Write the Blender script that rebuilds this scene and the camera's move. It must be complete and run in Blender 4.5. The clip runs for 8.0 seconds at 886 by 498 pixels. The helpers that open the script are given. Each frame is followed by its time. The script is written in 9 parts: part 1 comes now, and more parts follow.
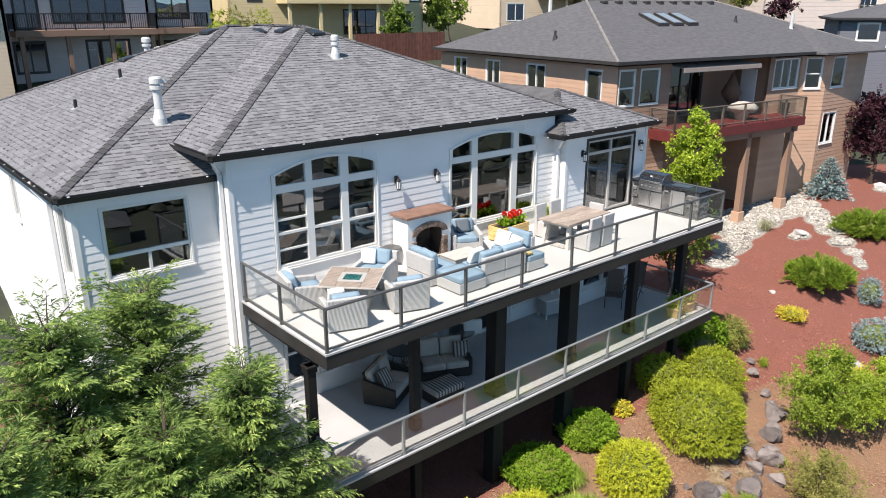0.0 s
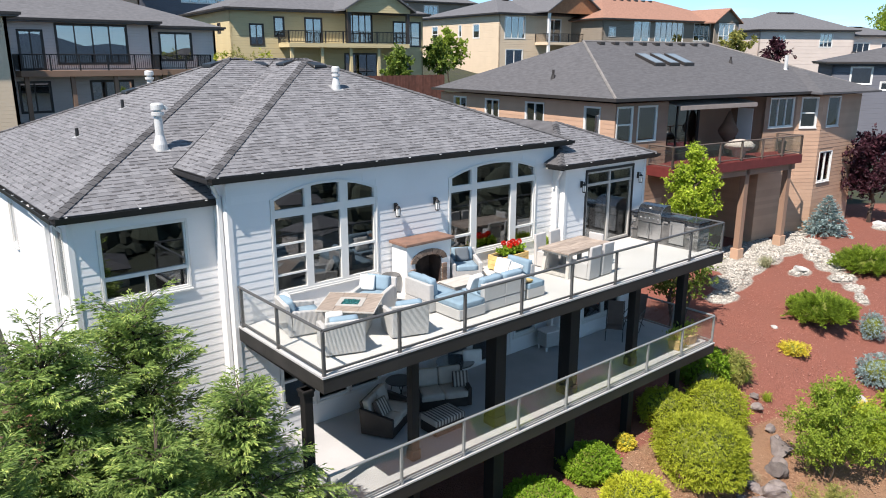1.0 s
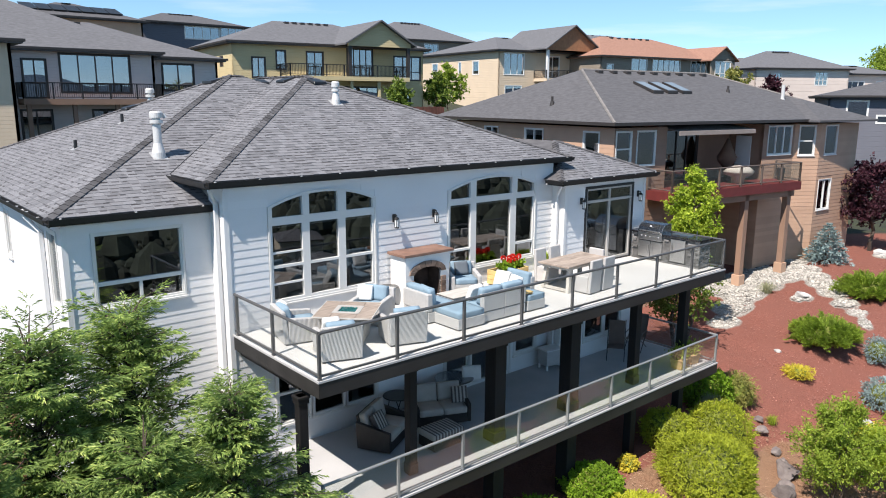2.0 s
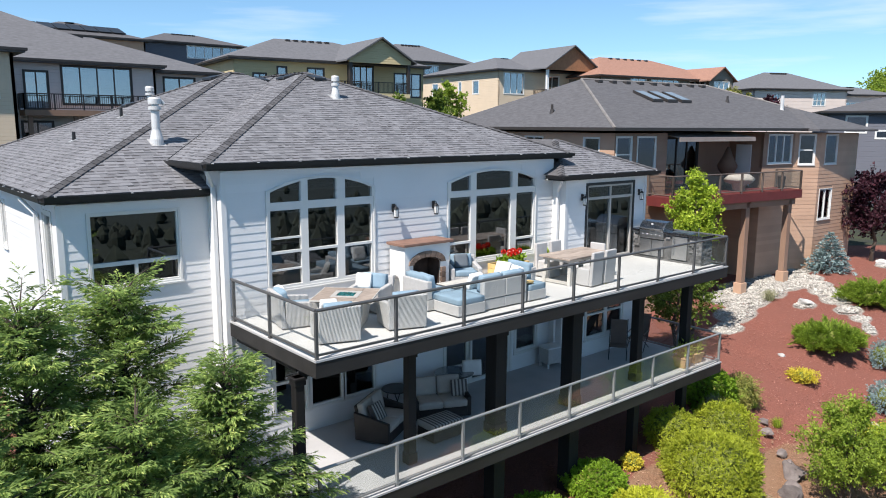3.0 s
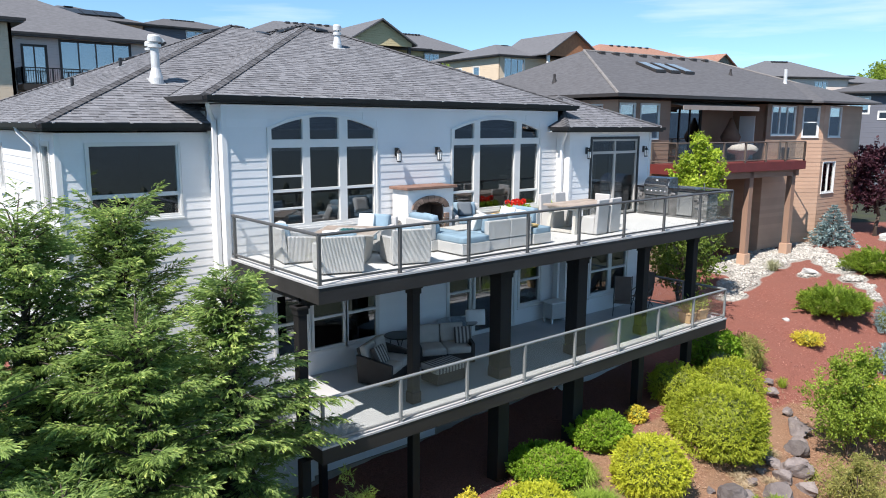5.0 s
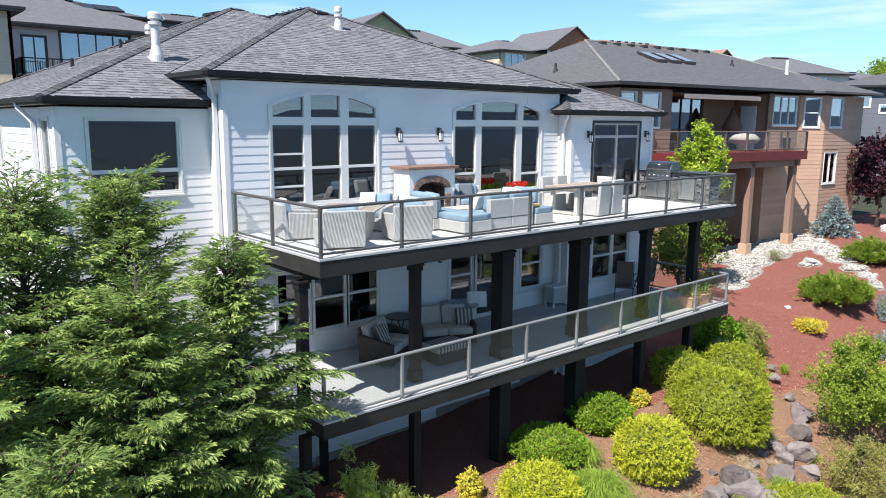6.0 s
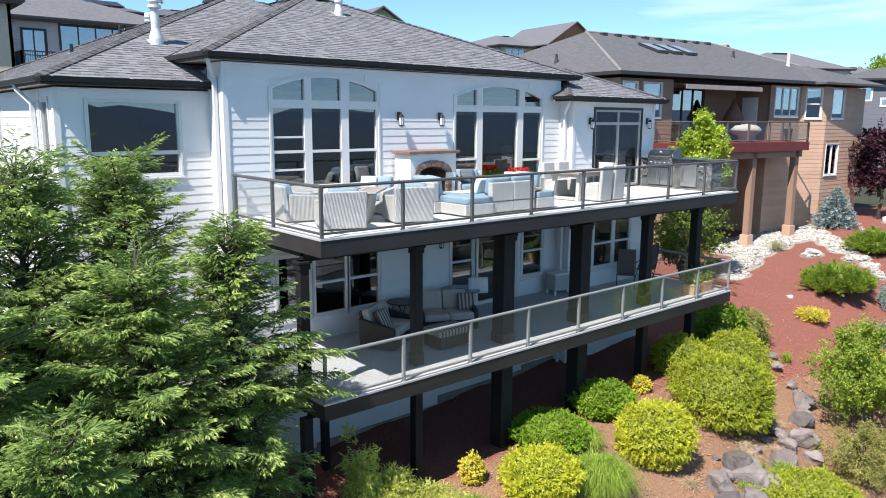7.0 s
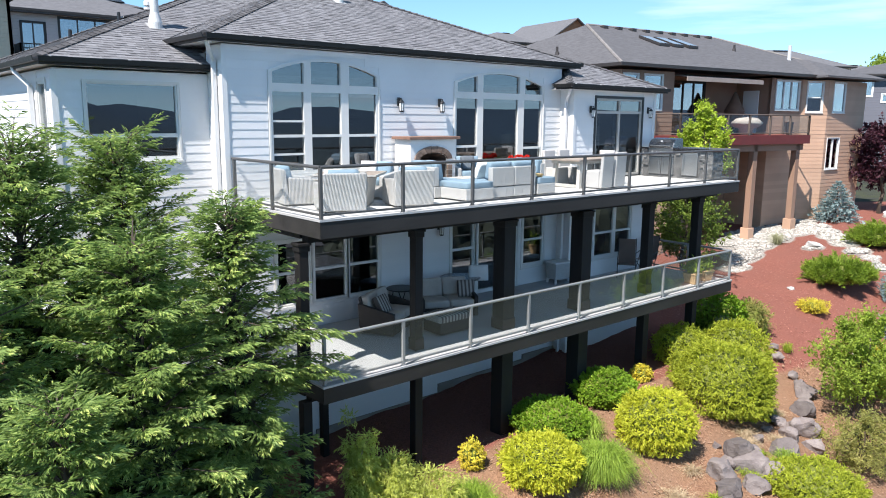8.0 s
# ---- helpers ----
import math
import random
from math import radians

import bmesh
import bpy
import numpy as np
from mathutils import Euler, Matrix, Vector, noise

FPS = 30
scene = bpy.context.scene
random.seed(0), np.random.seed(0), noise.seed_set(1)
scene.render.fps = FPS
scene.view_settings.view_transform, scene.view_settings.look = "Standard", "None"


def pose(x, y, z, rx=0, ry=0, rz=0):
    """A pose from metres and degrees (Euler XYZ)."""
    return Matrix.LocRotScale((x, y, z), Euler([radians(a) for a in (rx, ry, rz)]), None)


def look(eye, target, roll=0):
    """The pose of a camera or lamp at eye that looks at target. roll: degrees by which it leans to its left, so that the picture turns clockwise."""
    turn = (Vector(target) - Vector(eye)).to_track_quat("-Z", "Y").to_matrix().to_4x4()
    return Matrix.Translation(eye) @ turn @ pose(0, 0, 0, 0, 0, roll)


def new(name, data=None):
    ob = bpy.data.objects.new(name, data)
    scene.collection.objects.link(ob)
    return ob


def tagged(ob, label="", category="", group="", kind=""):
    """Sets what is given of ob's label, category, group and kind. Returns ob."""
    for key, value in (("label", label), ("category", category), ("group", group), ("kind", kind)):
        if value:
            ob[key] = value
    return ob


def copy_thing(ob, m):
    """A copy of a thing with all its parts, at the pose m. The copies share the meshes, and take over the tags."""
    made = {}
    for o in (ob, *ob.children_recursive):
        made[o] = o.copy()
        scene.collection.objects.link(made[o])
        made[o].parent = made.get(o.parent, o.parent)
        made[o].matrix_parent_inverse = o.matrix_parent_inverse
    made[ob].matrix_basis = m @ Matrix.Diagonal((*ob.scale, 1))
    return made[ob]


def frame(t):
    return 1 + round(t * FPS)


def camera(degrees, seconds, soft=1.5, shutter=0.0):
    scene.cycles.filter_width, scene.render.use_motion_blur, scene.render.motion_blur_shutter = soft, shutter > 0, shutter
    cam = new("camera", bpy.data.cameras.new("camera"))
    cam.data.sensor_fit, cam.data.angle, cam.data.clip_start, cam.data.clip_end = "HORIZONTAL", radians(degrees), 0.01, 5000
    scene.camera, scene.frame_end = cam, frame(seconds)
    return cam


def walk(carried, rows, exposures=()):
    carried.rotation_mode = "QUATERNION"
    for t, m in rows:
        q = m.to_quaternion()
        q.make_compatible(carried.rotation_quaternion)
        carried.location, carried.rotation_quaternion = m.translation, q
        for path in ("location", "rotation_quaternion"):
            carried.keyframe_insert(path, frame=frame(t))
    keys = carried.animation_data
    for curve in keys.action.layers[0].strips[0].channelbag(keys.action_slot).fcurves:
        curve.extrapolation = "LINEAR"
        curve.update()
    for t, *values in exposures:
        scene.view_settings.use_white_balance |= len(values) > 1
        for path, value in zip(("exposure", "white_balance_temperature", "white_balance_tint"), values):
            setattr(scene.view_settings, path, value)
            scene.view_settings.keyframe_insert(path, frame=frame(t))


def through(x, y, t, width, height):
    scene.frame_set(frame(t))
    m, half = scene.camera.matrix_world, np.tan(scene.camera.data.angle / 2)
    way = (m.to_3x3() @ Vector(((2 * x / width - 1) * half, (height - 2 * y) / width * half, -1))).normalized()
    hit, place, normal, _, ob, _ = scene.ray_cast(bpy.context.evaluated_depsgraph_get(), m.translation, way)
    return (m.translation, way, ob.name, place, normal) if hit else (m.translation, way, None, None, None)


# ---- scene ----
cam = camera(62.4, 8.0, soft=1.0)
PATH = [
    (0, (-6.474, -11.069, 9.422), (-5.245, -9.622, 8.794), 0.0),
    (0.5, (-6.493, -11.083, 9.283), (-5.251, -9.623, 8.711), 0.1),
    (1, (-6.498, -11.103, 8.942), (-5.244, -9.629, 8.434), 0.1),
    (1.5, (-6.487, -11.096, 8.624), (-5.224, -9.613, 8.167), 0.2),
    (3, (-6.441, -11.083, 7.295), (-5.163, -9.581, 6.962), 0.3),
    (3.5, (-6.444, -11.081, 6.942), (-5.166, -9.579, 6.608), 0.3),
    (4, (-6.452, -11.065, 6.5), (-5.174, -9.564, 6.162), 0.3),
    (4.5, (-6.478, -11.036, 6.225), (-5.2, -9.536, 5.886), 0.3),
    (6, (-6.531, -10.986, 5.508), (-5.252, -9.486, 5.165), 0.4),
    (6.5, (-6.529, -10.975, 5.352), (-5.251, -9.476, 5.007), 0.3),
    (7, (-6.533, -10.965, 5.167), (-5.256, -9.465, 4.82), 0.3),
    (7.5, (-6.537, -10.96, 5.037), (-5.26, -9.46, 4.691), 0.3),
    (8, (-6.518, -10.938, 4.844), (-5.241, -9.439, 4.495), 0.4),
]
walk(cam, [(t, look(eye, target, roll)) for t, eye, target, roll in PATH], exposures=[(0.0, 0.74, 6900, 14), (1.5, 0.72, 6800, 14), (3.0, 0.64, 6600, 13), (5.0, 0.78, 6500, 13), (8.0, 1.0, 6500, 13)])

# ---- daylight ----
SUN = Vector((-1.14, -0.31, 1.69)).normalized()          # towards the sun
world = bpy.data.worlds.new("sky")
scene.world = world
world.use_nodes = True
wn, wl = world.node_tree.nodes, world.node_tree.links
wn.clear()
sky = wn.new("ShaderNodeTexSky")
sky.sky_type, sky.sun_disc = "NISHITA", False
sky.sun_elevation = math.asin(SUN.z)
sky.sun_rotation = math.atan2(SUN.x, SUN.y)
sky.altitude, sky.air_density, sky.dust_density, sky.ozone_density = 300, 0.8, 0.0, 3.0
# thin cirrus streaks over the whole dome
wc = wn.new("ShaderNodeTexCoord")
wm = wn.new("ShaderNodeMapping")
wm.inputs["Rotation"].default_value = (0.0, 0.16, radians(40))
wm.inputs["Scale"].default_value = (1.2, 1.6, 14.0)
wz = wn.new("ShaderNodeTexNoise")
wz.inputs["Scale"].default_value, wz.inputs["Detail"].default_value, wz.inputs["Roughness"].default_value = 1.7, 6, 0.55
wr = wn.new("ShaderNodeMapRange")
wr.inputs["From Min"].default_value, wr.inputs["From Max"].default_value = 0.52, 0.80
wr.inputs["To Max"].default_value = 0.75
wx = wn.new("ShaderNodeMixRGB")
wx.inputs["Color2"].default_value = (5.0, 5.7, 6.4, 1)
wb = wn.new("ShaderNodeBackground")
wb.inputs["Strength"].default_value = 0.122
wo = wn.new("ShaderNodeOutputWorld")
wl.new(wc.outputs["Generated"], wm.inputs["Vector"])
wl.new(wm.outputs["Vector"], wz.inputs["Vector"])
wl.new(wz.outputs["Fac"], wr.inputs["Value"])
wl.new(wr.outputs["Result"], wx.inputs["Fac"])
wh = wn.new("ShaderNodeHueSaturation")
wh.inputs["Saturation"].default_value = 1.06
wh.inputs["Hue"].default_value = 0.485
wl.new(sky.outputs["Color"], wh.inputs["Color"])
# clear dry air: the horizon keeps the blue of some degrees higher
wa = wn.new("ShaderNodeVectorMath")
wa.operation = "ADD"
wa.inputs[1].default_value = (0, 0, 0.06)
wq = wn.new("ShaderNodeVectorMath")
wq.operation = "NORMALIZE"
wl.new(wc.outputs["Generated"], wa.inputs[0])
wl.new(wa.outputs["Vector"], wq.inputs[0])
wl.new(wq.outputs["Vector"], sky.inputs["Vector"])
wl.new(wh.outputs["Color"], wx.inputs["Color1"])
wl.new(wx.outputs["Color"], wb.inputs["Color"])
wl.new(wb.outputs["Background"], wo.inputs["Surface"])

lamp = bpy.data.lights.new("sun", "SUN")
lamp.energy, lamp.angle, lamp.color = 5.0, radians(0.53), (1.0, 0.955, 0.89)
sun = new("sun", lamp)
sun.matrix_world = look(SUN * 60, (0, 0, 0))

# ---- materials ----
def mat(name, col, rough=0.7, metal=0.0, var=0.15, scale=3.0, fine=40.0, bump=0.15, dist=0.01, island=0.0, obj=0.0,
        col2=None, spec=0.5, stretch=(1, 1, 1), thin=False):
    """A painted, mineral or wooden surface: base colour, broad stains, fine grain with relief, piece-to-piece change."""
    m = bpy.data.materials.new(name)
    m.use_nodes = True
    n, l = m.node_tree.nodes, m.node_tree.links
    b = n["Principled BSDF"]
    b.inputs["Metallic"].default_value = metal
    b.inputs["Specular IOR Level"].default_value = spec
    geo = n.new("ShaderNodeNewGeometry")
    mp = n.new("ShaderNodeMapping")
    mp.inputs["Scale"].default_value = stretch
    l.new(geo.outputs["Position"], mp.inputs["Vector"])
    big = n.new("ShaderNodeTexNoise")
    big.inputs["Scale"].default_value, big.inputs["Detail"].default_value = scale, 5
    sm = n.new("ShaderNodeTexNoise")
    sm.inputs["Scale"].default_value, sm.inputs["Detail"].default_value = fine, 4
    l.new(mp.outputs["Vector"], big.inputs["Vector"])
    l.new(mp.outputs["Vector"], sm.inputs["Vector"])
    ramp = n.new("ShaderNodeMapRange")
    ramp.inputs["From Min"].default_value, ramp.inputs["From Max"].default_value = 0.3, 0.7
    l.new(big.outputs["Fac"], ramp.inputs["Value"])
    c = Vector(col)
    d = Vector(col2) if col2 else c * (1 - 1.6 * var)
    mix = n.new("ShaderNodeMixRGB")
    mix.inputs["Color1"].default_value = (*(c * (1 + 0.5 * var) if not col2 else c), 1)
    mix.inputs["Color2"].default_value = (*d, 1)
    l.new(ramp.outputs["Result"], mix.inputs["Fac"])
    hsv = n.new("ShaderNodeHueSaturation")
    l.new(mix.outputs["Color"], hsv.inputs["Color"])
    val = n.new("ShaderNodeMath")
    val.operation = "MULTIPLY_ADD"
    l.new(sm.outputs["Fac"], val.inputs[0])
    val.inputs[1].default_value, val.inputs[2].default_value = 1.6 * var, 1 - 0.8 * var
    last = val.outputs["Value"]
    for amount, out in ((island, geo.outputs["Random Per Island"]), (obj, None)):
        if amount:
            if out is None:
                out = n.new("ShaderNodeObjectInfo").outputs["Random"]
            k = n.new("ShaderNodeMath")
            k.operation = "MULTIPLY_ADD"
            l.new(out, k.inputs[0])
            k.inputs[1].default_value, k.inputs[2].default_value = 2 * amount, 1 - amount
            p = n.new("ShaderNodeMath")
            p.operation = "MULTIPLY"
            l.new(k.outputs["Value"], p.inputs[0])
            l.new(last, p.inputs[1])
            last = p.outputs["Value"]
    l.new(last, hsv.inputs["Value"])
    l.new(hsv.outputs["Color"], b.inputs["Base Color"])
    rr = n.new("ShaderNodeMapRange")
    rr.inputs["To Min"].default_value, rr.inputs["To Max"].default_value = max(0.02, rough - 0.12), min(1, rough + 0.12)
    l.new(sm.outputs["Fac"], rr.inputs["Value"])
    l.new(rr.outputs["Result"], b.inputs["Roughness"])
    if bump:
        bp = n.new("ShaderNodeBump")
        bp.inputs["Strength"].default_value, bp.inputs["Distance"].default_value = bump, dist
        l.new(sm.outputs["Fac"], bp.inputs["Height"])
        l.new(bp.outputs["Normal"], b.inputs["Normal"])
    return m


def leaf_mat(name, dark, light, tip=None, rough=0.55, through=0.35, patch=1.2):
    """Leaves: colour changes from leaf to leaf and in broad patches; some light passes through."""
    m = bpy.data.materials.new(name)
    m.use_nodes = True
    n, l = m.node_tree.nodes, m.node_tree.links
    b, out = n["Principled BSDF"], n["Material Output"]
    geo = n.new("ShaderNodeNewGeometry")
    r = n.new("ShaderNodeValToRGB")
    r.color_ramp.elements[0].color = (*dark, 1)
    r.color_ramp.elements[1].color = (*light, 1)
    if tip:
        e = r.color_ramp.elements.new(0.85)
        e.color = (*light, 1)
        r.color_ramp.elements[2].color = (*tip, 1)
    no = n.new("ShaderNodeTexNoise")
    no.inputs["Scale"].default_value, no.inputs["Detail"].default_value = patch, 3
    l.new(geo.outputs["Position"], no.inputs["Vector"])
    a = n.new("ShaderNodeMath")
    a.operation = "MULTIPLY_ADD"
    l.new(geo.outputs["Random Per Island"], a.inputs[0])
    a.inputs[1].default_value = 0.45
    k = n.new("ShaderNodeMath")
    k.operation = "MULTIPLY_ADD"
    l.new(no.outputs["Fac"], k.inputs[0])
    k.inputs[1].default_value, k.inputs[2].default_value = 1.1, -0.75
    fi = n.new("ShaderNodeTexNoise")
    fi.inputs["Scale"].default_value, fi.inputs["Detail"].default_value = patch * 5, 2
    l.new(geo.outputs["Position"], fi.inputs["Vector"])
    ka = n.new("ShaderNodeMath")
    ka.operation = "MULTIPLY_ADD"
    l.new(fi.outputs["Fac"], ka.inputs[0])
    ka.inputs[1].default_value = 1.0
    l.new(k.outputs["Value"], ka.inputs[2])
    l.new(ka.outputs["Value"], a.inputs[2])
    # tips lighter: young growth, plus sunlit ends over shaded insides put into colour
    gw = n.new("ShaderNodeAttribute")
    gw.attribute_name = "lit_growth"
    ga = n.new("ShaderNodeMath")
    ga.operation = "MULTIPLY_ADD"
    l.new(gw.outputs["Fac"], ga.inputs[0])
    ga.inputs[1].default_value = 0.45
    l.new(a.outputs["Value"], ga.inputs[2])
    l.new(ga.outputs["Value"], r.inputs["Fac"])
    l.new(r.outputs["Color"], b.inputs["Base Color"])
    b.inputs["Roughness"].default_value = rough
    b.inputs["Specular IOR Level"].default_value = 0.3
    t = n.new("ShaderNodeBsdfTranslucent")
    l.new(r.outputs["Color"], t.inputs["Color"])
    mx = n.new("ShaderNodeMixShader")
    mx.inputs["Fac"].default_value = through
    l.new(b.outputs["BSDF"], mx.inputs[1])
    l.new(t.outputs["BSDF"], mx.inputs[2])
    l.new(mx.outputs["Shader"], out.inputs["Surface"])
    return m


def glass_mat(name, tint, mirror, rough=0.0, dirt=0.0):
    """Flat sheet glass: what is behind it, tinted, under a mirror that grows towards grazing."""
    m = bpy.data.materials.new(name)
    m.use_nodes = True
    n, l = m.node_tree.nodes, m.node_tree.links
    n.remove(n["Principled BSDF"])
    out = n["Material Output"]
    lw = n.new("ShaderNodeLayerWeight")
    lw.inputs["Blend"].default_value = 0.5
    po = n.new("ShaderNodeMath")
    po.operation = "POWER"
    po.inputs[1].default_value = 4.0
    l.new(lw.outputs["Facing"], po.inputs[0])
    f = n.new("ShaderNodeMapRange")
    f.inputs["To Min"].default_value, f.inputs["To Max"].default_value = mirror, 0.9
    l.new(po.outputs["Value"], f.inputs["Value"])
    t = n.new("ShaderNodeBsdfTransparent")
    t.inputs["Color"].default_value = (*tint, 1)
    g = n.new("ShaderNodeBsdfGlossy")
    g.inputs["Roughness"].default_value = rough
    g.inputs["Color"].default_value = (0.95, 0.97, 1, 1)
    mx = n.new("ShaderNodeMixShader")
    l.new(f.outputs["Result"], mx.inputs["Fac"])
    l.new(t.outputs["BSDF"], mx.inputs[1])
    l.new(g.outputs["BSDF"], mx.inputs[2])
    last = mx
    if dirt:
        d = n.new("ShaderNodeBsdfDiffuse")
        d.inputs["Color"].default_value = (0.5, 0.52, 0.52, 1)
        my = n.new("ShaderNodeMixShader")
        my.inputs["Fac"].default_value = dirt
        l.new(last.outputs["Shader"], my.inputs[1])
        l.new(d.outputs["BSDF"], my.inputs[2])
        last = my
    l.new(last.outputs["Shader"], out.inputs["Surface"])
    return m


def shingle_mat(name, a, b, c):
    m = bpy.data.materials.new(name)
    m.use_nodes = True
    n, l = m.node_tree.nodes, m.node_tree.links
    p = n["Principled BSDF"]
    geo = n.new("ShaderNodeNewGeometry")
    r = n.new("ShaderNodeValToRGB")
    r.color_ramp.elements[0].color = (*a, 1)
    r.color_ramp.elements[1].color = (*c, 1)
    e = r.color_ramp.elements.new(0.45)
    e.color = (*b, 1)
    no = n.new("ShaderNodeTexNoise")
    no.inputs["Scale"].default_value, no.inputs["Detail"].default_value = 0.7, 5
    gr = n.new("ShaderNodeTexNoise")
    gr.inputs["Scale"].default_value, gr.inputs["Detail"].default_value = 90, 3
    for q in (no, gr):
        l.new(geo.outputs["Position"], q.inputs["Vector"])
    x = n.new("ShaderNodeMath")
    x.operation = "MULTIPLY_ADD"
    l.new(geo.outputs["Random Per Island"], x.inputs[0])
    x.inputs[1].default_value = 0.6
    y = n.new("ShaderNodeMath")
    y.operation = "MULTIPLY_ADD"
    l.new(no.outputs["Fac"], y.inputs[0])
    y.inputs[1].default_value, y.inputs[2].default_value = 0.25, 0.02
    l.new(y.outputs["Value"], x.inputs[2])
    l.new(x.outputs["Value"], r.inputs["Fac"])
    h = n.new("ShaderNodeHueSaturation")
    l.new(r.outputs["Color"], h.inputs["Color"])
    v = n.new("ShaderNodeMath")
    v.operation = "MULTIPLY_ADD"
    l.new(gr.outputs["Fac"], v.inputs[0])
    v.inputs[1].default_value, v.inputs[2].default_value = 0.9, 0.55
    l.new(v.outputs["Value"], h.inputs["Value"])
    l.new(h.outputs["Color"], p.inputs["Base Color"])
    p.inputs["Roughness"].default_value = 0.9
    p.inputs["Specular IOR Level"].default_value = 0.25
    bp = n.new("ShaderNodeBump")
    bp.inputs["Strength"].default_value, bp.inputs["Distance"].default_value = 0.5, 0.006
    l.new(gr.outputs["Fac"], bp.inputs["Height"])
    l.new(bp.outputs["Normal"], p.inputs["Normal"])
    return m


def far_roof_mat(name, col):
    """Shingles too far off to be told apart: fine courses and blotches on a plain roof plane."""
    m = mat(name, col, 0.9, var=0.16, scale=6.0, fine=26.0, bump=0.6, dist=0.02, stretch=(0.5, 0.5, 3.0), spec=0.25)
    return m


M_SIDING = mat("white_lap_siding", (0.71, 0.71, 0.71), 0.55, var=0.03, scale=0.8, fine=25, bump=0.06, dist=0.004, obj=0.02)
M_TRIM = mat("white_trim_paint", (0.70, 0.70, 0.695), 0.45, var=0.02, scale=1.5, fine=30, bump=0.04, dist=0.003)
M_SOFFIT = mat("white_soffit", (0.72, 0.72, 0.72), 0.6, var=0.03, fine=12, bump=0.05)
M_SHINGLE = shingle_mat("grey_asphalt_shingles", (0.112, 0.113, 0.121), (0.166, 0.167, 0.178), (0.222, 0.223, 0.236))
M_BAND = mat("dark_shingle_band", (0.080, 0.077, 0.082), 0.95, var=0.2, fine=60, bump=0.3, island=0.3, spec=0.2)
M_CAP = mat("dark_ridge_shingle", (0.105, 0.103, 0.108), 0.9, var=0.2, fine=60, bump=0.4, dist=0.006, obj=0.25, spec=0.25)
M_GUTTER = mat("dark_bronze_gutter", (0.014, 0.0135, 0.0135), 0.5, var=0.15, scale=2, fine=20, bump=0.05)
# copy of the dark timber, lightened for the grazing sun on the fascia
M_FASCIA = mat("dark_fascia_sunlit_tone", (0.030, 0.028, 0.027), 0.55, spec=0.35, var=0.3, scale=1.4, fine=22, bump=0.2, dist=0.004, stretch=(0.3, 1, 1))
M_DARKWOOD = mat("black_brown_stained_timber", (0.016, 0.015, 0.015), 0.65, spec=0.25, var=0.25, scale=2, fine=22, bump=0.2, dist=0.004, stretch=(1, 1, 0.3))
M_DECK = mat("cream_deck_coating", (0.51, 0.503, 0.485), 0.7, var=0.06, scale=0.9, fine=55, bump=0.2, dist=0.003)
M_DECKLOW = mat("grey_deck_coating", (0.44, 0.44, 0.445), 0.65, var=0.10, scale=0.8, fine=45, bump=0.2, dist=0.003)
M_EDGE = mat("white_metal_drip_edge", (0.50, 0.50, 0.50), 0.4, metal=0.2, var=0.05, bump=0.03)
M_RAIL = mat("dark_grey_aluminium_rail", (0.105, 0.105, 0.105), 0.42, metal=0.35, var=0.06, fine=60, bump=0.03)
M_RAIL2 = mat("silver_grey_aluminium_rail", (0.30, 0.31, 0.31), 0.4, metal=0.4, var=0.06, fine=60, bump=0.03)
M_GLASSRAIL = glass_mat("clear_rail_glass", (0.97, 0.98, 0.975), 0.02, dirt=0.012)
M_GLASSLOW = glass_mat("smoky_rail_glass", (0.91, 0.93, 0.925), 0.07, dirt=0.006)
M_GLASS = glass_mat("window_glass", (0.50, 0.53, 0.54), 0.15)
M_GLASSFAR = glass_mat("far_window_glass", (0.62, 0.66, 0.68), 0.26)
M_VINYL = mat("cream_white_vinyl_frame", (0.66, 0.655, 0.63), 0.4, var=0.02, bump=0.02)
M_TAUPE = mat("taupe_grey_door_frame", (0.40, 0.385, 0.36), 0.45, var=0.03, bump=0.02)
M_BLACK = mat("black_powder_coat", (0.014, 0.014, 0.015), 0.4, var=0.1, bump=0.03)
M_WICKER = None
M_STEEL = mat("brushed_stainless_steel", (0.50, 0.50, 0.50), 0.32, metal=1.0, var=0.06, fine=50, bump=0.05, dist=0.002, stretch=(1, 1, 14))
M_DARKSTEEL = mat("dark_grill_hood_steel", (0.32, 0.325, 0.335), 0.25, metal=1.0, var=0.08, bump=0.02)
M_GRANITE = mat("black_granite", (0.018, 0.018, 0.021), 0.15, var=0.4, scale=30, fine=120, bump=0.0)
M_STONE = mat("dark_ledgestone", (0.19, 0.185, 0.18), 0.8, var=0.3, scale=6, fine=40, bump=0.5, dist=0.012, obj=0.4)
M_BRONZE = mat("galvanised_flue", (0.60, 0.60, 0.59), 0.5, metal=0.2, var=0.08, fine=25, bump=0.03)
M_FLASH = mat("weathered_grey_flashing", (0.38, 0.38, 0.38), 0.55, metal=0.3, var=0.12, fine=25, bump=0.04)
M_BLUE = mat("blue_outdoor_fabric", (0.20, 0.29, 0.36), 0.9, var=0.09, scale=4, fine=160, bump=0.25, dist=0.003)
M_WHITEFAB = mat("white_outdoor_fabric", (0.70, 0.70, 0.68), 0.9, var=0.05, scale=5, fine=150, bump=0.25, dist=0.003)
M_BEIGEFAB = mat("beige_outdoor_fabric", (0.46, 0.41, 0.36), 0.9, var=0.08, scale=4, fine=150, bump=0.25, dist=0.003)
M_GREYFAB = mat("pale_grey_slipcover_fabric", (0.43, 0.42, 0.41), 0.9, var=0.06, scale=4, fine=150, bump=0.25, dist=0.003)
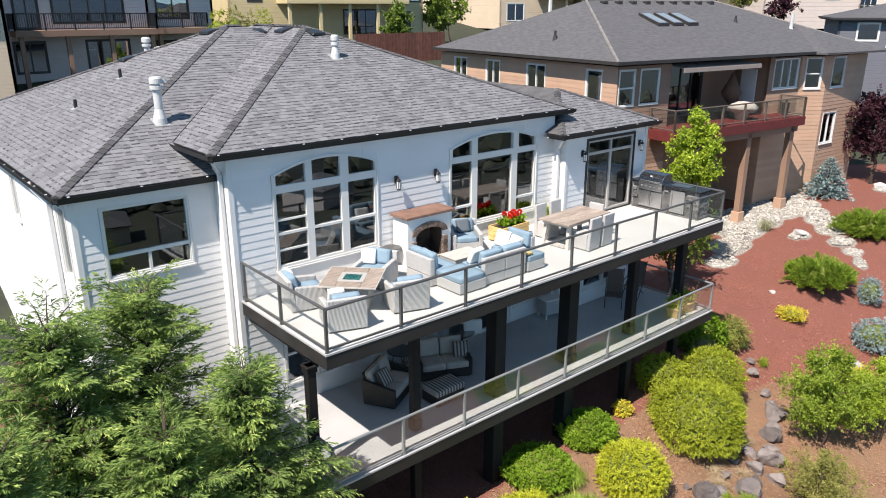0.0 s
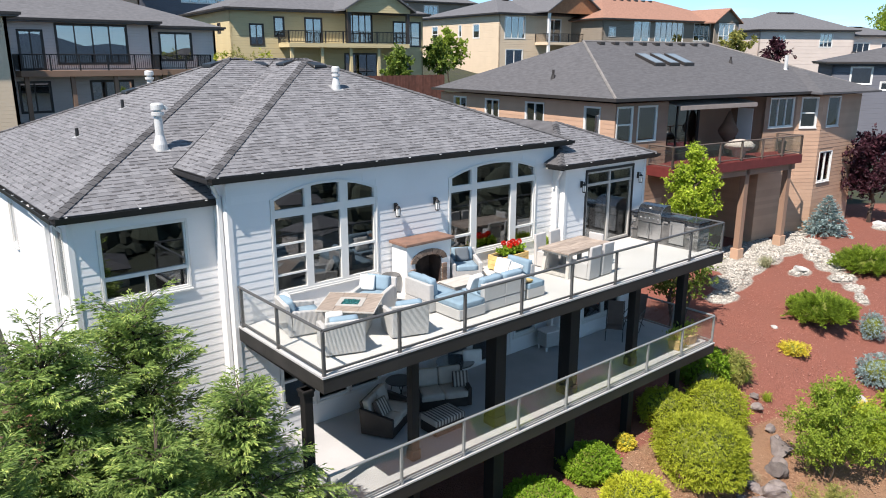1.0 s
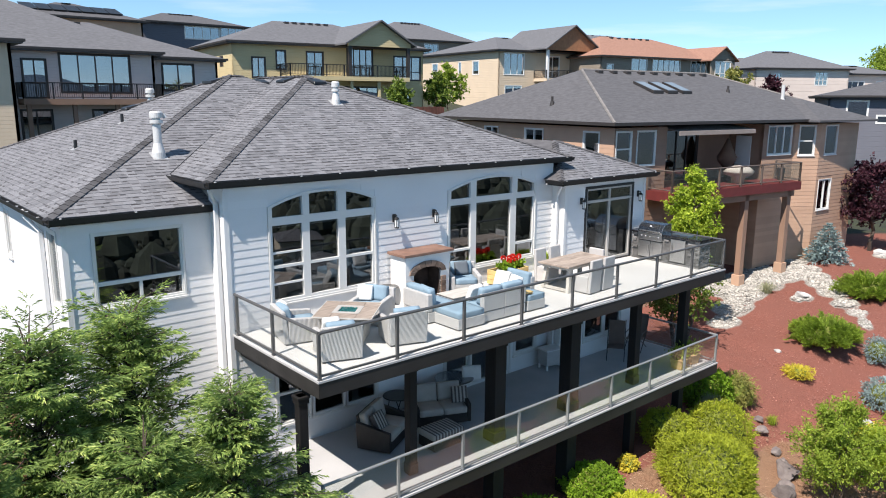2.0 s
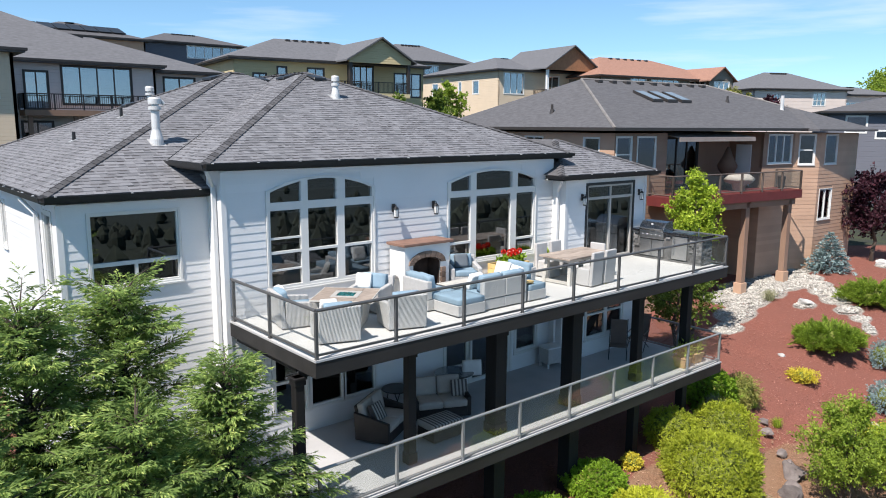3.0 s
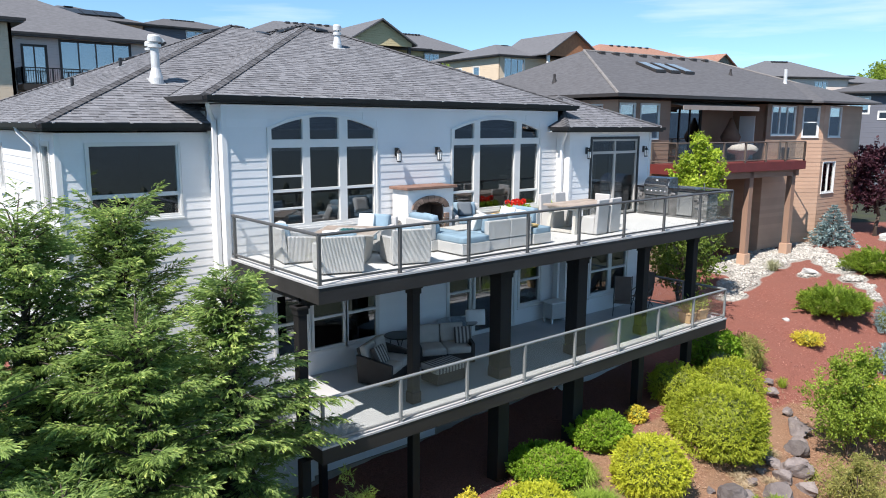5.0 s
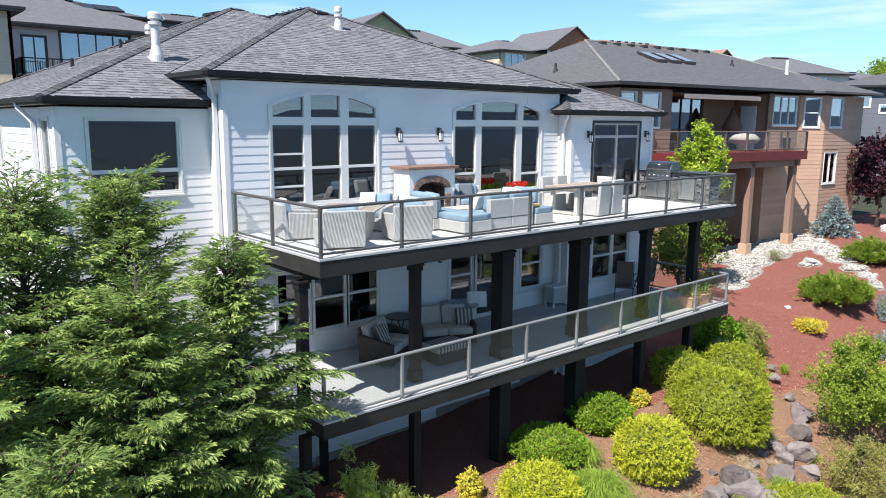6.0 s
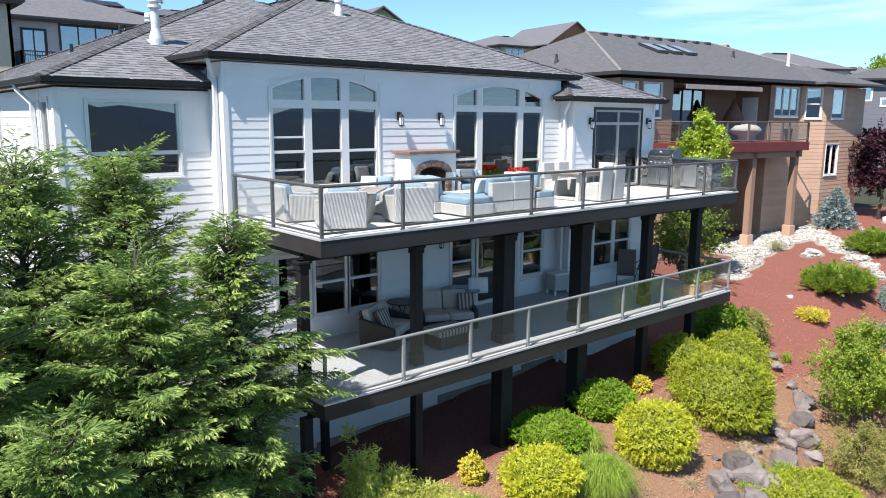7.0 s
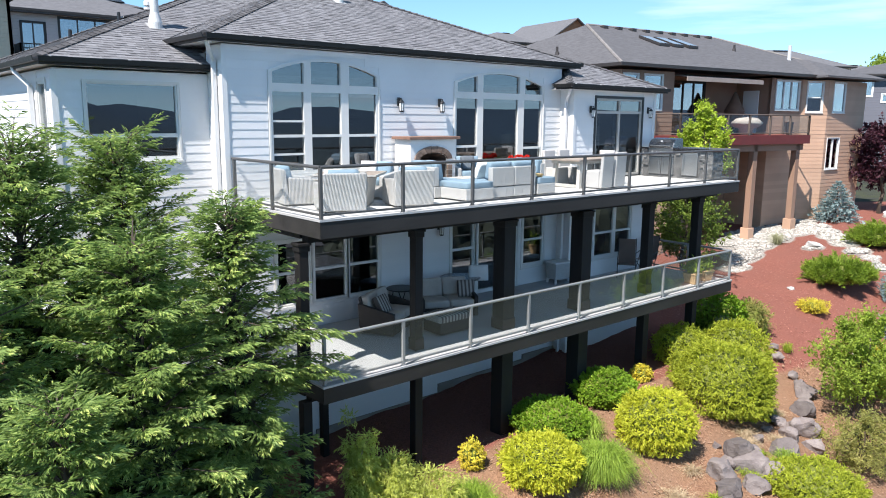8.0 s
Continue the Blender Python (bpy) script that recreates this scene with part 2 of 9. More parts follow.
M_TABLEWOOD = mat("weathered_taupe_tabletop", (0.35, 0.285, 0.235), 0.65, var=0.22, scale=3, fine=26, bump=0.2, dist=0.004, stretch=(1, 4, 1), obj=0.15)
M_TABLEPALE = mat("pale_grey_wash_wood", (0.48, 0.46, 0.42), 0.65, var=0.12, scale=3, fine=30, bump=0.15, stretch=(1, 4, 1))
M_YELLOWWOOD = mat("golden_cedar_planter", (0.68, 0.47, 0.19), 0.65, var=0.18, scale=3, fine=24, bump=0.2, stretch=(0.3, 1, 2), obj=0.12)
M_TEAL = mat("teal_fire_glass", (0.05, 0.24, 0.24), 0.15, var=0.5, scale=30, fine=110, bump=0.8, dist=0.02)
M_MANTEL = mat("red_brown_mantel_slab", (0.215, 0.120, 0.085), 0.7, var=0.2, scale=4, fine=30, bump=0.25)
M_STUCCO = mat("white_stucco", (0.74, 0.73, 0.71), 0.85, var=0.04, scale=2, fine=70, bump=0.35, dist=0.004)
M_BROWNSTONE = mat("brown_arch_stone", (0.20, 0.135, 0.10), 0.8, var=0.3, scale=7, fine=45, bump=0.4, obj=0.3)
M_SOOT = mat("sooty_firebox", (0.075, 0.048, 0.036), 0.9, var=0.4, scale=4, fine=30, bump=0.2)
M_RATTAN = mat("dark_brown_rattan", (0.030, 0.023, 0.020), 0.6, var=0.3, fine=90, bump=0.5, dist=0.006)
M_TERRA = mat("tan_planter_wood", (0.52, 0.35, 0.18), 0.8, var=0.14, scale=5, fine=40, bump=0.2)
M_SOIL = mat("potting_soil", (0.035, 0.026, 0.02), 0.95, var=0.4, fine=60, bump=0.6)
M_ROCK = mat("grey_basalt_boulder", (0.200, 0.172, 0.162), 0.9, var=0.3, scale=3.5, fine=30, bump=0.6, dist=0.025, obj=0.35, col2=(0.12, 0.10, 0.098))
M_PALEROCK = mat("pale_quartz_rock", (0.50, 0.49, 0.47), 0.9, var=0.2, scale=3, fine=20, bump=0.6, dist=0.03, obj=0.15)
M_BARK = mat("brown_bark", (0.085, 0.062, 0.047), 0.95, var=0.3, scale=5, fine=35, bump=0.7, dist=0.02, stretch=(1, 1, 0.3))
M_INT = mat("warm_interior_wall", (0.27, 0.255, 0.23), 0.8, var=0.05, bump=0.05)
M_INTFLOOR = mat("brown_interior_floor", (0.13, 0.085, 0.055), 0.4, var=0.2, scale=2, fine=18, bump=0.05, stretch=(1, 5, 1))
M_DARKFURN = mat("dark_brown_furniture", (0.045, 0.032, 0.026), 0.6, var=0.2, bump=0.1)
M_SHADE = mat("cream_lamp_shade", (0.62, 0.57, 0.46), 0.8, var=0.04, bump=0.1)


def wicker(name, col):
    """Flat woven strands in two directions, with relief."""
    m = bpy.data.materials.new(name)
    m.use_nodes = True
    n, l = m.node_tree.nodes, m.node_tree.links
    b = n["Principled BSDF"]
    tc = n.new("ShaderNodeTexCoord")
    sep = n.new("ShaderNodeSeparateXYZ")
    l.new(tc.outputs["Object"], sep.inputs["Vector"])
    add = n.new("ShaderNodeMath")
    l.new(sep.outputs["X"], add.inputs[0])
    l.new(sep.outputs["Y"], add.inputs[1])
    waves = []
    for out, f in ((add.outputs["Value"], 230.0), (sep.outputs["Z"], 300.0)):
        k = n.new("ShaderNodeMath")
        k.operation = "MULTIPLY"
        l.new(out, k.inputs[0])
        k.inputs[1].default_value = f
        s = n.new("ShaderNodeMath")
        s.operation = "SINE"
        l.new(k.outputs["Value"], s.inputs[0])
        waves.append(s.outputs["Value"])
    w = n.new("ShaderNodeMath")
    w.operation = "MULTIPLY_ADD"
    l.new(waves[1], w.inputs[0])
    w.inputs[1].default_value = 0.35
    l.new(waves[0], w.inputs[2])
    no = n.new("ShaderNodeTexNoise")
    no.inputs["Scale"].default_value, no.inputs["Detail"].default_value = 9, 4
    l.new(tc.outputs["Object"], no.inputs["Vector"])
    mr = n.new("ShaderNodeMapRange")
    mr.inputs["From Min"].default_value, mr.inputs["From Max"].default_value = -1.3, 1.0
    mr.inputs["To Min"].default_value, mr.inputs["To Max"].default_value = 0.80, 1.05
    l.new(w.outputs["Value"], mr.inputs["Value"])
    v = n.new("ShaderNodeMath")
    v.operation = "MULTIPLY_ADD"
    l.new(no.outputs["Fac"], v.inputs[0])
    v.inputs[1].default_value = 0.25
    l.new(mr.outputs["Result"], v.inputs[2])
    h = n.new("ShaderNodeHueSaturation")
    h.inputs["Color"].default_value = (*col, 1)
    l.new(v.outputs["Value"], h.inputs["Value"])
    l.new(h.outputs["Color"], b.inputs["Base Color"])
    b.inputs["Roughness"].default_value = 0.65
    bp = n.new("ShaderNodeBump")
    bp.inputs["Strength"].default_value, bp.inputs["Distance"].default_value = 0.5, 0.009
    l.new(w.outputs["Value"], bp.inputs["Height"])
    l.new(bp.outputs["Normal"], b.inputs["Normal"])
    return m


M_WICKER = wicker("pale_grey_wicker", (0.42, 0.415, 0.405))

# ---- mesh helpers ----
class Mesh:
    """Collects solid pieces into one mesh."""

    def __init__(self):
        self.v, self.f = [], []

    def add(self, verts, faces):
        k = len(self.v)
        self.v += [tuple(p) for p in verts]
        self.f += [tuple(i + k for i in q) for q in faces]
        return self

    def box(self, x0, x1, y0, y1, z0, z1, m=None):
        p = [Vector((x, y, z)) for z in (z0, z1) for y in (y0, y1) for x in (x0, x1)]
        if m is not None:
            p = [m @ q for q in p]
        return self.add(p, [(0, 2, 3, 1), (4, 5, 7, 6), (0, 1, 5, 4), (2, 6, 7, 3), (0, 4, 6, 2), (1, 3, 7, 5)])

    def rod(self, a, b, r, r2=None, n=8, caps=True):
        a, b = Vector(a), Vector(b)
        r2 = r if r2 is None else r2
        q = (b - a).to_track_quat("Z", "Y")
        ring = [q @ Vector((math.cos(2 * math.pi * i / n), math.sin(2 * math.pi * i / n), 0)) for i in range(n)]
        v = [a + r * p for p in ring] + [b + r2 * p for p in ring]
        f = [(i, (i + 1) % n, n + (i + 1) % n, n + i) for i in range(n)]
        if caps:
            f += [tuple(range(n - 1, -1, -1)), tuple(range(n, 2 * n))]
        return self.add(v, f)

    def lathe(self, c, rows, n=16):
        """rows of (radius, z) round a vertical axis at c."""
        v = [(c[0] + r * math.cos(2 * math.pi * i / n), c[1] + r * math.sin(2 * math.pi * i / n), c[2] + z) for r, z in rows for i in range(n)]
        f = [(k * n + i, k * n + (i + 1) % n, (k + 1) * n + (i + 1) % n, (k + 1) * n + i) for k in range(len(rows) - 1) for i in range(n)]
        f += [tuple(range(n - 1, -1, -1)), tuple(range((len(rows) - 1) * n, len(rows) * n))]
        return self.add(v, f)

    def prism(self, pts, a, b):
        """An outline of 3D points (a plane polygon, counter-clockwise seen against b - a) pushed along b - a."""
        d = Vector(b) - Vector(a)
        n = len(pts)
        v = [Vector(p) for p in pts] + [Vector(p) + d for p in pts]
        f = [tuple(range(n - 1, -1, -1)), tuple(range(n, 2 * n))] + [(i, (i + 1) % n, n + (i + 1) % n, n + i) for i in range(n)]
        return self.add(v, f)


def part(name, mesh, material, parent=None, label="", bevel=0.0, smooth=False, seg=2, m=None, weld=False):
    """Links what a Mesh (or a ready mesh) holds as one object under parent."""
    if isinstance(mesh, Mesh):
        me = bpy.data.meshes.new(name)
        me.from_pydata(mesh.v, [], mesh.f)
        if bevel or weld:
            bm = bmesh.new()
            bm.from_mesh(me)
            if weld:
                bmesh.ops.remove_doubles(bm, verts=bm.verts, dist=0.0005)
            bmesh.ops.recalc_face_normals(bm, faces=bm.faces)
            if bevel:
                bmesh.ops.bevel(bm, geom=bm.edges[:], offset=bevel, segments=seg, affect="EDGES", profile=0.5, clamp_overlap=True)
            bm.to_mesh(me)
            bm.free()
        me.materials.append(material)
        if smooth:
            me.polygons.foreach_set("use_smooth", [True] * len(me.polygons))
        me.update()
    else:
        me = mesh
    ob = new(name, me)
    if parent is not None:
        ob.parent = parent
    if m is not None:
        ob.matrix_basis = m
    if label:
        ob["label"] = label
    return ob


def thing(name, label, category, m=None, group="", kind=""):
    """An Empty at the base of a thing, to hold its parts."""
    e = new(name)
    e.empty_display_size = 0.1
    if m is not None:
        e.matrix_basis = m
    return tagged(e, label, category, group, kind)


def mesh_np(name, verts, faces, material, smooth=False):
    """A mesh from arrays: verts (n, 3), faces (k, 3 or 4)."""
    me = bpy.data.meshes.new(name)
    verts, faces = np.asarray(verts, np.float32), np.asarray(faces, np.int32)
    k, w = faces.shape
    me.vertices.add(len(verts))
    me.vertices.foreach_set("co", verts.ravel())
    me.loops.add(k * w)
    me.loops.foreach_set("vertex_index", faces.ravel())
    me.polygons.add(k)
    me.polygons.foreach_set("loop_start", np.arange(0, k * w, w, dtype=np.int32))
    me.polygons.foreach_set("use_smooth", np.full(k, smooth))
    me.update(calc_edges=True)
    me.validate()
    me.materials.append(material)
    return me


def unit(a):
    return a / np.maximum(np.linalg.norm(a, axis=-1, keepdims=True), 1e-9)


def blades(base, way, length, width, rng, bend=0.0):
    """Leaf blades: lance-shaped quads from base along way, at a random roll. Returns verts, faces."""
    n = len(base)
    way = unit(way)
    side = unit(np.cross(way, rng.normal(size=(n, 3))))
    up = np.cross(side, way)
    L, W = np.asarray(length).reshape(-1, 1), np.asarray(width).reshape(-1, 1)
    mid = base + way * L * 0.5 + up * bend * L
    v = np.stack([base, mid + side * W, base + way * L, mid - side * W], 1).reshape(-1, 3)
    return v, np.arange(4 * n).reshape(n, 4)


def join_np(chunks):
    vs, fs, k = [], [], 0
    for v, f in chunks:
        vs.append(v)
        fs.append(f + k)
        k += len(v)
    return np.concatenate(vs), np.concatenate(fs)


# ---- building helpers ----
def spans(lo, hi, holes):
    """What is left of lo..hi outside the holes."""
    out, at = [], lo
    for a, b in sorted(holes):
        if a > at + 0.01:
            out.append((at, min(a, hi)))
        at = max(at, b)
    if at < hi - 0.01:
        out.append((at, hi))
    return [(a, b) for a, b in out if b - a > 0.02]


def holed(x0, x1, z0, z1, holes, y0, y1):
    """A slab in one piece with rectangular holes through it."""
    xs = sorted({x0, x1, *[x for h in holes for x in h[:2] if x0 < x < x1]})
    zs = sorted({z0, z1, *[z for h in holes for z in h[2:4] if z0 < z < z1]})
    solid = {}
    for i, (a, b) in enumerate(zip(xs, xs[1:])):
        for j, (c, d) in enumerate(zip(zs, zs[1:])):
            p, q = (a + b) / 2, (c + d) / 2
            solid[i, j] = not any(h[0] < p < h[1] and h[2] < q < h[3] for h in holes)
    g, ids = Mesh(), {}

    def at(i, j, k):
        if (i, j, k) not in ids:
            ids[i, j, k] = len(g.v)
            g.v.append((xs[i], (y0, y1)[k], zs[j]))
        return ids[i, j, k]
    for (i, j), s in solid.items():
        if not s:
            continue
        g.f.append((at(i, j, 0), at(i + 1, j, 0), at(i + 1, j + 1, 0), at(i, j + 1, 0)))
        g.f.append((at(i, j, 1), at(i, j + 1, 1), at(i + 1, j + 1, 1), at(i + 1, j, 1)))
        for (di, dj), (p, q) in {(-1, 0): ((i, j), (i, j + 1)), (1, 0): ((i + 1, j + 1), (i + 1, j)), (0, -1): ((i + 1, j), (i, j)), (0, 1): ((i, j + 1), (i + 1, j + 1))}.items():
            if not solid.get((i + di, j + dj)):
                g.f.append((at(*p, 0), at(*q, 0), at(*q, 1), at(*p, 1)))
    return g


def board_mesh(name, material, expo):
    g = Mesh()
    h = expo + 0.012
    g.add([(0, -0.0155, 0), (1, -0.0155, 0), (1, 0, 0), (0, 0, 0), (0, -0.006, h), (1, -0.006, h), (1, 0, h), (0, 0, h)],
          [(0, 1, 5, 4), (0, 3, 2, 1), (4, 5, 6, 7), (0, 4, 7, 3), (1, 2, 6, 5)])
    me = bpy.data.meshes.new(name)
    me.from_pydata(g.v, [], g.f)
    me.materials.append(material)
    return me


def wall(house, m, x0, x1, z0, z1, holes, material, thick=0.16, boards=None, expo=0.178, arches=(), label="", name="wall"):
    """A wall seen from outside along its local +y; holes are (x0, x1, z0, z1). boards: the mesh of one lap board."""
    w = part(name, holed(x0, x1, z0, z1, holes, 0, thick), material, house, label, m=m)
    if boards:
        k = math.ceil((z1 - z0) / expo)
        for i in range(k):
            a = z0 + i * expo
            cut = []
            for h in holes:
                if h[2] - 0.06 < a + expo and a < h[3] + 0.02:
                    cut.append((h[0] - 0.06, h[1] + 0.06))
            for xc, half, zs, crown in arches:
                cut = [c for c in cut if not (abs((c[0] + c[1]) / 2 - xc) < 0.4 and a > zs)]
                if zs < a < crown + 0.1:
                    r = (half * half + (crown - zs) ** 2) / (2 * (crown - zs))
                    t = r * r - (r - (crown + 0.1 - a)) ** 2
                    if t > 0:
                        c = min(math.sqrt(t), half + 0.08)
                        cut.append((xc - c, xc + c))
            for p, q in spans(x0, x1, cut):
                b = part("siding_board", boards, material, w)
                b.location, b.scale = (p, 0, a), (q - p, 1, min(1.0, (z1 - a) / expo))
    return w


def window(house, m, x0, x1, z0, z1, lights, frame_m, glass_m, casing=0.06, casing_m=None, sill=True, proud=0.035, label="", name="window"):
    """A window unit: frame round its lights, a pane in each, casing and sill outside."""
    w = part(name, holed(x0, x1, z0, z1, lights, -0.012, 0.09), frame_m, house, label, m=m)
    for a, b, c, d in lights:
        g = Mesh()
        g.box(a - 0.004, b + 0.004, 0.035, 0.043, c - 0.004, d + 0.004)
        p = part("pane", g, glass_m, w)
        p.visible_shadow = False
    if casing:
        g = holed(x0 - casing, x1 + casing, z0 - casing, z1 + casing, [(x0, x1, z0, z1)], -proud, 0.004)
        part("casing", g, casing_m or frame_m, w)
    if sill:
        g = Mesh()
        g.box(x0 - casing - 0.02, x1 + casing + 0.02, -proud - 0.03, 0.0, z0 - casing - 0.035, z0 - casing + 0.002)
        part("sill", g, casing_m or frame_m, w)
    return w


def arched_window(house, m, cols, z0, zlow, zt, zs, crown, rails, frame_m, glass_m, wall_m):
    """A row of tall lights under a row that follows one flat arch. cols: x ranges; rails: heights of the meeting rails, column by column."""
    x0, x1 = cols[0][0] - 0.06, cols[-1][1] + 0.06
    xc, half = (x0 + x1) / 2, (x1 - x0) / 2 - 0.06
    r = (half * half + (crown - zs) ** 2) / (2 * (crown - zs))

    def arc(x, extra=0.0):
        return crown + extra - r + math.sqrt(max(0, (r + 0) ** 2 - (min(abs(x - xc), half + 0.06)) ** 2))
    lights = []
    for (a, b), rail in zip(cols, rails):
        if rail:
            lights += [(a, b, z0, rail - 0.03), (a, b, rail + 0.03, zlow)]
        else:
            lights.append((a, b, z0, zlow))
    w = part("window", holed(x0, x1, z0 - 0.06, zt, lights, -0.012, 0.09), frame_m, house, "white-framed arch-topped triple window", m=m)
    for a, b, c, d in lights:
        g = Mesh()
        g.box(a - 0.004, b + 0.004, 0.035, 0.043, c - 0.004, d + 0.004)
        part("pane", g, glass_m, w).visible_shadow = False
    for a, b in cols:
        g = Mesh()
        g.box(a - 0.02, b + 0.02, 0.095, 0.15, zlow - 0.075, zlow + 0.02)
        part("blind_cassette", g, M_TRIM, w, "rolled white blind")
    top = Mesh()
    for i in range(48):
        a, b = x0 + (x1 - x0) * i / 48, x0 + (x1 - x0) * (i + 1) / 48
        inside = any(p - 0.001 < (a + b) / 2 < q + 0.001 for p, q in cols)
        lo = [arc(a), arc(b)] if inside else [zt, zt]
        hi = [arc(a, 0.06), arc(b, 0.06)]
        top.prism([(a, -0.034, lo[0]), (b, -0.034, lo[1]), (b, -0.034, hi[1]), (a, -0.034, hi[0])], (0, 0, 0), (0, 0.12, 0))
    part("arch_frame", top, frame_m, w, weld=True)
    a, b = cols[0]
    if rails[0] > 4.4:
        for zr in (4.78, 4.06):
            g = Mesh()
            g.box(a, b, 0.0, 0.034, zr - 0.022, zr + 0.022)
            part("sash_rail", g, frame_m, w)
    for p, q in cols:
        xs = [p + (q - p) * i / 8 for i in range(9)]
        pts = [(x, 0.035, arc(x) + 0.004) for x in reversed(xs)]
        g = Mesh()
        g.prism([(p, 0.035, zt), (q, 0.035, zt)] + pts, (0, 0, 0), (0, 0.008, 0))
        part("pane", g, glass_m, w).visible_shadow = False
    for a in ((x0 - 0.04, x0, arc(x0) + 0.06), (x1, x1 + 0.04, arc(x1) + 0.06), (x0, x1, z0 - 0.06)):
        g = Mesh()
        g.box(a[0], a[1], -0.035, 0.004, z0 - 0.11, a[2])
        part("casing", g, frame_m, w)
    g = Mesh()
    g.box(x0 - 0.06, x1 + 0.06, -0.055, 0.0, z0 - 0.13, z0 - 0.108)
    part("sill", g, frame_m, w)
    # wall above the arch, inside the square opening
    sp = Mesh()
    zz = crown + 0.12
    for i in range(48):
        a, b = x0 + (x1 - x0) * i / 48, x0 + (x1 - x0) * (i + 1) / 48
        sp.prism([(a, 0.0, arc(a, 0.05)), (b, 0.0, arc(b, 0.05)), (b, 0.0, zz), (a, 0.0, zz)], (0, 0, 0), (0, 0.14, 0))
    part("wall", sp, wall_m, house, m=m, weld=True)
    return (x0, x1, z0 - 0.06, zz), (xc, half, zs, crown)


def shingles(quad_u, quad_v, origin, outline, rng, expo=0.143, lift=0.011):
    """Overlapping tabs on one roof plane. outline: convex polygon of (u, v); u along the eave, v up the slope."""
    U, V = np.array(quad_u, float), np.array(quad_v, float)
    N = np.cross(U, V)
    O = np.array(origin, float)
    vmax = max(p[1] for p in outline)
    vs, bands = [], []
    k = 0
    while k * expo < vmax - 0.02:
        v0 = k * expo
        v1 = min(v0 + expo * 1.12, vmax)
        vm = min(v0 + expo * 0.5, vmax - 0.01)
        xs = []
        for (a, b), (c, d) in zip(outline, outline[1:] + outline[:1]):
            if (b - vm) * (d - vm) < 0:
                xs.append(a + (c - a) * (vm - b) / (d - b))
        if len(xs) >= 2:
            u, end = min(xs), max(xs)
            u -= 0.0
            while u < end:
                w = min(rng.uniform(0.12, 0.27), end - u)
                if end - u - w < 0.08:
                    w = end - u
                t = lift + rng.uniform(-0.003, 0.006)
                dv = rng.uniform(-0.006, 0.006)
                p = [O + U * uu + V * (vv + dv) + N * nn for uu, vv, nn in
                     ((u, v0, t), (u + w, v0, t), (u + w, v1, 0.004), (u, v1, 0.004), (u, v0, -0.01), (u + w, v0, -0.01))]
                vs.append(p)
                if rng.random() < 0.62:
                    a = rng.uniform(0.05, 0.40) * w
                    z_ = expo * rng.uniform(0.64, 0.82)
                    h_ = t - (t - 0.004) * z_ / (expo * 1.12) + 0.0015
                    bands.append([O + U * uu + V * (vv + dv) + N * nn for uu, vv, nn in ((u + a, v0 + z_, h_), (u + w - a * 0.5, v0 + z_, h_), (u + w - a * 0.5, v0 + expo * 1.02, h_ - 0.001), (u + a, v0 + expo * 1.02, h_ - 0.001))])
                u += w + 0.004
        k += 1
    n = len(vs)
    v = np.array(vs).reshape(-1, 3)
    base = np.arange(n)[:, None] * 6
    f = np.concatenate([base + np.array([[0, 1, 2, 3]]), base + np.array([[4, 5, 1, 0]])])
    bv = np.array(bands).reshape(-1, 3)
    return (v, f), (bv, np.arange(len(bv)).reshape(-1, 4))


def hip_planes(x0, x1, y0, y1, z, s):
    """The four planes of a hip roof over a rectangle: origin, u, v, outline and the ridge ends."""
    w, d = x1 - x0, y1 - y0
    h = min(w, d) / 2
    if w > d:
        r0, r1 = (x0 + h, y0 + h), (x1 - h, y0 + h)
    else:
        r0, r1 = (x0 + h, y0 + h), (x0 + h, y1 - h)
    k = math.sqrt(1 + s * s)
    c = [(x0, y0), (x1, y0), (x1, y1), (x0, y1)]
    out = []
    for i in range(4):
        a, b = Vector(c[i]), Vector(c[(i + 1) % 4])
        u = (b - a).normalized()
        n = Vector((-u.y, u.x))
        L = (b - a).length
        t0, t1 = h, L - h
        outline = [(0.0, 0.0), (L, 0.0), (t1, h * k), (t0, h * k)] if t1 - t0 > 0.01 else [(0.0, 0.0), (L, 0.0), (h, h * k)]
        out.append((Vector((a.x, a.y, z)), Vector((u.x, u.y, 0)), Vector((n.x / k, n.y / k, s / k)), outline))
    top = z + s * h
    return out, Vector((*r0, top)), Vector((*r1, top)), h


def roof_body(x0, x1, y0, y1, z, s, thick=0.05):
    """Sheathing of a hip roof with a flat soffit underneath."""
    pl, r0, r1, h = hip_planes(x0, x1, y0, y1, z, s)
    g = Mesh()
    c = [Vector((x0, y0, z)), Vector((x1, y0, z)), Vector((x1, y1, z)), Vector((x0, y1, z))]
    along_x = (x1 - x0) > (y1 - y0)
    v = c + [r0, r1]
    f = [(0, 1, 5, 4), (2, 3, 4, 5), (1, 2, 5), (3, 0, 4)] if along_x else [(1, 2, 5, 4), (3, 0, 4, 5), (0, 1, 4), (2, 3, 5)]
    g.add(v, f + [(3, 2, 1, 0)])
    return g


CAP = Mesh()
CAP.add([(-0.11, 0, -0.012), (0, 0, 0.034), (0.11, 0, -0.012), (-0.10, 0.30, -0.034), (0, 0.30, 0.008), (0.10, 0.30, -0.034), (-0.11, 0, -0.05), (0.11, 0, -0.05)],
        [(0, 1, 4, 3), (1, 2, 5, 4), (6, 7, 2, 1, 0)])


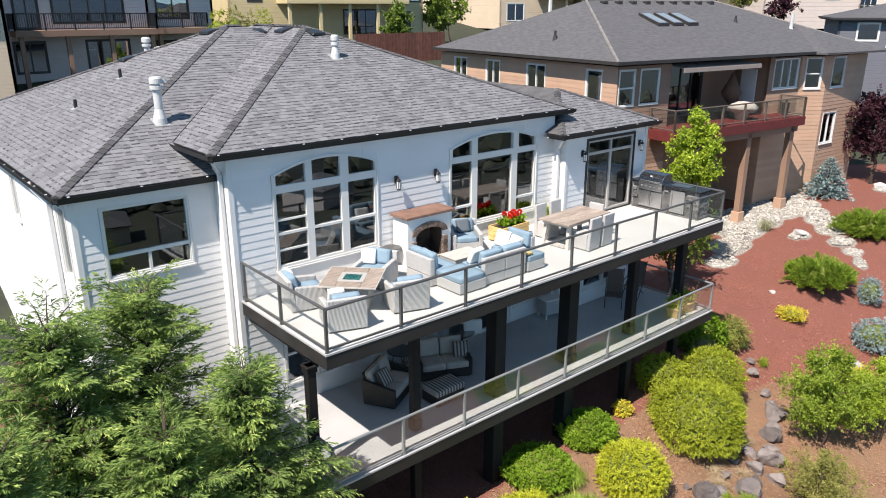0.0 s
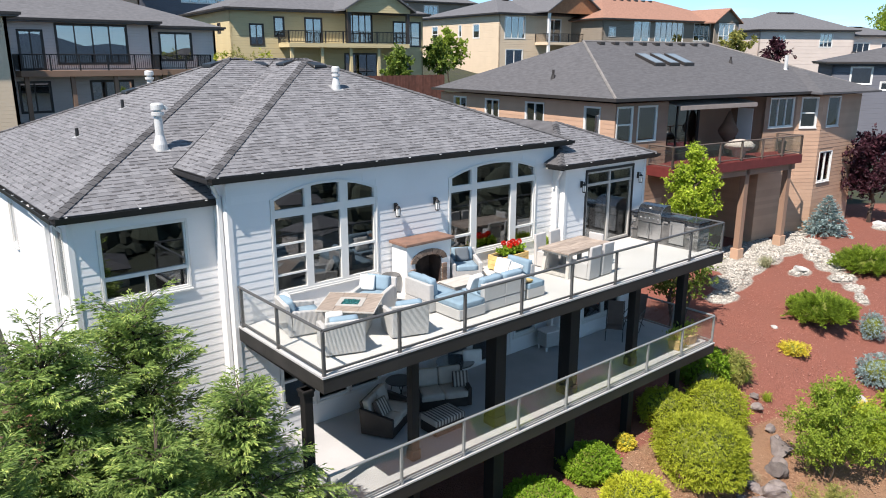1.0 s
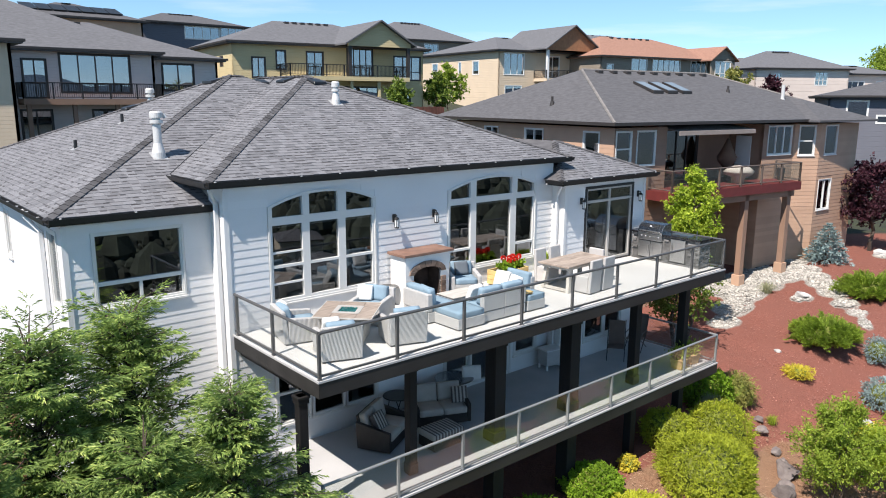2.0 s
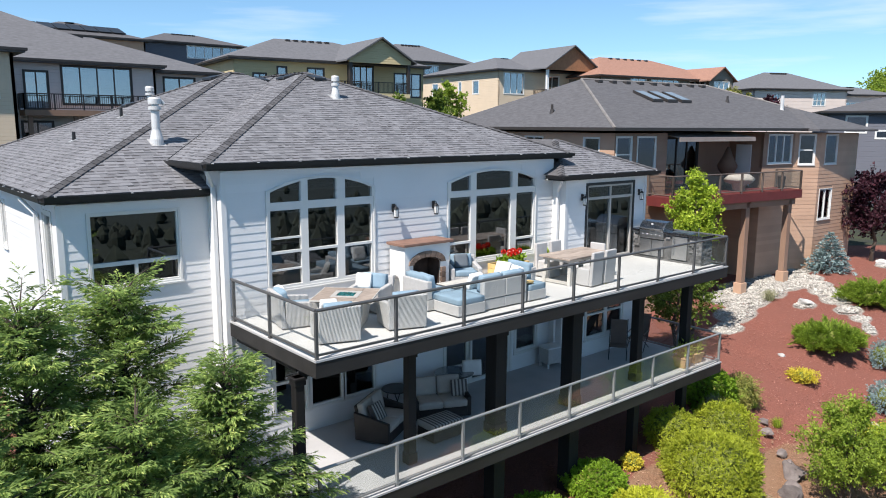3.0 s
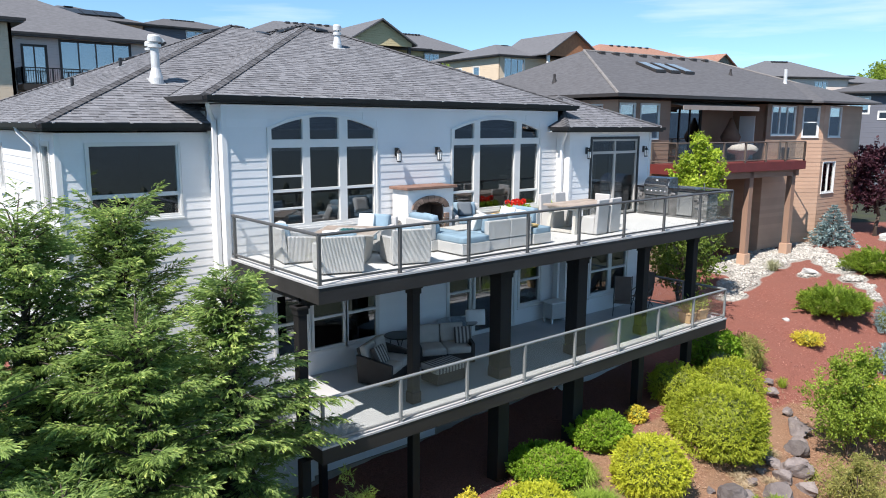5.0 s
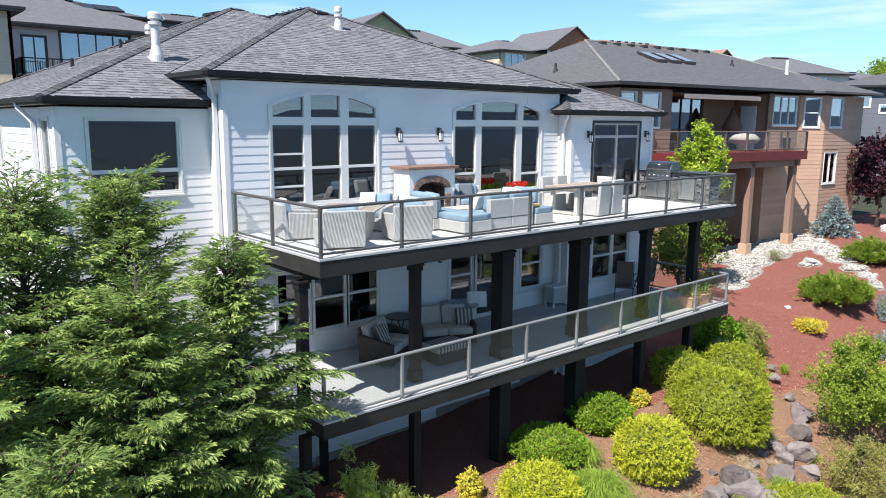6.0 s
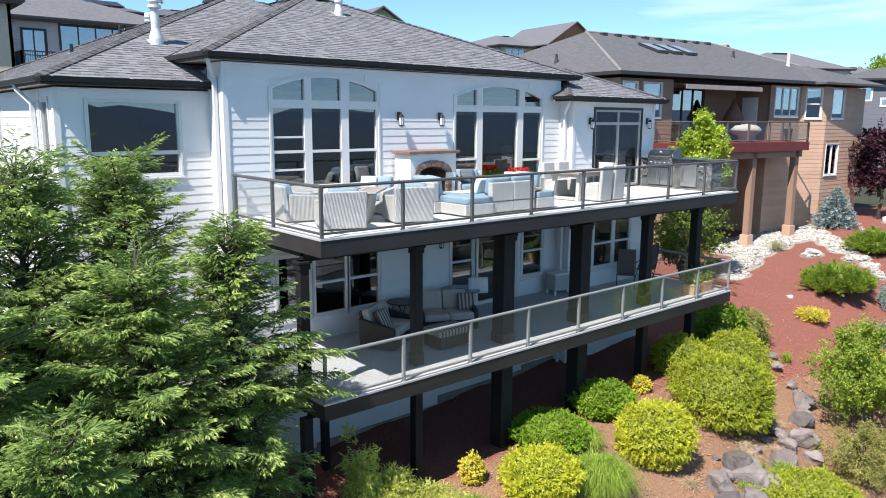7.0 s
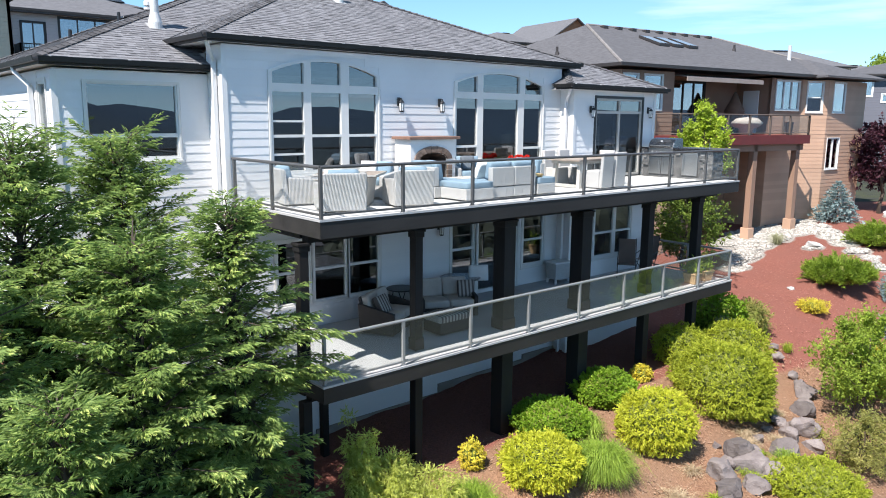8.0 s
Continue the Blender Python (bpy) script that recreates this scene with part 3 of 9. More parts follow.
def ridge_caps(roof, a, b, slope_n, mesh):
    """Cap shingles along a hip or ridge from a up to b."""
    a, b = Vector(a), Vector(b)
    d = (b - a)
    n = int(d.length / 0.2)
    d.normalize()
    side = d.cross(Vector((0, 0, 1))).normalized()
    up = side.cross(d)
    rot = Matrix((side, d, up)).transposed().to_4x4()
    for i in range(n):
        o = part("ridge_cap", mesh, None, roof)
        o.matrix_basis = Matrix.Translation(a + d * (i * 0.2) + up * 0.022) @ rot


def gutter(house, pts, z, material, name="gutter"):
    """A gutter with an open top along eave corners (x, y), outside to the right of travel; one length a side."""
    for a, b in zip(pts, pts[1:]):
        a, b = Vector(a), Vector(b)
        u = (b - a).normalized()
        n = Vector((u.y, -u.x))
        prof = [(0.0, 0.0), (0.0, -0.15), (0.015, -0.15), (0.02, -0.10), (0.105, -0.10), (0.12, -0.005), (0.106, -0.005), (0.094, -0.088), (0.014, -0.088), (0.014, 0.0)]
        p = [a - u * 0.0 + n * d for d, _ in prof]
        g = Mesh()
        g.prism([(q.x, q.y, z + h) for q, (_, h) in zip(p, prof)], (0, 0, 0), (b - a + u * 0.12).to_3d())
        part(name, g, material, house)

# ---- the white house ----
HOUSE = thing("house", "white lap-sided two-storey house with grey shingle hip roofs", "house")
BOARD = board_mesh("siding_board", M_SIDING, 0.178)
rng = random.Random(5)
FRONT, STEP, WING = pose(0, 3.61, 0), pose(0, 3.1, 0), pose(0, 4.36, 0)


def cols_low(z0, z1, mid, cols):
    return [q for a, b in cols for q in ((a, b, z0, mid - 0.03), (a, b, mid + 0.03, z1))]


w1, a1 = arched_window(HOUSE, FRONT, [(1.04, 1.80), (1.99, 2.77), (2.97, 3.75)], 3.70, 5.41, 5.59, 5.82, 6.09, [4.46, 4.46, 4.46], M_VINYL, M_GLASS, M_SIDING)
w2, a2 = arched_window(HOUSE, FRONT, [(6.30, 7.04), (7.25, 8.60), (8.83, 9.56)], 3.66, 5.39, 5.56, 5.78, 6.06, [4.14, None, 4.06], M_VINYL, M_GLASS, M_SIDING)
for col in ((1.05, 1.80), (1.99, 2.80), (2.94, 3.76)):
    window(HOUSE, FRONT, col[0] - 0.05, col[1] + 0.05, 0.63, 2.13, cols_low(0.68, 2.08, 1.40, [col]), M_VINYL, M_GLASS, casing=0.055, sill=False, label="white double-hung window")
for col in ((6.20, 6.93), (8.96, 9.76)):
    window(HOUSE, FRONT, col[0] - 0.05, col[1] + 0.05, 0.63, 2.10, cols_low(0.68, 2.05, 1.38, [col]), M_VINYL, M_GLASS, casing=0.07, label="white double-hung window")
# lower sliding door
low_door = (7.08, 8.68, 0.06, 2.12)
window(HOUSE, FRONT, *low_door, [(7.16, 7.84, 0.16, 2.03), (7.93, 8.60, 0.16, 2.03)], M_VINYL, M_GLASS, casing=0.07, sill=False, label="white sliding glass door on the lower deck", name="sliding_door")
holes = [w1, w2, (1.0, 1.85, 0.63, 2.13), (1.94, 2.85, 0.63, 2.13), (2.89, 3.81, 0.63, 2.13), (6.15, 6.98, 0.63, 2.10), (8.91, 9.81, 0.63, 2.10), low_door]
wall(HOUSE, FRONT, -0.05, 10.4, -3.4, 6.32, holes, M_SIDING, boards=BOARD, arches=(a1, a2), label="white painted lap siding")
# stepped-forward room on the right
slide = (11.42, 13.74, 3.14, 5.50)
window(HOUSE, STEP, *slide, [(11.47, 12.54, 3.21, 5.05), (12.62, 13.69, 3.21, 5.05), (11.47, 12.55, 5.13, 5.44), (12.61, 13.69, 5.13, 5.44)], M_TAUPE, M_GLASS, casing=0.08, casing_m=M_BLACK, sill=False, label="sliding patio door with transom and black casing", name="sliding_door")
low4 = [(11.62, 12.50), (12.66, 13.40)]
window(HOUSE, STEP, 11.56, 13.46, 0.62, 2.19, cols_low(0.68, 2.13, 1.38, low4), M_VINYL, M_GLASS, label="white paired double-hung window")
wall(HOUSE, STEP, 10.4, 14.4, -3.4, 5.72, [slide, (11.56, 13.46, 0.62, 2.19)], M_SIDING, boards=BOARD)
wall(HOUSE, pose(10.4, 3.61, 0, 0, 0, -90), 0.0, 0.51, -3.4, 5.9, [], M_SIDING, boards=BOARD)
wall(HOUSE, pose(14.4, 3.1, 0, 0, 0, 90), 0.0, 9.0, -3.4, 5.72, [], M_SIDING, boards=BOARD)
# wing on the left
wing = (-2.50, -0.73, 4.02, 5.51)
window(HOUSE, WING, *wing, [(-2.465, -0.765, 4.52, 5.475), (-2.465, -1.66, 4.06, 4.44), (-1.60, -0.765, 4.06, 4.44)], M_VINYL, M_GLASS, casing=0.045, label="large picture window over two small lights")
wall(HOUSE, WING, -3.05, -0.05, -3.9, 5.74, [wing], M_SIDING, boards=BOARD)
wall(HOUSE, pose(-0.05, 4.36, 0, 0, 0, -90), 0.0, 0.75, -3.6, 6.32, [], M_SIDING, boards=BOARD)
LEFT = pose(-3.05, 17.2, 0, 0, 0, -90)
slot, slot2 = (11.72, 12.38, 3.95, 5.52), (7.25, 7.7, 4.3, 5.4)
for s_ in (slot, slot2):
    window(HOUSE, LEFT, *s_, [(s_[0] + 0.05, s_[1] - 0.05, s_[2] + 0.05, s_[3] - 0.05)], M_VINYL, M_GLASS, label="narrow tall window")
wall(HOUSE, LEFT, 0.0, 12.84, -3.9, 5.74, [slot, slot2], M_SIDING, boards=BOARD)
wall(HOUSE, pose(14.4, 17.2, 0, 0, 0, 180), 0.0, 17.45, -1.0, 5.74, [], M_SIDING)
# corner boards
for x, y in ((-0.05, 3.61), (-3.05, 4.36), (10.4, 3.1), (14.4, 3.1)):
    g = Mesh()
    zt = 5.7 if x != -0.05 else 6.3
    a, b = -0.034, -0.002
    g.prism([(x + a, y + a, -3.0), (x + 0.075, y + a, -3.0), (x + 0.075, y + b, -3.0), (x + b, y + b, -3.0), (x + b, y + 0.09, -3.0), (x + a, y + 0.09, -3.0)], (0, 0, 0), (0, 0, zt + 3.0))
    part("corner_board", g, M_TRIM, HOUSE)
# downspouts, white, with an elbow under the eave
for x, y, zt, ox, oy in ((-0.13, 3.86, 6.42, -0.26, -0.30), (-3.12, 5.85, 5.86, -0.22, 0.42), (10.28, 3.3, 5.80, -0.22, -0.34)):
    g = Mesh()
    g.box(x - 0.045, x + 0.045, y - 0.035, y + 0.035, -3.0, zt - 0.40)
    g.rod((x, y, zt - 0.42), (x + ox * 0.8, y + oy * 0.8, zt - 0.14), 0.045, n=8)
    g.rod((x + ox * 0.8, y + oy * 0.8, zt - 0.16), (x + ox, y + oy, zt + 0.02), 0.045, n=8)
    part("downspout", g, M_TRIM, HOUSE, bevel=0.006)
# foundation
g = Mesh()
for a, b, z in ((-0.1, 1.9, -2.62), (1.9, 5.7, -2.5), (5.7, 9.0, -2.25), (9.0, 10.45, -2.1)):
    g.box(a, b, 3.55, 3.62, -4.2, z)
M_CONC = mat("tan_concrete_foundation", (0.30, 0.26, 0.225), 0.9, var=0.15, scale=1.5, fine=30, bump=0.3)
part("foundation", g, M_CONC, HOUSE)
# floors, ceilings and inner walls that the windows let one see
g = Mesh()
g.box(0.1, 14.2, 3.8, 17.0, 2.85, 3.08)
g.box(-2.85, 0.1, 4.6, 17.0, 2.85, 3.08)
part("upper_floor", g, M_INTFLOOR, HOUSE)
g = Mesh()
g.box(0.1, 14.2, 3.8, 12.0, -0.25, 0.0)
part("lower_floor", g, M_INTFLOOR, HOUSE)
g = Mesh()
g.box(0.1, 10.4, 3.78, 9.0, 6.2, 6.28)
g.box(10.4, 14.2, 3.3, 12.0, 5.6, 5.68)
g.box(-2.85, -0.1, 4.55, 12.0, 5.6, 5.68)
part("inner_ceiling", g, M_INT, HOUSE)
g = Mesh()
g.box(0.1, 14.2, 9.0, 9.15, 0.0, 6.2)
g.box(-2.85, 0.0, 9.0, 9.15, 3.08, 5.6)
g.box(-0.03, 0.1, 4.5, 9.0, 0.0, 6.2)
g.box(10.3, 10.42, 3.8, 9.0, 0.0, 5.6)
g.box(5.0, 5.12, 4.6, 9.0, 0.0, 2.8)
part("inner_wall", g, M_INT, HOUSE)

# roofs
ROOFS = [("A", -3.30, 11.0, 4.18, 18.0, 5.93, 0.425), ("B", -0.44, 10.98, 3.48, 18.2, 6.50, 0.412), ("C", 9.95, 14.7, 2.88, 11.0, 5.87, 0.415)]
cap_me = bpy.data.meshes.new("ridge_cap")
cap_me.from_pydata(CAP.v, [], CAP.f)
cap_me.materials.append(M_CAP)
for tag, x0, x1, y0, y1, z, s in ROOFS:
    roof = part("roof", roof_body(x0, x1, y0, y1, z, s), M_CAP, HOUSE, "grey asphalt-shingled hip roof")
    pl, r0, r1, h = hip_planes(x0, x1, y0, y1, z, s)
    chunks = []
    for i, (o, u, v, outline) in enumerate(pl):
        if i in ((2,) if tag != "C" else (2, 3)):
            continue
        chunks.append(shingles(u, v, o, outline, rng))
    vv, ff = join_np([q[0] for q in chunks])
    sh = part("shingles", mesh_np("shingles", vv, ff, M_SHINGLE), None, roof)
    tagged(sh, kind="stuff")
    vv, ff = join_np([q[1] for q in chunks])
    tagged(part("shingle_band", mesh_np("shingle_band", vv, ff, M_BAND), None, roof), kind="stuff")
    k = math.sqrt(2 + s * s)
    c = [Vector((x0, y0, z)), Vector((x1, y0, z)), Vector((x1, y1, z)), Vector((x0, y1, z))]
    ridge_caps(roof, c[0], r0, 0, cap_me)
    if tag != "A":
        ridge_caps(roof, c[1], r0 if (x1 - x0) < (y1 - y0) else r1, 0, cap_me)
    if tag == "A":
        ridge_caps(roof, c[3], r0, 0, cap_me)
    if tag != "C":
        ridge_caps(roof, r0, r1 if tag == "A" else r1, 0, cap_me)
    g = Mesh()
    g.box(x0 + 0.02, x1 - 0.02, y0 + 0.02, y1 - 0.02, z - 0.145, z - 0.13)
    part("soffit", g, M_SOFFIT, roof)
    if tag == "A":
        gutter(HOUSE, [(x0, y1), (x0, y0), (-0.08, y0)], z + 0.0, M_GUTTER)
    elif tag == "B":
        gutter(HOUSE, [(x0, 5.5), (x0, y0), (x1, y0), (x1, 5.0)], z, M_GUTTER)
    else:
        gutter(HOUSE, [(x0, 3.4), (x0, y0), (x1, y0), (x1, 8.0)], z, M_GUTTER)
# a thin dark rod along the valley where the main roof meets the wing's
g = Mesh()
g.rod((-0.44, 5.52, 6.512), (5.1, 11.0, 8.80), 0.012, n=6)
part("valley_flashing", g, M_GUTTER, HOUSE)
# pale hanger clips on the gutters
clip = Mesh()
clip.box(-0.02, 0.02, -0.02, 0.02, -0.006, 0.006)
clip_me = bpy.data.meshes.new("gutter_clip")
clip_me.from_pydata(clip.v, [], clip.f)
clip_me.materials.append(M_TRIM)
for x0, x1, y, z in ((-3.1, -0.3, 4.10, 5.93), (-0.3, 10.8, 3.40, 6.50), (10.1, 14.6, 2.80, 5.87)):
    n = int((x1 - x0) / 0.95)
    for i in range(n + 1):
        part("gutter_clip", clip_me, None, HOUSE, m=pose(x0 + (x1 - x0) * i / n, y, z + 0.0))
for i in range(9):
    part("gutter_clip", clip_me, None, HOUSE, m=pose(-3.38, 4.6 + i * 0.95, 5.93))


# flues and vents on the roof
def roof_z(x, y):
    return max(z + s * min(x - x0, x1 - x, y - y0, y1 - y) for _, x0, x1, y0, y1, z, s in ROOFS)


def flue(x, y, z1, r, wide, label):
    zb = roof_z(x, y)
    e = thing("roof_flue", label, "flue", pose(x, y, zb))
    h = z1 - zb
    g = Mesh()
    g.lathe((0, 0, 0), [(r * 1.7, -0.12), (r * 1.6, 0.10), (r * 1.05, 0.3), (r, 0.32), (r, h - 0.3)], 20)
    part("pipe", g, M_BRONZE, e, smooth=False)
    g = Mesh()
    g.lathe((0, 0, h - 0.3), [(r, 0.0), (wide, 0.02), (wide, 0.09), (r * 0.9, 0.1), (r * 0.9, 0.14), (wide, 0.15), (wide, 0.26), (wide * 0.8, 0.3)], 20)
    part("cap", g, M_BRONZE, e, "pale metal flue cap")
    g = Mesh()
    for_slope = 0.42
    q = 0.17
    lo, hi = -q * for_slope, q * for_slope
    g.add([(-q, -q, lo - 0.02), (q, -q, lo - 0.02), (q, q, hi - 0.02), (-q, q, hi - 0.02), (-q, -q, lo + 0.02), (q, -q, lo + 0.02), (q, q, hi + 0.03), (-q, q, hi + 0.03)],
          [(0, 3, 2, 1), (4, 5, 6, 7), (0, 1, 5, 4), (1, 2, 6, 5), (2, 3, 7, 6), (3, 0, 4, 7)])
    part("flashing", g, M_FLASH, e)
    return e


F1 = flue(-0.38, 6.34, 7.90, 0.095, 0.145, "tall white metal flue with flashing on the roof")
flue(5.09, 7.27, 8.68, 0.075, 0.115, "short galvanised flue with louvred cap on the roof")
g = Mesh()
g.rod((0.08, 0.03, 0.94), (0.17, 0.01, 0.96), 0.045, n=10)
g.rod((0.16, 0.01, 0.97), (0.21, 0.0, 0.90), 0.045, n=10)
part("elbow", g, M_BRONZE, F1, "small bent outlet")
flue(2.05, 13.7, 8.50, 0.09, 0.14, "galvanised flue with a flat cap on the roof")
for x, y, h in ((-1.15, 10.4, 0.28), (0.36, 11.23, 0.3)):
    z = roof_z(x, y)
    e = thing("vent_pipe", "small dark plumbing vent pipe on the roof", "vent pipe", pose(x, y, z))
    g = Mesh()
    g.lathe((0, 0, -0.05), [(0.05, 0), (0.045, h), (0.035, h + 0.01)], 10)
    part("pipe", g, M_BLACK, e)
    g = Mesh()
    g.box(-0.12, 0.12, -0.12, 0.12, -0.02, 0.025, pose(0, 0, 0, 0, -23, 0))
    part("flashing", g, M_FLASH, e)
box_vent = Mesh()
box_vent.add([(-0.26, -0.22, 0), (0.26, -0.22, 0), (0.26, 0.24, 0), (-0.26, 0.24, 0), (-0.23, -0.18, 0.11), (0.23, -0.18, 0.11), (0.2, 0.2, 0.05), (-0.2, 0.2, 0.05)],
             [(0, 3, 2, 1), (4, 5, 6, 7), (0, 1, 5, 4), (1, 2, 6, 5), (2, 3, 7, 6), (3, 0, 4, 7)])
first = None
for x, y, rz in ((3.15, 11.3, -80), (4.55, 10.85, 0), (4.95, 9.95, -90), (5.35, 8.75, 10), (5.75, 9.3, 70), (1.75, 13.2, -90), (1.25, 13.3, -90)):
    z = roof_z(x, y)
    m = pose(x, y, z + 0.03, 0, 0, rz) @ pose(0, 0, 0, 20, 0, 0) @ Matrix.Diagonal((1.0, 1.0, 0.75, 1.0))
    if first is None:
        first = part("roof_vent", box_vent, M_BLACK, None, bevel=0.02, m=m)
        tagged(first, "low black box vent near the roof ridge", "roof vent", "roof vents")
    else:
        copy_thing(first, m)
z = roof_z(2.35, 13.45)
dome = Mesh()
dome.lathe((2.35, 13.45, z), [(0.1, -0.1), (0.1, 0.15), (0.2, 0.17), (0.19, 0.25), (0.13, 0.33), (0.03, 0.36)], 16)
tagged(part("turbine_vent", dome, M_BRONZE, None, smooth=True), "round galvanised roof vent with domed cap", "roof vent")


# wall lanterns
def lantern(x, y, z, m_body):
    e = thing("wall_lantern", "black wall lantern with clear glass on white siding", "lantern", pose(x, y, z) @ Matrix.Scale(0.85, 4), "wall lanterns")
    g = Mesh()
    g.box(-0.06, 0.06, -0.03, 0.0, 0.02, 0.26)
    part("backplate", g, m_body, e, bevel=0.01)
    g = Mesh()
    g.rod((0, -0.02, 0.2), (0, -0.14, 0.24), 0.014)
    g.rod((0, -0.14, 0.24), (0, -0.14, 0.14), 0.012)
    part("arm", g, m_body, e)
    g = Mesh()
    g.lathe((0, -0.14, -0.13), [(0.05, 0.24), (0.085, 0.25), (0.05, 0.3), (0.015, 0.33)], 8)
    g.lathe((0, -0.14, -0.13), [(0.06, -0.02), (0.07, 0.0), (0.05, 0.02)], 8)
    for k in range(4):
        a = math.pi / 4 + k * math.pi / 2
        g.rod((0.062 * math.cos(a), -0.14 + 0.062 * math.sin(a), -0.13), (0.075 * math.cos(a), -0.14 + 0.075 * math.sin(a), 0.12), 0.007, n=5)
    part("cage", g, m_body, e)
    g = Mesh()
    g.lathe((0, -0.14, -0.11), [(0.052, 0), (0.062, 0.21)], 8)
    part("glass", g, M_WHITEFAB, e, "frosted glass")
    return e


l1 = lantern(4.40, 3.585, 5.14, M_BLACK)
for x, y, z in ((5.70, 3.585, 5.14), (11.14, 3.075, 5.05), (14.05, 3.075, 5.05), (5.7, 3.585, 1.98), (14.2, 3.075, 1.95)):
    copy_thing(l1, pose(x, y, z))

# ---- the two decks ----
def deck(z, x0, x1, y1, floor_m, rail_m, glass_m, label, name, fascia=0.33, notch=True):
    e = thing(name, label, "deck", pose(0, 0, z))
    g = Mesh()
    g.box(x0 + 0.02, x1 - 0.02, 0.02, 3.05, -0.06, 0.0)
    g.box(x0 + 0.02, 10.36, 3.05, y1, -0.06, 0.0)
    part("floor_slab", g, floor_m, e)
    for a in ((x0 - 0.012, x1 + 0.012, -0.012, 0.022), (x0 - 0.012, x0 + 0.022, 0.022, y1), (x1 - 0.022, x1 + 0.012, 0.022, 3.05)):
        g = Mesh()
        g.box(*a, -0.03, 0.010)
        part("edge_trim", g, M_EDGE, e, "white metal drip edge")
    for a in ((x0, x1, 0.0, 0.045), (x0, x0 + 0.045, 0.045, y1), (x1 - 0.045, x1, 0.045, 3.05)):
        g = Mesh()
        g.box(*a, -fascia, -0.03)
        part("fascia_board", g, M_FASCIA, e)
    # joists and beam underneath
    g = Mesh()
    g.box(x0 + 0.1, x1 - 0.1, 0.62, 0.82, -fascia - 0.16, -0.20)
    part("beam", g, M_DARKWOOD, e)
    g = Mesh()
    g.box(x0 + 0.06, x0 + 0.20, 0.84, 3.4, -fascia - 0.10, -0.20)
    part("side_beam", g, M_DARKWOOD, e)
    for i in range(1, 29):
        x = x0 + (x1 - x0) * i / 29
        g = Mesh()
        g.box(x - 0.02, x + 0.02, 0.05, 3.0, -0.26, -0.065)
        part("joist", g, M_DARKWOOD, e)
    g = Mesh()
    g.box(x0 + 0.05, 10.3, 0.06, 3.5, -0.075, -0.062)
    g.box(10.3, x1 - 0.05, 0.06, 3.0, -0.075, -0.062)
    part("underside", g, M_SOFFIT if name == "upper_deck" else M_DARKWOOD, e)
    # rail
    post = Mesh()
    post.box(-0.03, 0.03, -0.03, 0.03, -0.02, 0.90)
    post.box(-0.045, 0.045, -0.045, 0.045, 0.0, 0.012)
    post_me = None
    n = 8
    xs = [x0 + 0.06 + (x1 - x0 - 0.12) * i / n for i in range(n + 1)]
    spots = [(x, 0.06) for x in xs] + [(x0 + 0.06, 1.85), (x0 + 0.06, y1 - 0.1), (x1 - 0.06, 1.5), (x1 - 0.06, 2.95)]
    for x, y in spots:
        if post_me is None:
            o = part("rail_post", post, rail_m, e, bevel=0.006)
            post_me = o.data
        else:
            o = part("rail_post", post_me, None, e)
        o.location = (x, y, 0)
    runs = [((x0 + 0.06, 0.06), (x1 - 0.06, 0.06)), ((x0 + 0.06, 0.06), (x0 + 0.06, y1 - 0.02)), ((x1 - 0.06, 0.06), (x1 - 0.06, 2.97))]
    for (ax, ay), (bx, by) in runs:
        g = Mesh()
        g.rod((ax, ay, 0.915), (bx, by, 0.915), 0.032, n=10)
        part("top_rail", g, rail_m, e)
        g = Mesh()
        d = 0.02
        g.box(min(ax, bx) - d, max(ax, bx) + d, min(ay, by) - d, max(ay, by) + d, 0.065, 0.105)
        part("bottom_rail", g, rail_m, e)
    bays = [((a, 0.06), (b, 0.06)) for a, b in zip(xs, xs[1:])]
    bays += [((x0 + 0.06, 0.06), (x0 + 0.06, 1.85)), ((x0 + 0.06, 1.85), (x0 + 0.06, y1 - 0.1)), ((x1 - 0.06, 0.06), (x1 - 0.06, 1.5)), ((x1 - 0.06, 1.5), (x1 - 0.06, 2.95))]
    for (ax, ay), (bx, by) in bays:
        g = Mesh()
        if ay == by:
            g.box(ax + 0.035, bx - 0.035, ay - 0.004, ay + 0.004, 0.11, 0.88)
        else:
            g.box(ax - 0.004, ax + 0.004, ay + 0.035, by - 0.035, 0.11, 0.88)
        part("glass_pane", g, glass_m, e).visible_shadow = False
    return e


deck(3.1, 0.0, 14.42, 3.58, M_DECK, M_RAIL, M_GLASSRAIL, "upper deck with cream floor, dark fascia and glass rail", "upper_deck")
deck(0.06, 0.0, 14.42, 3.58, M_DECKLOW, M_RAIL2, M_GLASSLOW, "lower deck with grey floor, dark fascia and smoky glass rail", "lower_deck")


M_POSTBASE = mat("brown_post_base", (0.026, 0.021, 0.019), 0.85, var=0.25, scale=5, fine=30, bump=0.4)


def timber_post(x, y, w, z0, z1):
    e = thing("deck_post", "black-brown square timber post carrying the deck", "post", pose(x, y, z0), "deck posts")
    h = z1 - z0
    g = Mesh()
    g.box(-w / 2, w / 2, -w / 2, w / 2, 0, h)
    part("shaft", g, M_DARKWOOD, e, bevel=0.012)
    g = Mesh()
    c = w / 2 + 0.022
    if z0 > 0:
        g.box(-c, c, -c, c, h - 0.16, h - 0.05)
        g.box(-c - 0.02, c + 0.02, -c - 0.02, c + 0.02, h - 0.05, h)
        part("cap", g, M_DARKWOOD, e, bevel=0.008)
        g = Mesh()
        g.box(-c, c, -c, c, 0.0, 0.26)
        part("base", g, M_POSTBASE, e, "brown stone-clad base", bevel=0.02)


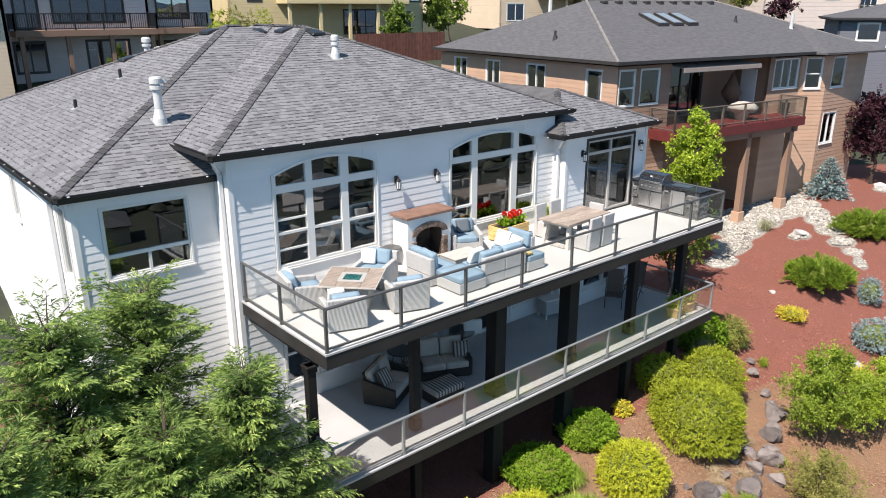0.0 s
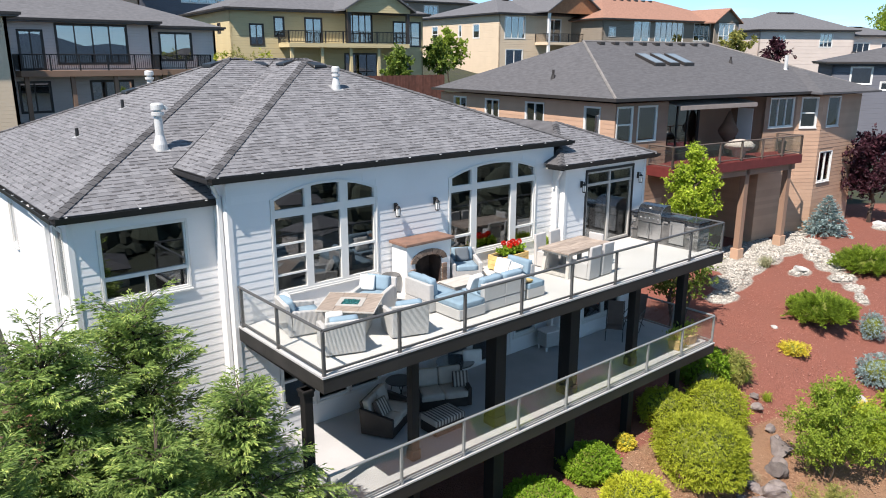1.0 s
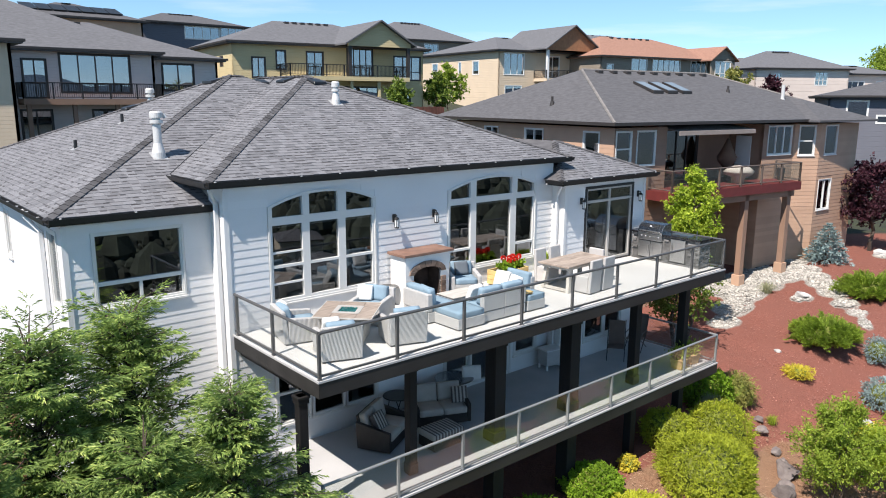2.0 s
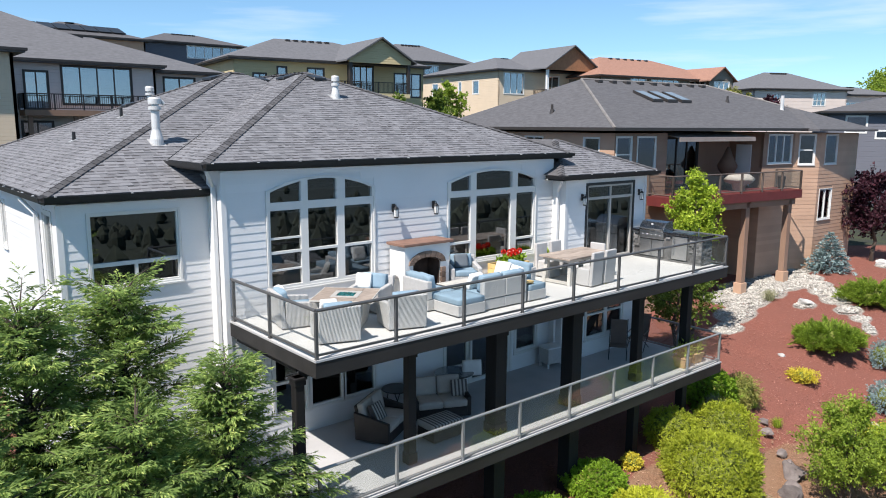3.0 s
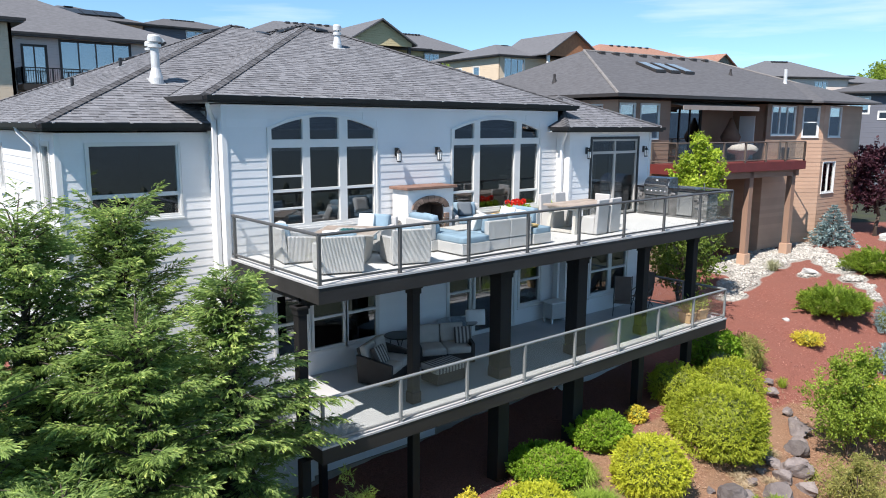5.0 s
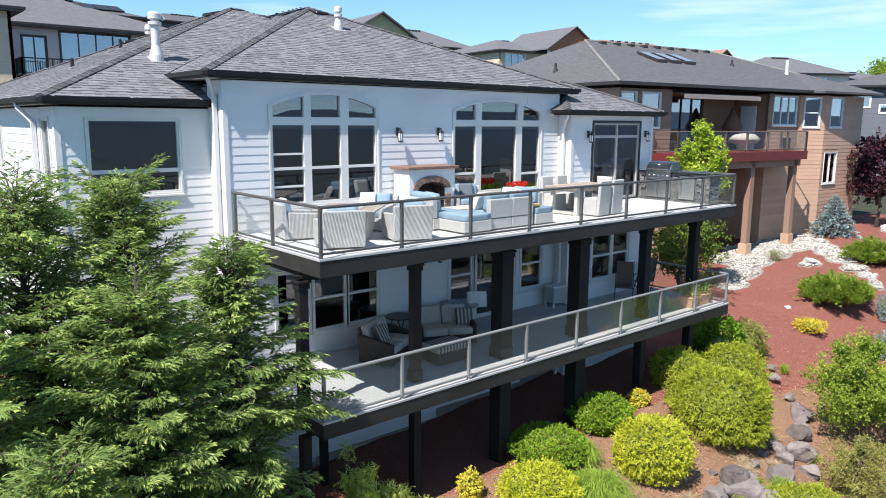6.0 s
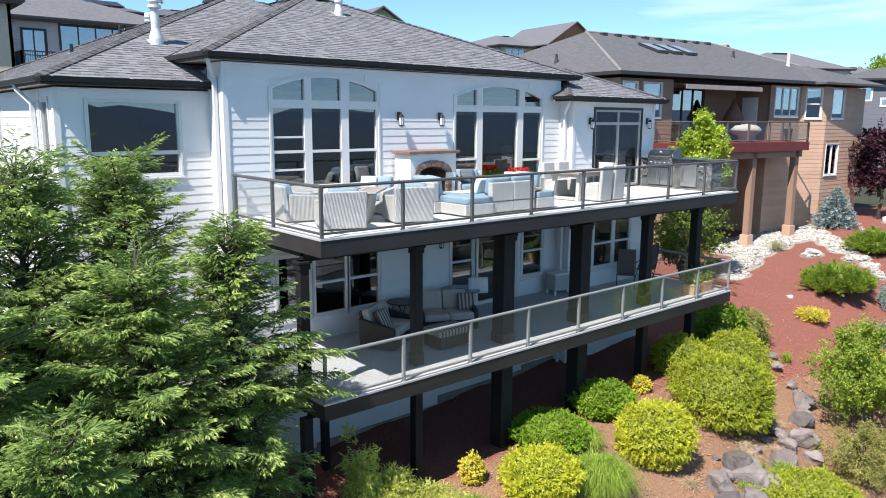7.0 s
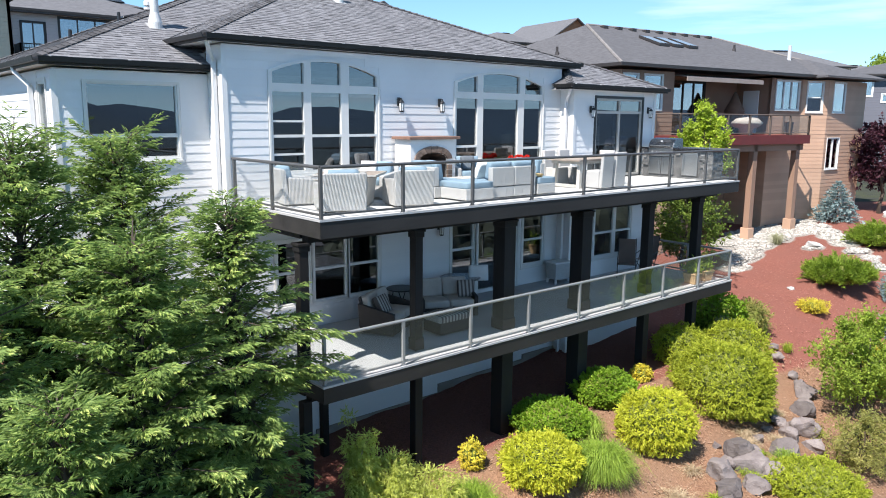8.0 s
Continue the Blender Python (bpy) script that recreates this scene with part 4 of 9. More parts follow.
POSTS = [(0.02, 0.72, 0.19), (2.69, 0.72, 0.2), (5.27, 0.72, 0.36), (8.02, 0.72, 0.38), (10.9, 0.72, 0.25), (13.42, 0.72, 0.25)]
for x, y, w in POSTS:
    timber_post(x, y, w, 0.065, 2.62)
    timber_post(x, y, w, -4.3, -0.42)
for x, y in ((-0.35, 2.9), (1.6, 2.7)):
    timber_post(x, y, 0.16, -4.3, -0.30)

# ---- ground: one sheet from the garden to the horizon ----
GX = ([-4000, -120, -40, -10, 0, 5, 10, 14, 18, 22, 27, 34, 45, 80, 160, 4000], [-9, -8, -5.0, -3.6, -2.85, -2.5, -2.25, -2.05, -1.75, -1.40, -0.80, -0.35, 0.0, 1.5, 2.5, 4])


def ground_np(x, y):
    z = np.interp(x, *GX)
    lip = np.interp(x, [-10, 0, 4, 10, 13, 16, 20, 26, 34, 60], [2.2, 0.6, -0.5, -0.4, 0.8, 1.4, 0.9, 0.2, -1.5, -3])
    fall = np.maximum(lip - y, 0)
    drop = 0.48 * np.minimum(fall, 2.2) + 0.22 * np.clip(fall - 2.2, 0, 5) + 0.36 * np.clip(fall - 7.2, 0, 62) + 0.12 * np.clip(fall - 69, 0, 500)
    z = z - drop * np.interp(x, [-200, -30, 0, 4, 10, 13, 200], [0.7, 0.9, 1, 0.75, 0.75, 1, 1])
    foot = np.interp(x, [-5, 8, 16, 24], [4.5, 4.5, 8, 10])
    rise = np.maximum(y - foot, 0)
    z = z + 0.36 * np.clip(rise, 0, 13) * np.interp(x, [10, 22, 60], [1, 0.62, 0.42]) + 0.13 * np.clip(rise - 13, 0, 90) + 0.03 * np.clip(rise - 103, 0, 600)
    far = np.clip((np.hypot(x, y) - 1100) / 1900, 0, 1) ** 1.3
    back = np.clip(-y / (np.abs(y) + np.abs(x) + 1) + 0.35, 0, 1)
    hills = far * back * (120 + 40 * np.sin(x * 0.0021 + 1.3) + 25 * np.sin(x * 0.0057 + y * 0.003) + 20 * np.sin(x * 0.013))
    return np.maximum(z, -95) * (1 - 0.0 * far) + hills


def ground(x, y):
    return float(ground_np(np.array([float(x)]), np.array([float(y)]))[0])


def axis(lo, hi, fine, reach, grow):
    a = list(np.arange(lo, hi + fine / 2, fine))
    st = fine
    while a[-1] < reach:
        st *= grow
        a.append(a[-1] + st)
    st = fine
    while a[0] > -reach:
        st *= grow
        a.insert(0, a[0] - st)
    return np.array(a)


gx, gy = axis(-9, 40, 0.30, 4200, 1.13), axis(-9, 9, 0.30, 4200, 1.13)
X, Y = np.meshgrid(gx, gy)
Z = ground_np(X, Y)
near = np.exp(-(((X - 14) / 40) ** 2 + (Y / 30) ** 2))
rs = np.random.RandomState(3)
Z = Z + near * (0.05 * np.sin(X * 1.7 + 2 * np.sin(Y)) * np.sin(Y * 1.3) + rs.normal(size=Z.shape) * 0.018)
P = np.stack([X, Y, Z], -1).reshape(-1, 3)
ny_, nx_ = X.shape
I = np.arange(nx_ * ny_).reshape(ny_, nx_)
F = np.stack([I[:-1, :-1], I[:-1, 1:], I[1:, 1:], I[1:, :-1]], -1).reshape(-1, 4)

# what covers it: 1 red mulch, 0 brown bark and dry earth; a second map for lawn and far land
edge = np.interp(P[:, 0], [-12, 4, 9, 14, 18, 22, 30, 60], [2.0, 0.3, 0.0, -0.2, -1.6, -4.5, -9, -14])
red = np.clip((P[:, 1] - edge) / 0.8 + 0.5, 0, 1)
rim_ = np.hypot((P[:, 0] - 16) / 26, (P[:, 1] - 1.5) / 12.5) + 0.05 * np.sin(P[:, 0] * 0.7 + np.sin(P[:, 1])) + 0.04 * np.sin(P[:, 1] * 1.1 + 2 * np.sin(P[:, 0] * 0.4))
lawn = np.clip((rim_ - 1) / 0.15, 0, 1)
foot = np.interp(P[:, 0], [-12, 4, 9, 14, 20, 30], [-5.5, -5.8, -6.3, -7.6, -9.5, -14.0]) + 0.3 * np.sin(P[:, 0] * 1.3) + 0.2 * np.sin(P[:, 0] * 3.1)
lawn = np.maximum(lawn, np.clip((foot - P[:, 1]) / 0.8, 0, 1))
PEB = [(22.8, 4.3, 0.7), (24.6, 4.9, 0.9), (26.4, 5.3, 1.0), (28.3, 5.5, 1.1), (30.2, 5.5, 1.2), (32.0, 5.2, 1.0), (31.2, 4.2, 0.8), (30.3, 3.3, 0.8), (29.2, 2.4, 0.7), (28.0, 1.4, 0.6), (27.0, 0.5, 0.45), (26.3, -0.1, 0.3),
       (34.0, 6.4, 1.0), (36.2, 7.2, 1.0), (38.5, 8.2, 0.9), (28.5, 6.9, 0.9), (26.5, 6.6, 0.9), (30.8, 7.0, 0.9), (27.5, 3.1, 0.5), (38.0, 3.3, 0.6)]
stony = np.zeros(len(P))
for cx, cy, r in PEB:
    stony = np.maximum(stony, np.clip((1.15 * r - np.hypot((P[:, 0] - cx) / 1.1, (P[:, 1] - cy) / 0.85)) / 0.3 + 0.5, 0, 1))
M_GROUND = bpy.data.materials.new("red_mulch_bark_and_grass")
M_GROUND.use_nodes = True
n, l = M_GROUND.node_tree.nodes, M_GROUND.node_tree.links
b = n["Principled BSDF"]
geo = n.new("ShaderNodeNewGeometry")


def noise_at(scale, detail=5, kind="ShaderNodeTexNoise"):
    q = n.new(kind)
    q.inputs["Scale"].default_value = scale
    if kind == "ShaderNodeTexNoise":
        q.inputs["Detail"].default_value = detail
    l.new(geo.outputs["Position"], q.inputs["Vector"])
    return q


chips, blotch, grain, fieldn = noise_at(28, kind="ShaderNodeTexVoronoi"), noise_at(0.9), noise_at(55), noise_at(0.012, 7)


def two(c1, c2, fac):
    q = n.new("ShaderNodeMixRGB")
    q.inputs["Color1"].default_value, q.inputs["Color2"].default_value = (*c1, 1), (*c2, 1)
    l.new(fac, q.inputs["Fac"])
    return q.outputs["Color"]


def blend(c1, c2, fac):
    q = n.new("ShaderNodeMixRGB")
    l.new(c1, q.inputs["Color1"])
    l.new(c2, q.inputs["Color2"])
    l.new(fac, q.inputs["Fac"])
    return q.outputs["Color"]


def ranged(out, a, c):
    q = n.new("ShaderNodeMapRange")
    q.inputs["From Min"].default_value, q.inputs["From Max"].default_value = a, c
    l.new(out, q.inputs["Value"])
    return q.outputs["Result"]


sepc = n.new("ShaderNodeSeparateColor")
l.new(chips.outputs["Color"], sepc.inputs["Color"])
redc = blend(two((0.150, 0.054, 0.040), (0.275, 0.108, 0.080), sepc.outputs["Red"]), two((0.130, 0.050, 0.038), (0.275, 0.112, 0.084), grain.outputs["Fac"]), ranged(blotch.outputs["Fac"], 0.3, 0.7))
brown = blend(two((0.15, 0.075, 0.044), (0.31, 0.18, 0.112), sepc.outputs["Green"]), two((0.16, 0.085, 0.052), (0.30, 0.195, 0.125), grain.outputs["Fac"]), ranged(blotch.outputs["Fac"], 0.35, 0.7))
grass = blend(two((0.032, 0.040, 0.022), (0.065, 0.072, 0.042), grain.outputs["Fac"]), two((0.022, 0.028, 0.024), (0.06, 0.062, 0.050), fieldn.outputs["Fac"]), ranged(blotch.outputs["Fac"], 0.35, 0.65))
at1, at2 = n.new("ShaderNodeAttribute"), n.new("ShaderNodeAttribute")
at1.attribute_name, at2.attribute_name = "red_mulch", "lawn"
wob = n.new("ShaderNodeMath")
wob.operation = "MULTIPLY_ADD"
l.new(blotch.outputs["Fac"], wob.inputs[0])
wob.inputs[1].default_value, wob.inputs[2].default_value = 0.9, -0.45
s1 = n.new("ShaderNodeMath")
l.new(at1.outputs["Fac"], s1.inputs[0])
l.new(wob.outputs["Value"], s1.inputs[1])
c = blend(brown, redc, ranged(s1.outputs["Value"], 0.4, 0.6))
c = blend(c, grass, ranged(at2.outputs["Fac"], 0.3, 0.6))
at3 = n.new("ShaderNodeAttribute")
at3.attribute_name = "stony"
gravel = two((0.17, 0.16, 0.145), (0.42, 0.40, 0.36), sepc.outputs["Blue"])
c = blend(c, gravel, ranged(at3.outputs["Fac"], 0.35, 0.65))
# far hills turn blue with distance: haze put into the base colour
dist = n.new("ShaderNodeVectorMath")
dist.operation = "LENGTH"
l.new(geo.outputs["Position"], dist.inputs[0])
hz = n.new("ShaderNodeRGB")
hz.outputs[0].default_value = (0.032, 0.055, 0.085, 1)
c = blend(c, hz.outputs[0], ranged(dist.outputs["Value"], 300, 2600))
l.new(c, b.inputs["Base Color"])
b.inputs["Roughness"].default_value = 0.95
b.inputs["Specular IOR Level"].default_value = 0.2
bp = n.new("ShaderNodeBump")
bp.inputs["Strength"].default_value, bp.inputs["Distance"].default_value = 0.8, 0.03
l.new(chips.outputs["Distance"], bp.inputs["Height"])
l.new(bp.outputs["Normal"], b.inputs["Normal"])
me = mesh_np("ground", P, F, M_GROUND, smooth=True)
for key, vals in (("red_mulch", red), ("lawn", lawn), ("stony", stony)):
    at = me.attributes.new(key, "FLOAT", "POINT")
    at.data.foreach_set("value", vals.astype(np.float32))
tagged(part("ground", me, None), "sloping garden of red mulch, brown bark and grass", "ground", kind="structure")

# ---- houses round about ----
def ridge_roof(x0, x1, y0, y1, z, r0, r1, fascia=0.2):
    """A roof over a rectangle with a free ridge r0..r1 (x, y, z), closed below."""
    g = Mesh()
    v = [(x0, y0, z), (x1, y0, z), (x1, y1, z), (x0, y1, z), r0, r1]
    g.add(v, [(0, 1, 5, 4), (1, 2, 5), (2, 3, 4, 5), (3, 0, 4)])
    lo = z - fascia
    g.add([(x0, y0, z), (x1, y0, z), (x1, y1, z), (x0, y1, z), (x0, y0, lo), (x1, y0, lo), (x1, y1, lo), (x0, y1, lo)],
          [(0, 4, 5, 1), (1, 5, 6, 2), (2, 6, 7, 3), (3, 7, 4, 0), (7, 6, 5, 4)])
    return g


def eave_trim(parent, x0, x1, y0, y1, z, material):
    for a in ((x0 - 0.1, x1 + 0.1, y0 - 0.1, y0), (x0 - 0.1, x0, y0, y1), (x1, x1 + 0.1, y0, y1)):
        g = Mesh()
        g.box(*a, z - 0.11, z + 0.03)
        part("gutter", g, material, parent)


def lights_of(x0, x1, z0, z1, cols, rail=0.0, e=0.06):
    w = (x1 - x0 - e * (cols + 1)) / cols
    out = []
    for i in range(cols):
        a = x0 + e + i * (w + e)
        if rail:
            m = z0 + (z1 - z0) * rail
            out += [(a, a + w, z0 + e, m - e / 2), (a, a + w, m + e / 2, z1 - e)]
        else:
            out.append((a, a + w, z0 + e, z1 - e))
    return out


def rail_fence(parent, pts, z, h, post_m, glass=None, step=0.13):
    """A deck rail along (x, y) points: posts and top rail, with balusters or glass."""
    for (ax, ay), (bx, by) in zip(pts, pts[1:]):
        L = math.hypot(bx - ax, by - ay)
        g = Mesh()
        g.rod((ax, ay, z + h), (bx, by, z + h), 0.035, n=6)
        part("top_rail", g, post_m, parent)
        g = Mesh()
        g.rod((ax, ay, z + 0.1), (bx, by, z + 0.1), 0.025, n=6)
        part("bottom_rail", g, post_m, parent)
        k = max(1, round(L / 1.7))
        for i in range(k + 1):
            x, y = ax + (bx - ax) * i / k, ay + (by - ay) * i / k
            g = Mesh()
            g.box(x - 0.04, x + 0.04, y - 0.04, y + 0.04, z, z + h)
            part("rail_post", g, post_m, parent)
        if glass:
            g = Mesh()
            g.prism([(ax, ay, z + 0.12), (bx, by, z + 0.12), (bx, by, z + h - 0.04), (ax, ay, z + h - 0.04)], (0, 0, 0), (0.008, 0.008, 0))
            part("glass_pane", g, glass, parent).visible_shadow = False
        else:
            g = Mesh()
            for i in range(int(L / step)):
                x, y = ax + (bx - ax) * (i + 0.5) * step / L, ay + (by - ay) * (i + 0.5) * step / L
                g.box(x - 0.012, x + 0.012, y - 0.012, y + 0.012, z + 0.1, z + h)
            tagged(part("baluster_infill", g, post_m, parent), kind="stuff")


def lap_mat(name, col, expo=0.2):
    """Lap siding too far off for single boards: a shadow line and relief at every course."""
    m = bpy.data.materials.new(name)
    m.use_nodes = True
    n, l = m.node_tree.nodes, m.node_tree.links
    b = n["Principled BSDF"]
    geo = n.new("ShaderNodeNewGeometry")
    sep = n.new("ShaderNodeSeparateXYZ")
    l.new(geo.outputs["Position"], sep.inputs["Vector"])
    k = n.new("ShaderNodeMath")
    k.operation = "MULTIPLY"
    k.inputs[1].default_value = 1 / expo
    l.new(sep.outputs["Z"], k.inputs[0])
    f = n.new("ShaderNodeMath")
    f.operation = "FRACT"
    l.new(k.outputs["Value"], f.inputs[0])
    no = n.new("ShaderNodeTexNoise")
    no.inputs["Scale"].default_value, no.inputs["Detail"].default_value = 0.8, 5
    l.new(geo.outputs["Position"], no.inputs["Vector"])
    mx = n.new("ShaderNodeMixRGB")
    mx.inputs["Color1"].default_value = (*[q * 1.05 for q in col], 1)
    mx.inputs["Color2"].default_value = (*[q * 0.86 for q in col], 1)
    l.new(no.outputs["Fac"], mx.inputs["Fac"])
    l.new(mx.outputs["Color"], b.inputs["Base Color"])
    b.inputs["Roughness"].default_value = 0.75
    inv = n.new("ShaderNodeMath")
    inv.operation = "SUBTRACT"
    inv.inputs[0].default_value = 1.0
    l.new(f.outputs["Value"], inv.inputs[1])
    bp = n.new("ShaderNodeBump")
    bp.inputs["Strength"].default_value, bp.inputs["Distance"].default_value = 0.9, 0.02
    l.new(inv.outputs["Value"], bp.inputs["Height"])
    l.new(bp.outputs["Normal"], b.inputs["Normal"])
    return m


M_ROOFDARK = far_roof_mat("charcoal_far_shingles", (0.098, 0.097, 0.103))
M_ROOFGREY = far_roof_mat("grey_far_shingles", (0.128, 0.129, 0.138))
M_ROOFRED = far_roof_mat("red_clay_far_shingles", (0.30, 0.165, 0.12))
# one siding in two tones: tan where the sun falls, brown in shade
M_TAN = mat("lit_siding_and_tan_paint", (0.475, 0.305, 0.21), 0.7, var=0.06, scale=1, fine=14, bump=0.06, obj=0.07)
M_BROWN = mat("shaded_siding_and_brown_timber", (0.28, 0.175, 0.122), 0.75, var=0.08, scale=1, fine=14, bump=0.06, obj=0.06)
M_REDTRIM = mat("barn_red_fascia", (0.135, 0.022, 0.020), 0.6, var=0.12, fine=20, bump=0.06)
M_CREAM = lap_mat("cream_yellow_lap_siding", (0.52, 0.43, 0.245))
M_PEACH = lap_mat("pale_peach_lap_siding", (0.58, 0.47, 0.345))
M_GREIGE = lap_mat("greige_lap_siding", (0.56, 0.505, 0.48))
M_SLATE = lap_mat("slate_blue_grey_siding", (0.115, 0.12, 0.145))
M_PINK = lap_mat("pinkish_white_stucco", (0.62, 0.53, 0.475), 0.5)
M_OLIVE = lap_mat("olive_brown_siding", (0.235, 0.20, 0.16))
M_DKFRAME = mat("dark_bronze_window_frame", (0.035, 0.030, 0.028), 0.5, var=0.1, bump=0.03)
# dark tone of the walls behind far panes stands in for unlit rooms
M_FARINT = mat("far_room_shade", (0.10, 0.095, 0.09), 0.9, var=0.15, bump=0.0)
M_NBRAIL = mat("dark_taupe_rail", (0.11, 0.085, 0.07), 0.6, var=0.1, bump=0.05)
M_UMBRELLA = mat("dark_brown_umbrella_cloth", (0.15, 0.088, 0.062), 0.9, var=0.12, fine=60, bump=0.2)
M_AWNING = mat("taupe_awning_cloth", (0.30, 0.255, 0.23), 0.9, var=0.08, bump=0.1)

# the brown house next door, on its own axes: x along its garden side, y into the house
NB_AT = pose(20.9, 8.2, 0, 0, 0, -7.5)
NB = thing("house", "brown two-storey house with charcoal roof and raised deck", "house", NB_AT)
NBOARD, NBOARD2 = board_mesh("siding_board", M_TAN, 0.2), board_mesh("siding_board", M_BROWN, 0.2)
F0 = pose(0, 0.1, 0)
up = [(-0.95, 0.0), (0.35, 1.55)]
for a, b in up:
    window(NB, F0, a, b, 5.3, 6.85, lights_of(a, b, 5.3, 6.85, 1, 0.5 if a < 0 else 0), M_VINYL, M_GLASSFAR, casing=0.025, sill=False, label="white-framed window")
bigw = (10.0, 12.05, 5.45, 6.92)
window(NB, F0, *bigw, lights_of(*bigw, 3), M_VINYL, M_GLASSFAR, casing=0.025, label="white-framed three-light window")
w3 = (0.28, 1.20, 5.35, 6.92)
FB = pose(12.3, 0.1, 0, 0, 0, -25.6)
window(NB, FB, *w3, lights_of(*w3, 1, 0.48), M_VINYL, M_GLASSFAR, casing=0.025, label="white-framed window")
wall(NB, F0, -1.05, 2.3, 2.6, 7.0, [(a, b, 5.3, 6.85) for a, b in up], M_BROWN, boards=NBOARD2, expo=0.2, label="lap siding in a darker, shaded tone")
wall(NB, F0, -1.05, 2.3, -1.6, 2.6, [], M_TAN, boards=NBOARD, expo=0.2)
wall(NB, FB, 0.0, 1.50, -1.2, 7.0, [w3], M_TAN, boards=NBOARD, expo=0.2)
wall(NB, F0, 9.6, 12.3, 5.2, 7.0, [bigw], M_BROWN, boards=NBOARD2, expo=0.2)
wall(NB, F0, 9.6, 12.3, -1.2, 5.2, [], M_TAN, boards=NBOARD, expo=0.2, label="lap siding in a lighter, sunlit tone")
F1 = pose(13.653, -0.548, 0, 0, 0, 4)
w4, w5 = (0.55, 1.85, 5.35, 6.92), (0.30, 1.65, 2.35, 4.0)
window(NB, F1, *w4, lights_of(*w4, 1), M_VINYL, M_GLASSFAR, casing=0.025, label="white-framed window")
window(NB, F1, *w5, lights_of(*w5, 2), M_VINYL, M_GLASSFAR, casing=0.025, label="white-framed sliding window")
wall(NB, F1, 0.0, 4.25, -1.2, 7.0, [w4, w5], M_TAN, boards=NBOARD, expo=0.2)
wall(NB, pose(17.892, -0.25, 0, 0, 0, 90), 0, 13, -1.2, 7.0, [], M_BROWN)
# recess behind the deck: wall in the shaded siding tone with sliders, side cheeks, door
F2 = pose(0, 2.1, 0)
s1, s2 = (2.5, 3.6, 4.3, 6.75), (3.8, 7.0, 4.3, 6.75)
window(NB, F2, *s1, lights_of(*s1, 1), M_DKFRAME, M_GLASSFAR, casing=0.05, sill=False, label="dark-framed window")
window(NB, F2, *s2, lights_of(*s2, 4), M_DKFRAME, M_GLASSFAR, casing=0.05, sill=False, label="dark-framed sliding glass doors", name="sliding_door")
g = Mesh()
g.box(0.45, 1.35, -0.05, -0.004, 4.22, 6.4)
part("door", g, M_TRIM, NB, "pale grey door", bevel=0.01, m=pose(9.6, 2.1, 0, 0, 0, -90))
wall(NB, F2, 2.3, 10.6, 4.0, 7.0, [s1, s2], M_BROWN)
wall(NB, pose(2.3, 0.1, 0, 0, 0, 90), 0, 2.0, 4.0, 7.0, [], M_BROWN)
wall(NB, pose(9.6, 2.1, 0, 0, 0, -90), 0, 2.0, 4.0, 7.0, [], M_BROWN)
wall(NB, pose(0, 2.4, 0), 2.3, 9.7, -1.4, 4.0, [], M_BROWN)
wall(NB, pose(9.6, 2.4, 0, 0, 0, -90), 0, 2.3, -1.4, 4.0, [], M_TAN, boards=NBOARD, expo=0.2)
for x in (7.3, 8.6, 9.9, 10.6):
    g = Mesh()
    g.box(x, x + 0.35, 0.06 if x > 9.6 else 2.36, 0.14 if x > 9.6 else 2.41, -0.72, -0.48)
    part("crawl_vent", g, M_DKFRAME, NB)
# side wall towards the white house
FL = pose(-1.05, 14.0, 0, 0, 0, -90)
ls = [(12.0, 13.0), (7.8, 9.2), (4.4, 5.6), (1.4, 2.6)]
for a, b in ls:
    window(NB, FL, a, b, 5.4, 6.8, lights_of(a, b, 5.4, 6.8, 2 if b - a > 1.1 else 1), M_VINYL, M_GLASSFAR, casing=0.025, sill=False, label="white-framed window")
wall(NB, FL, 0, 13.9, -1.5, 7.0, [(a, b, 5.4, 6.8) for a, b in ls], M_TAN, boards=NBOARD, expo=0.2)
wall(NB, pose(17.88, 13.1, 0, 0, 0, 180), 0, 18.93, 0.0, 7.0, [], M_BROWN)
g = Mesh()
g.box(-0.8, 17.4, 5.0, 5.1, 0, 6.9)
g.box(-0.8, 17.4, 2.6, 13.5, 3.9, 4.05)
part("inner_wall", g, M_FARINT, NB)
roof = part("roof", ridge_roof(-1.5, 18.9, -0.32, 14.2, 7.22, (3.0, 6.6, 9.75), (13.0, 6.6, 9.75), 0.10), M_ROOFDARK, NB, "charcoal asphalt-shingled hip roof")
part("bay_roof", ridge_roof(12.6, 18.4, -1.05, 6.0, 7.2, (15.6, 2.0, 8.3), (15.9, 4.0, 8.5), 0.10), M_ROOFDARK, roof)
eave_trim(NB, -1.5, 18.9, -0.32, 14.2, 7.22, M_DKFRAME)
g = Mesh()
M_HIPCAP = mat("worn_grey_hip_caps", (0.20, 0.185, 0.175), 0.9, var=0.2, fine=6)
for a, b in (((-1.5, -0.32, 7.22), (3.0, 6.6, 9.75)), ((18.9, -0.32, 7.22), (13.0, 6.6, 9.75)), ((3.0, 6.6, 9.75), (13.0, 6.6, 9.75))):
    g = Mesh()
    g.rod(a, b, 0.07, n=6)
    part("hip_cap", g, M_HIPCAP, roof)
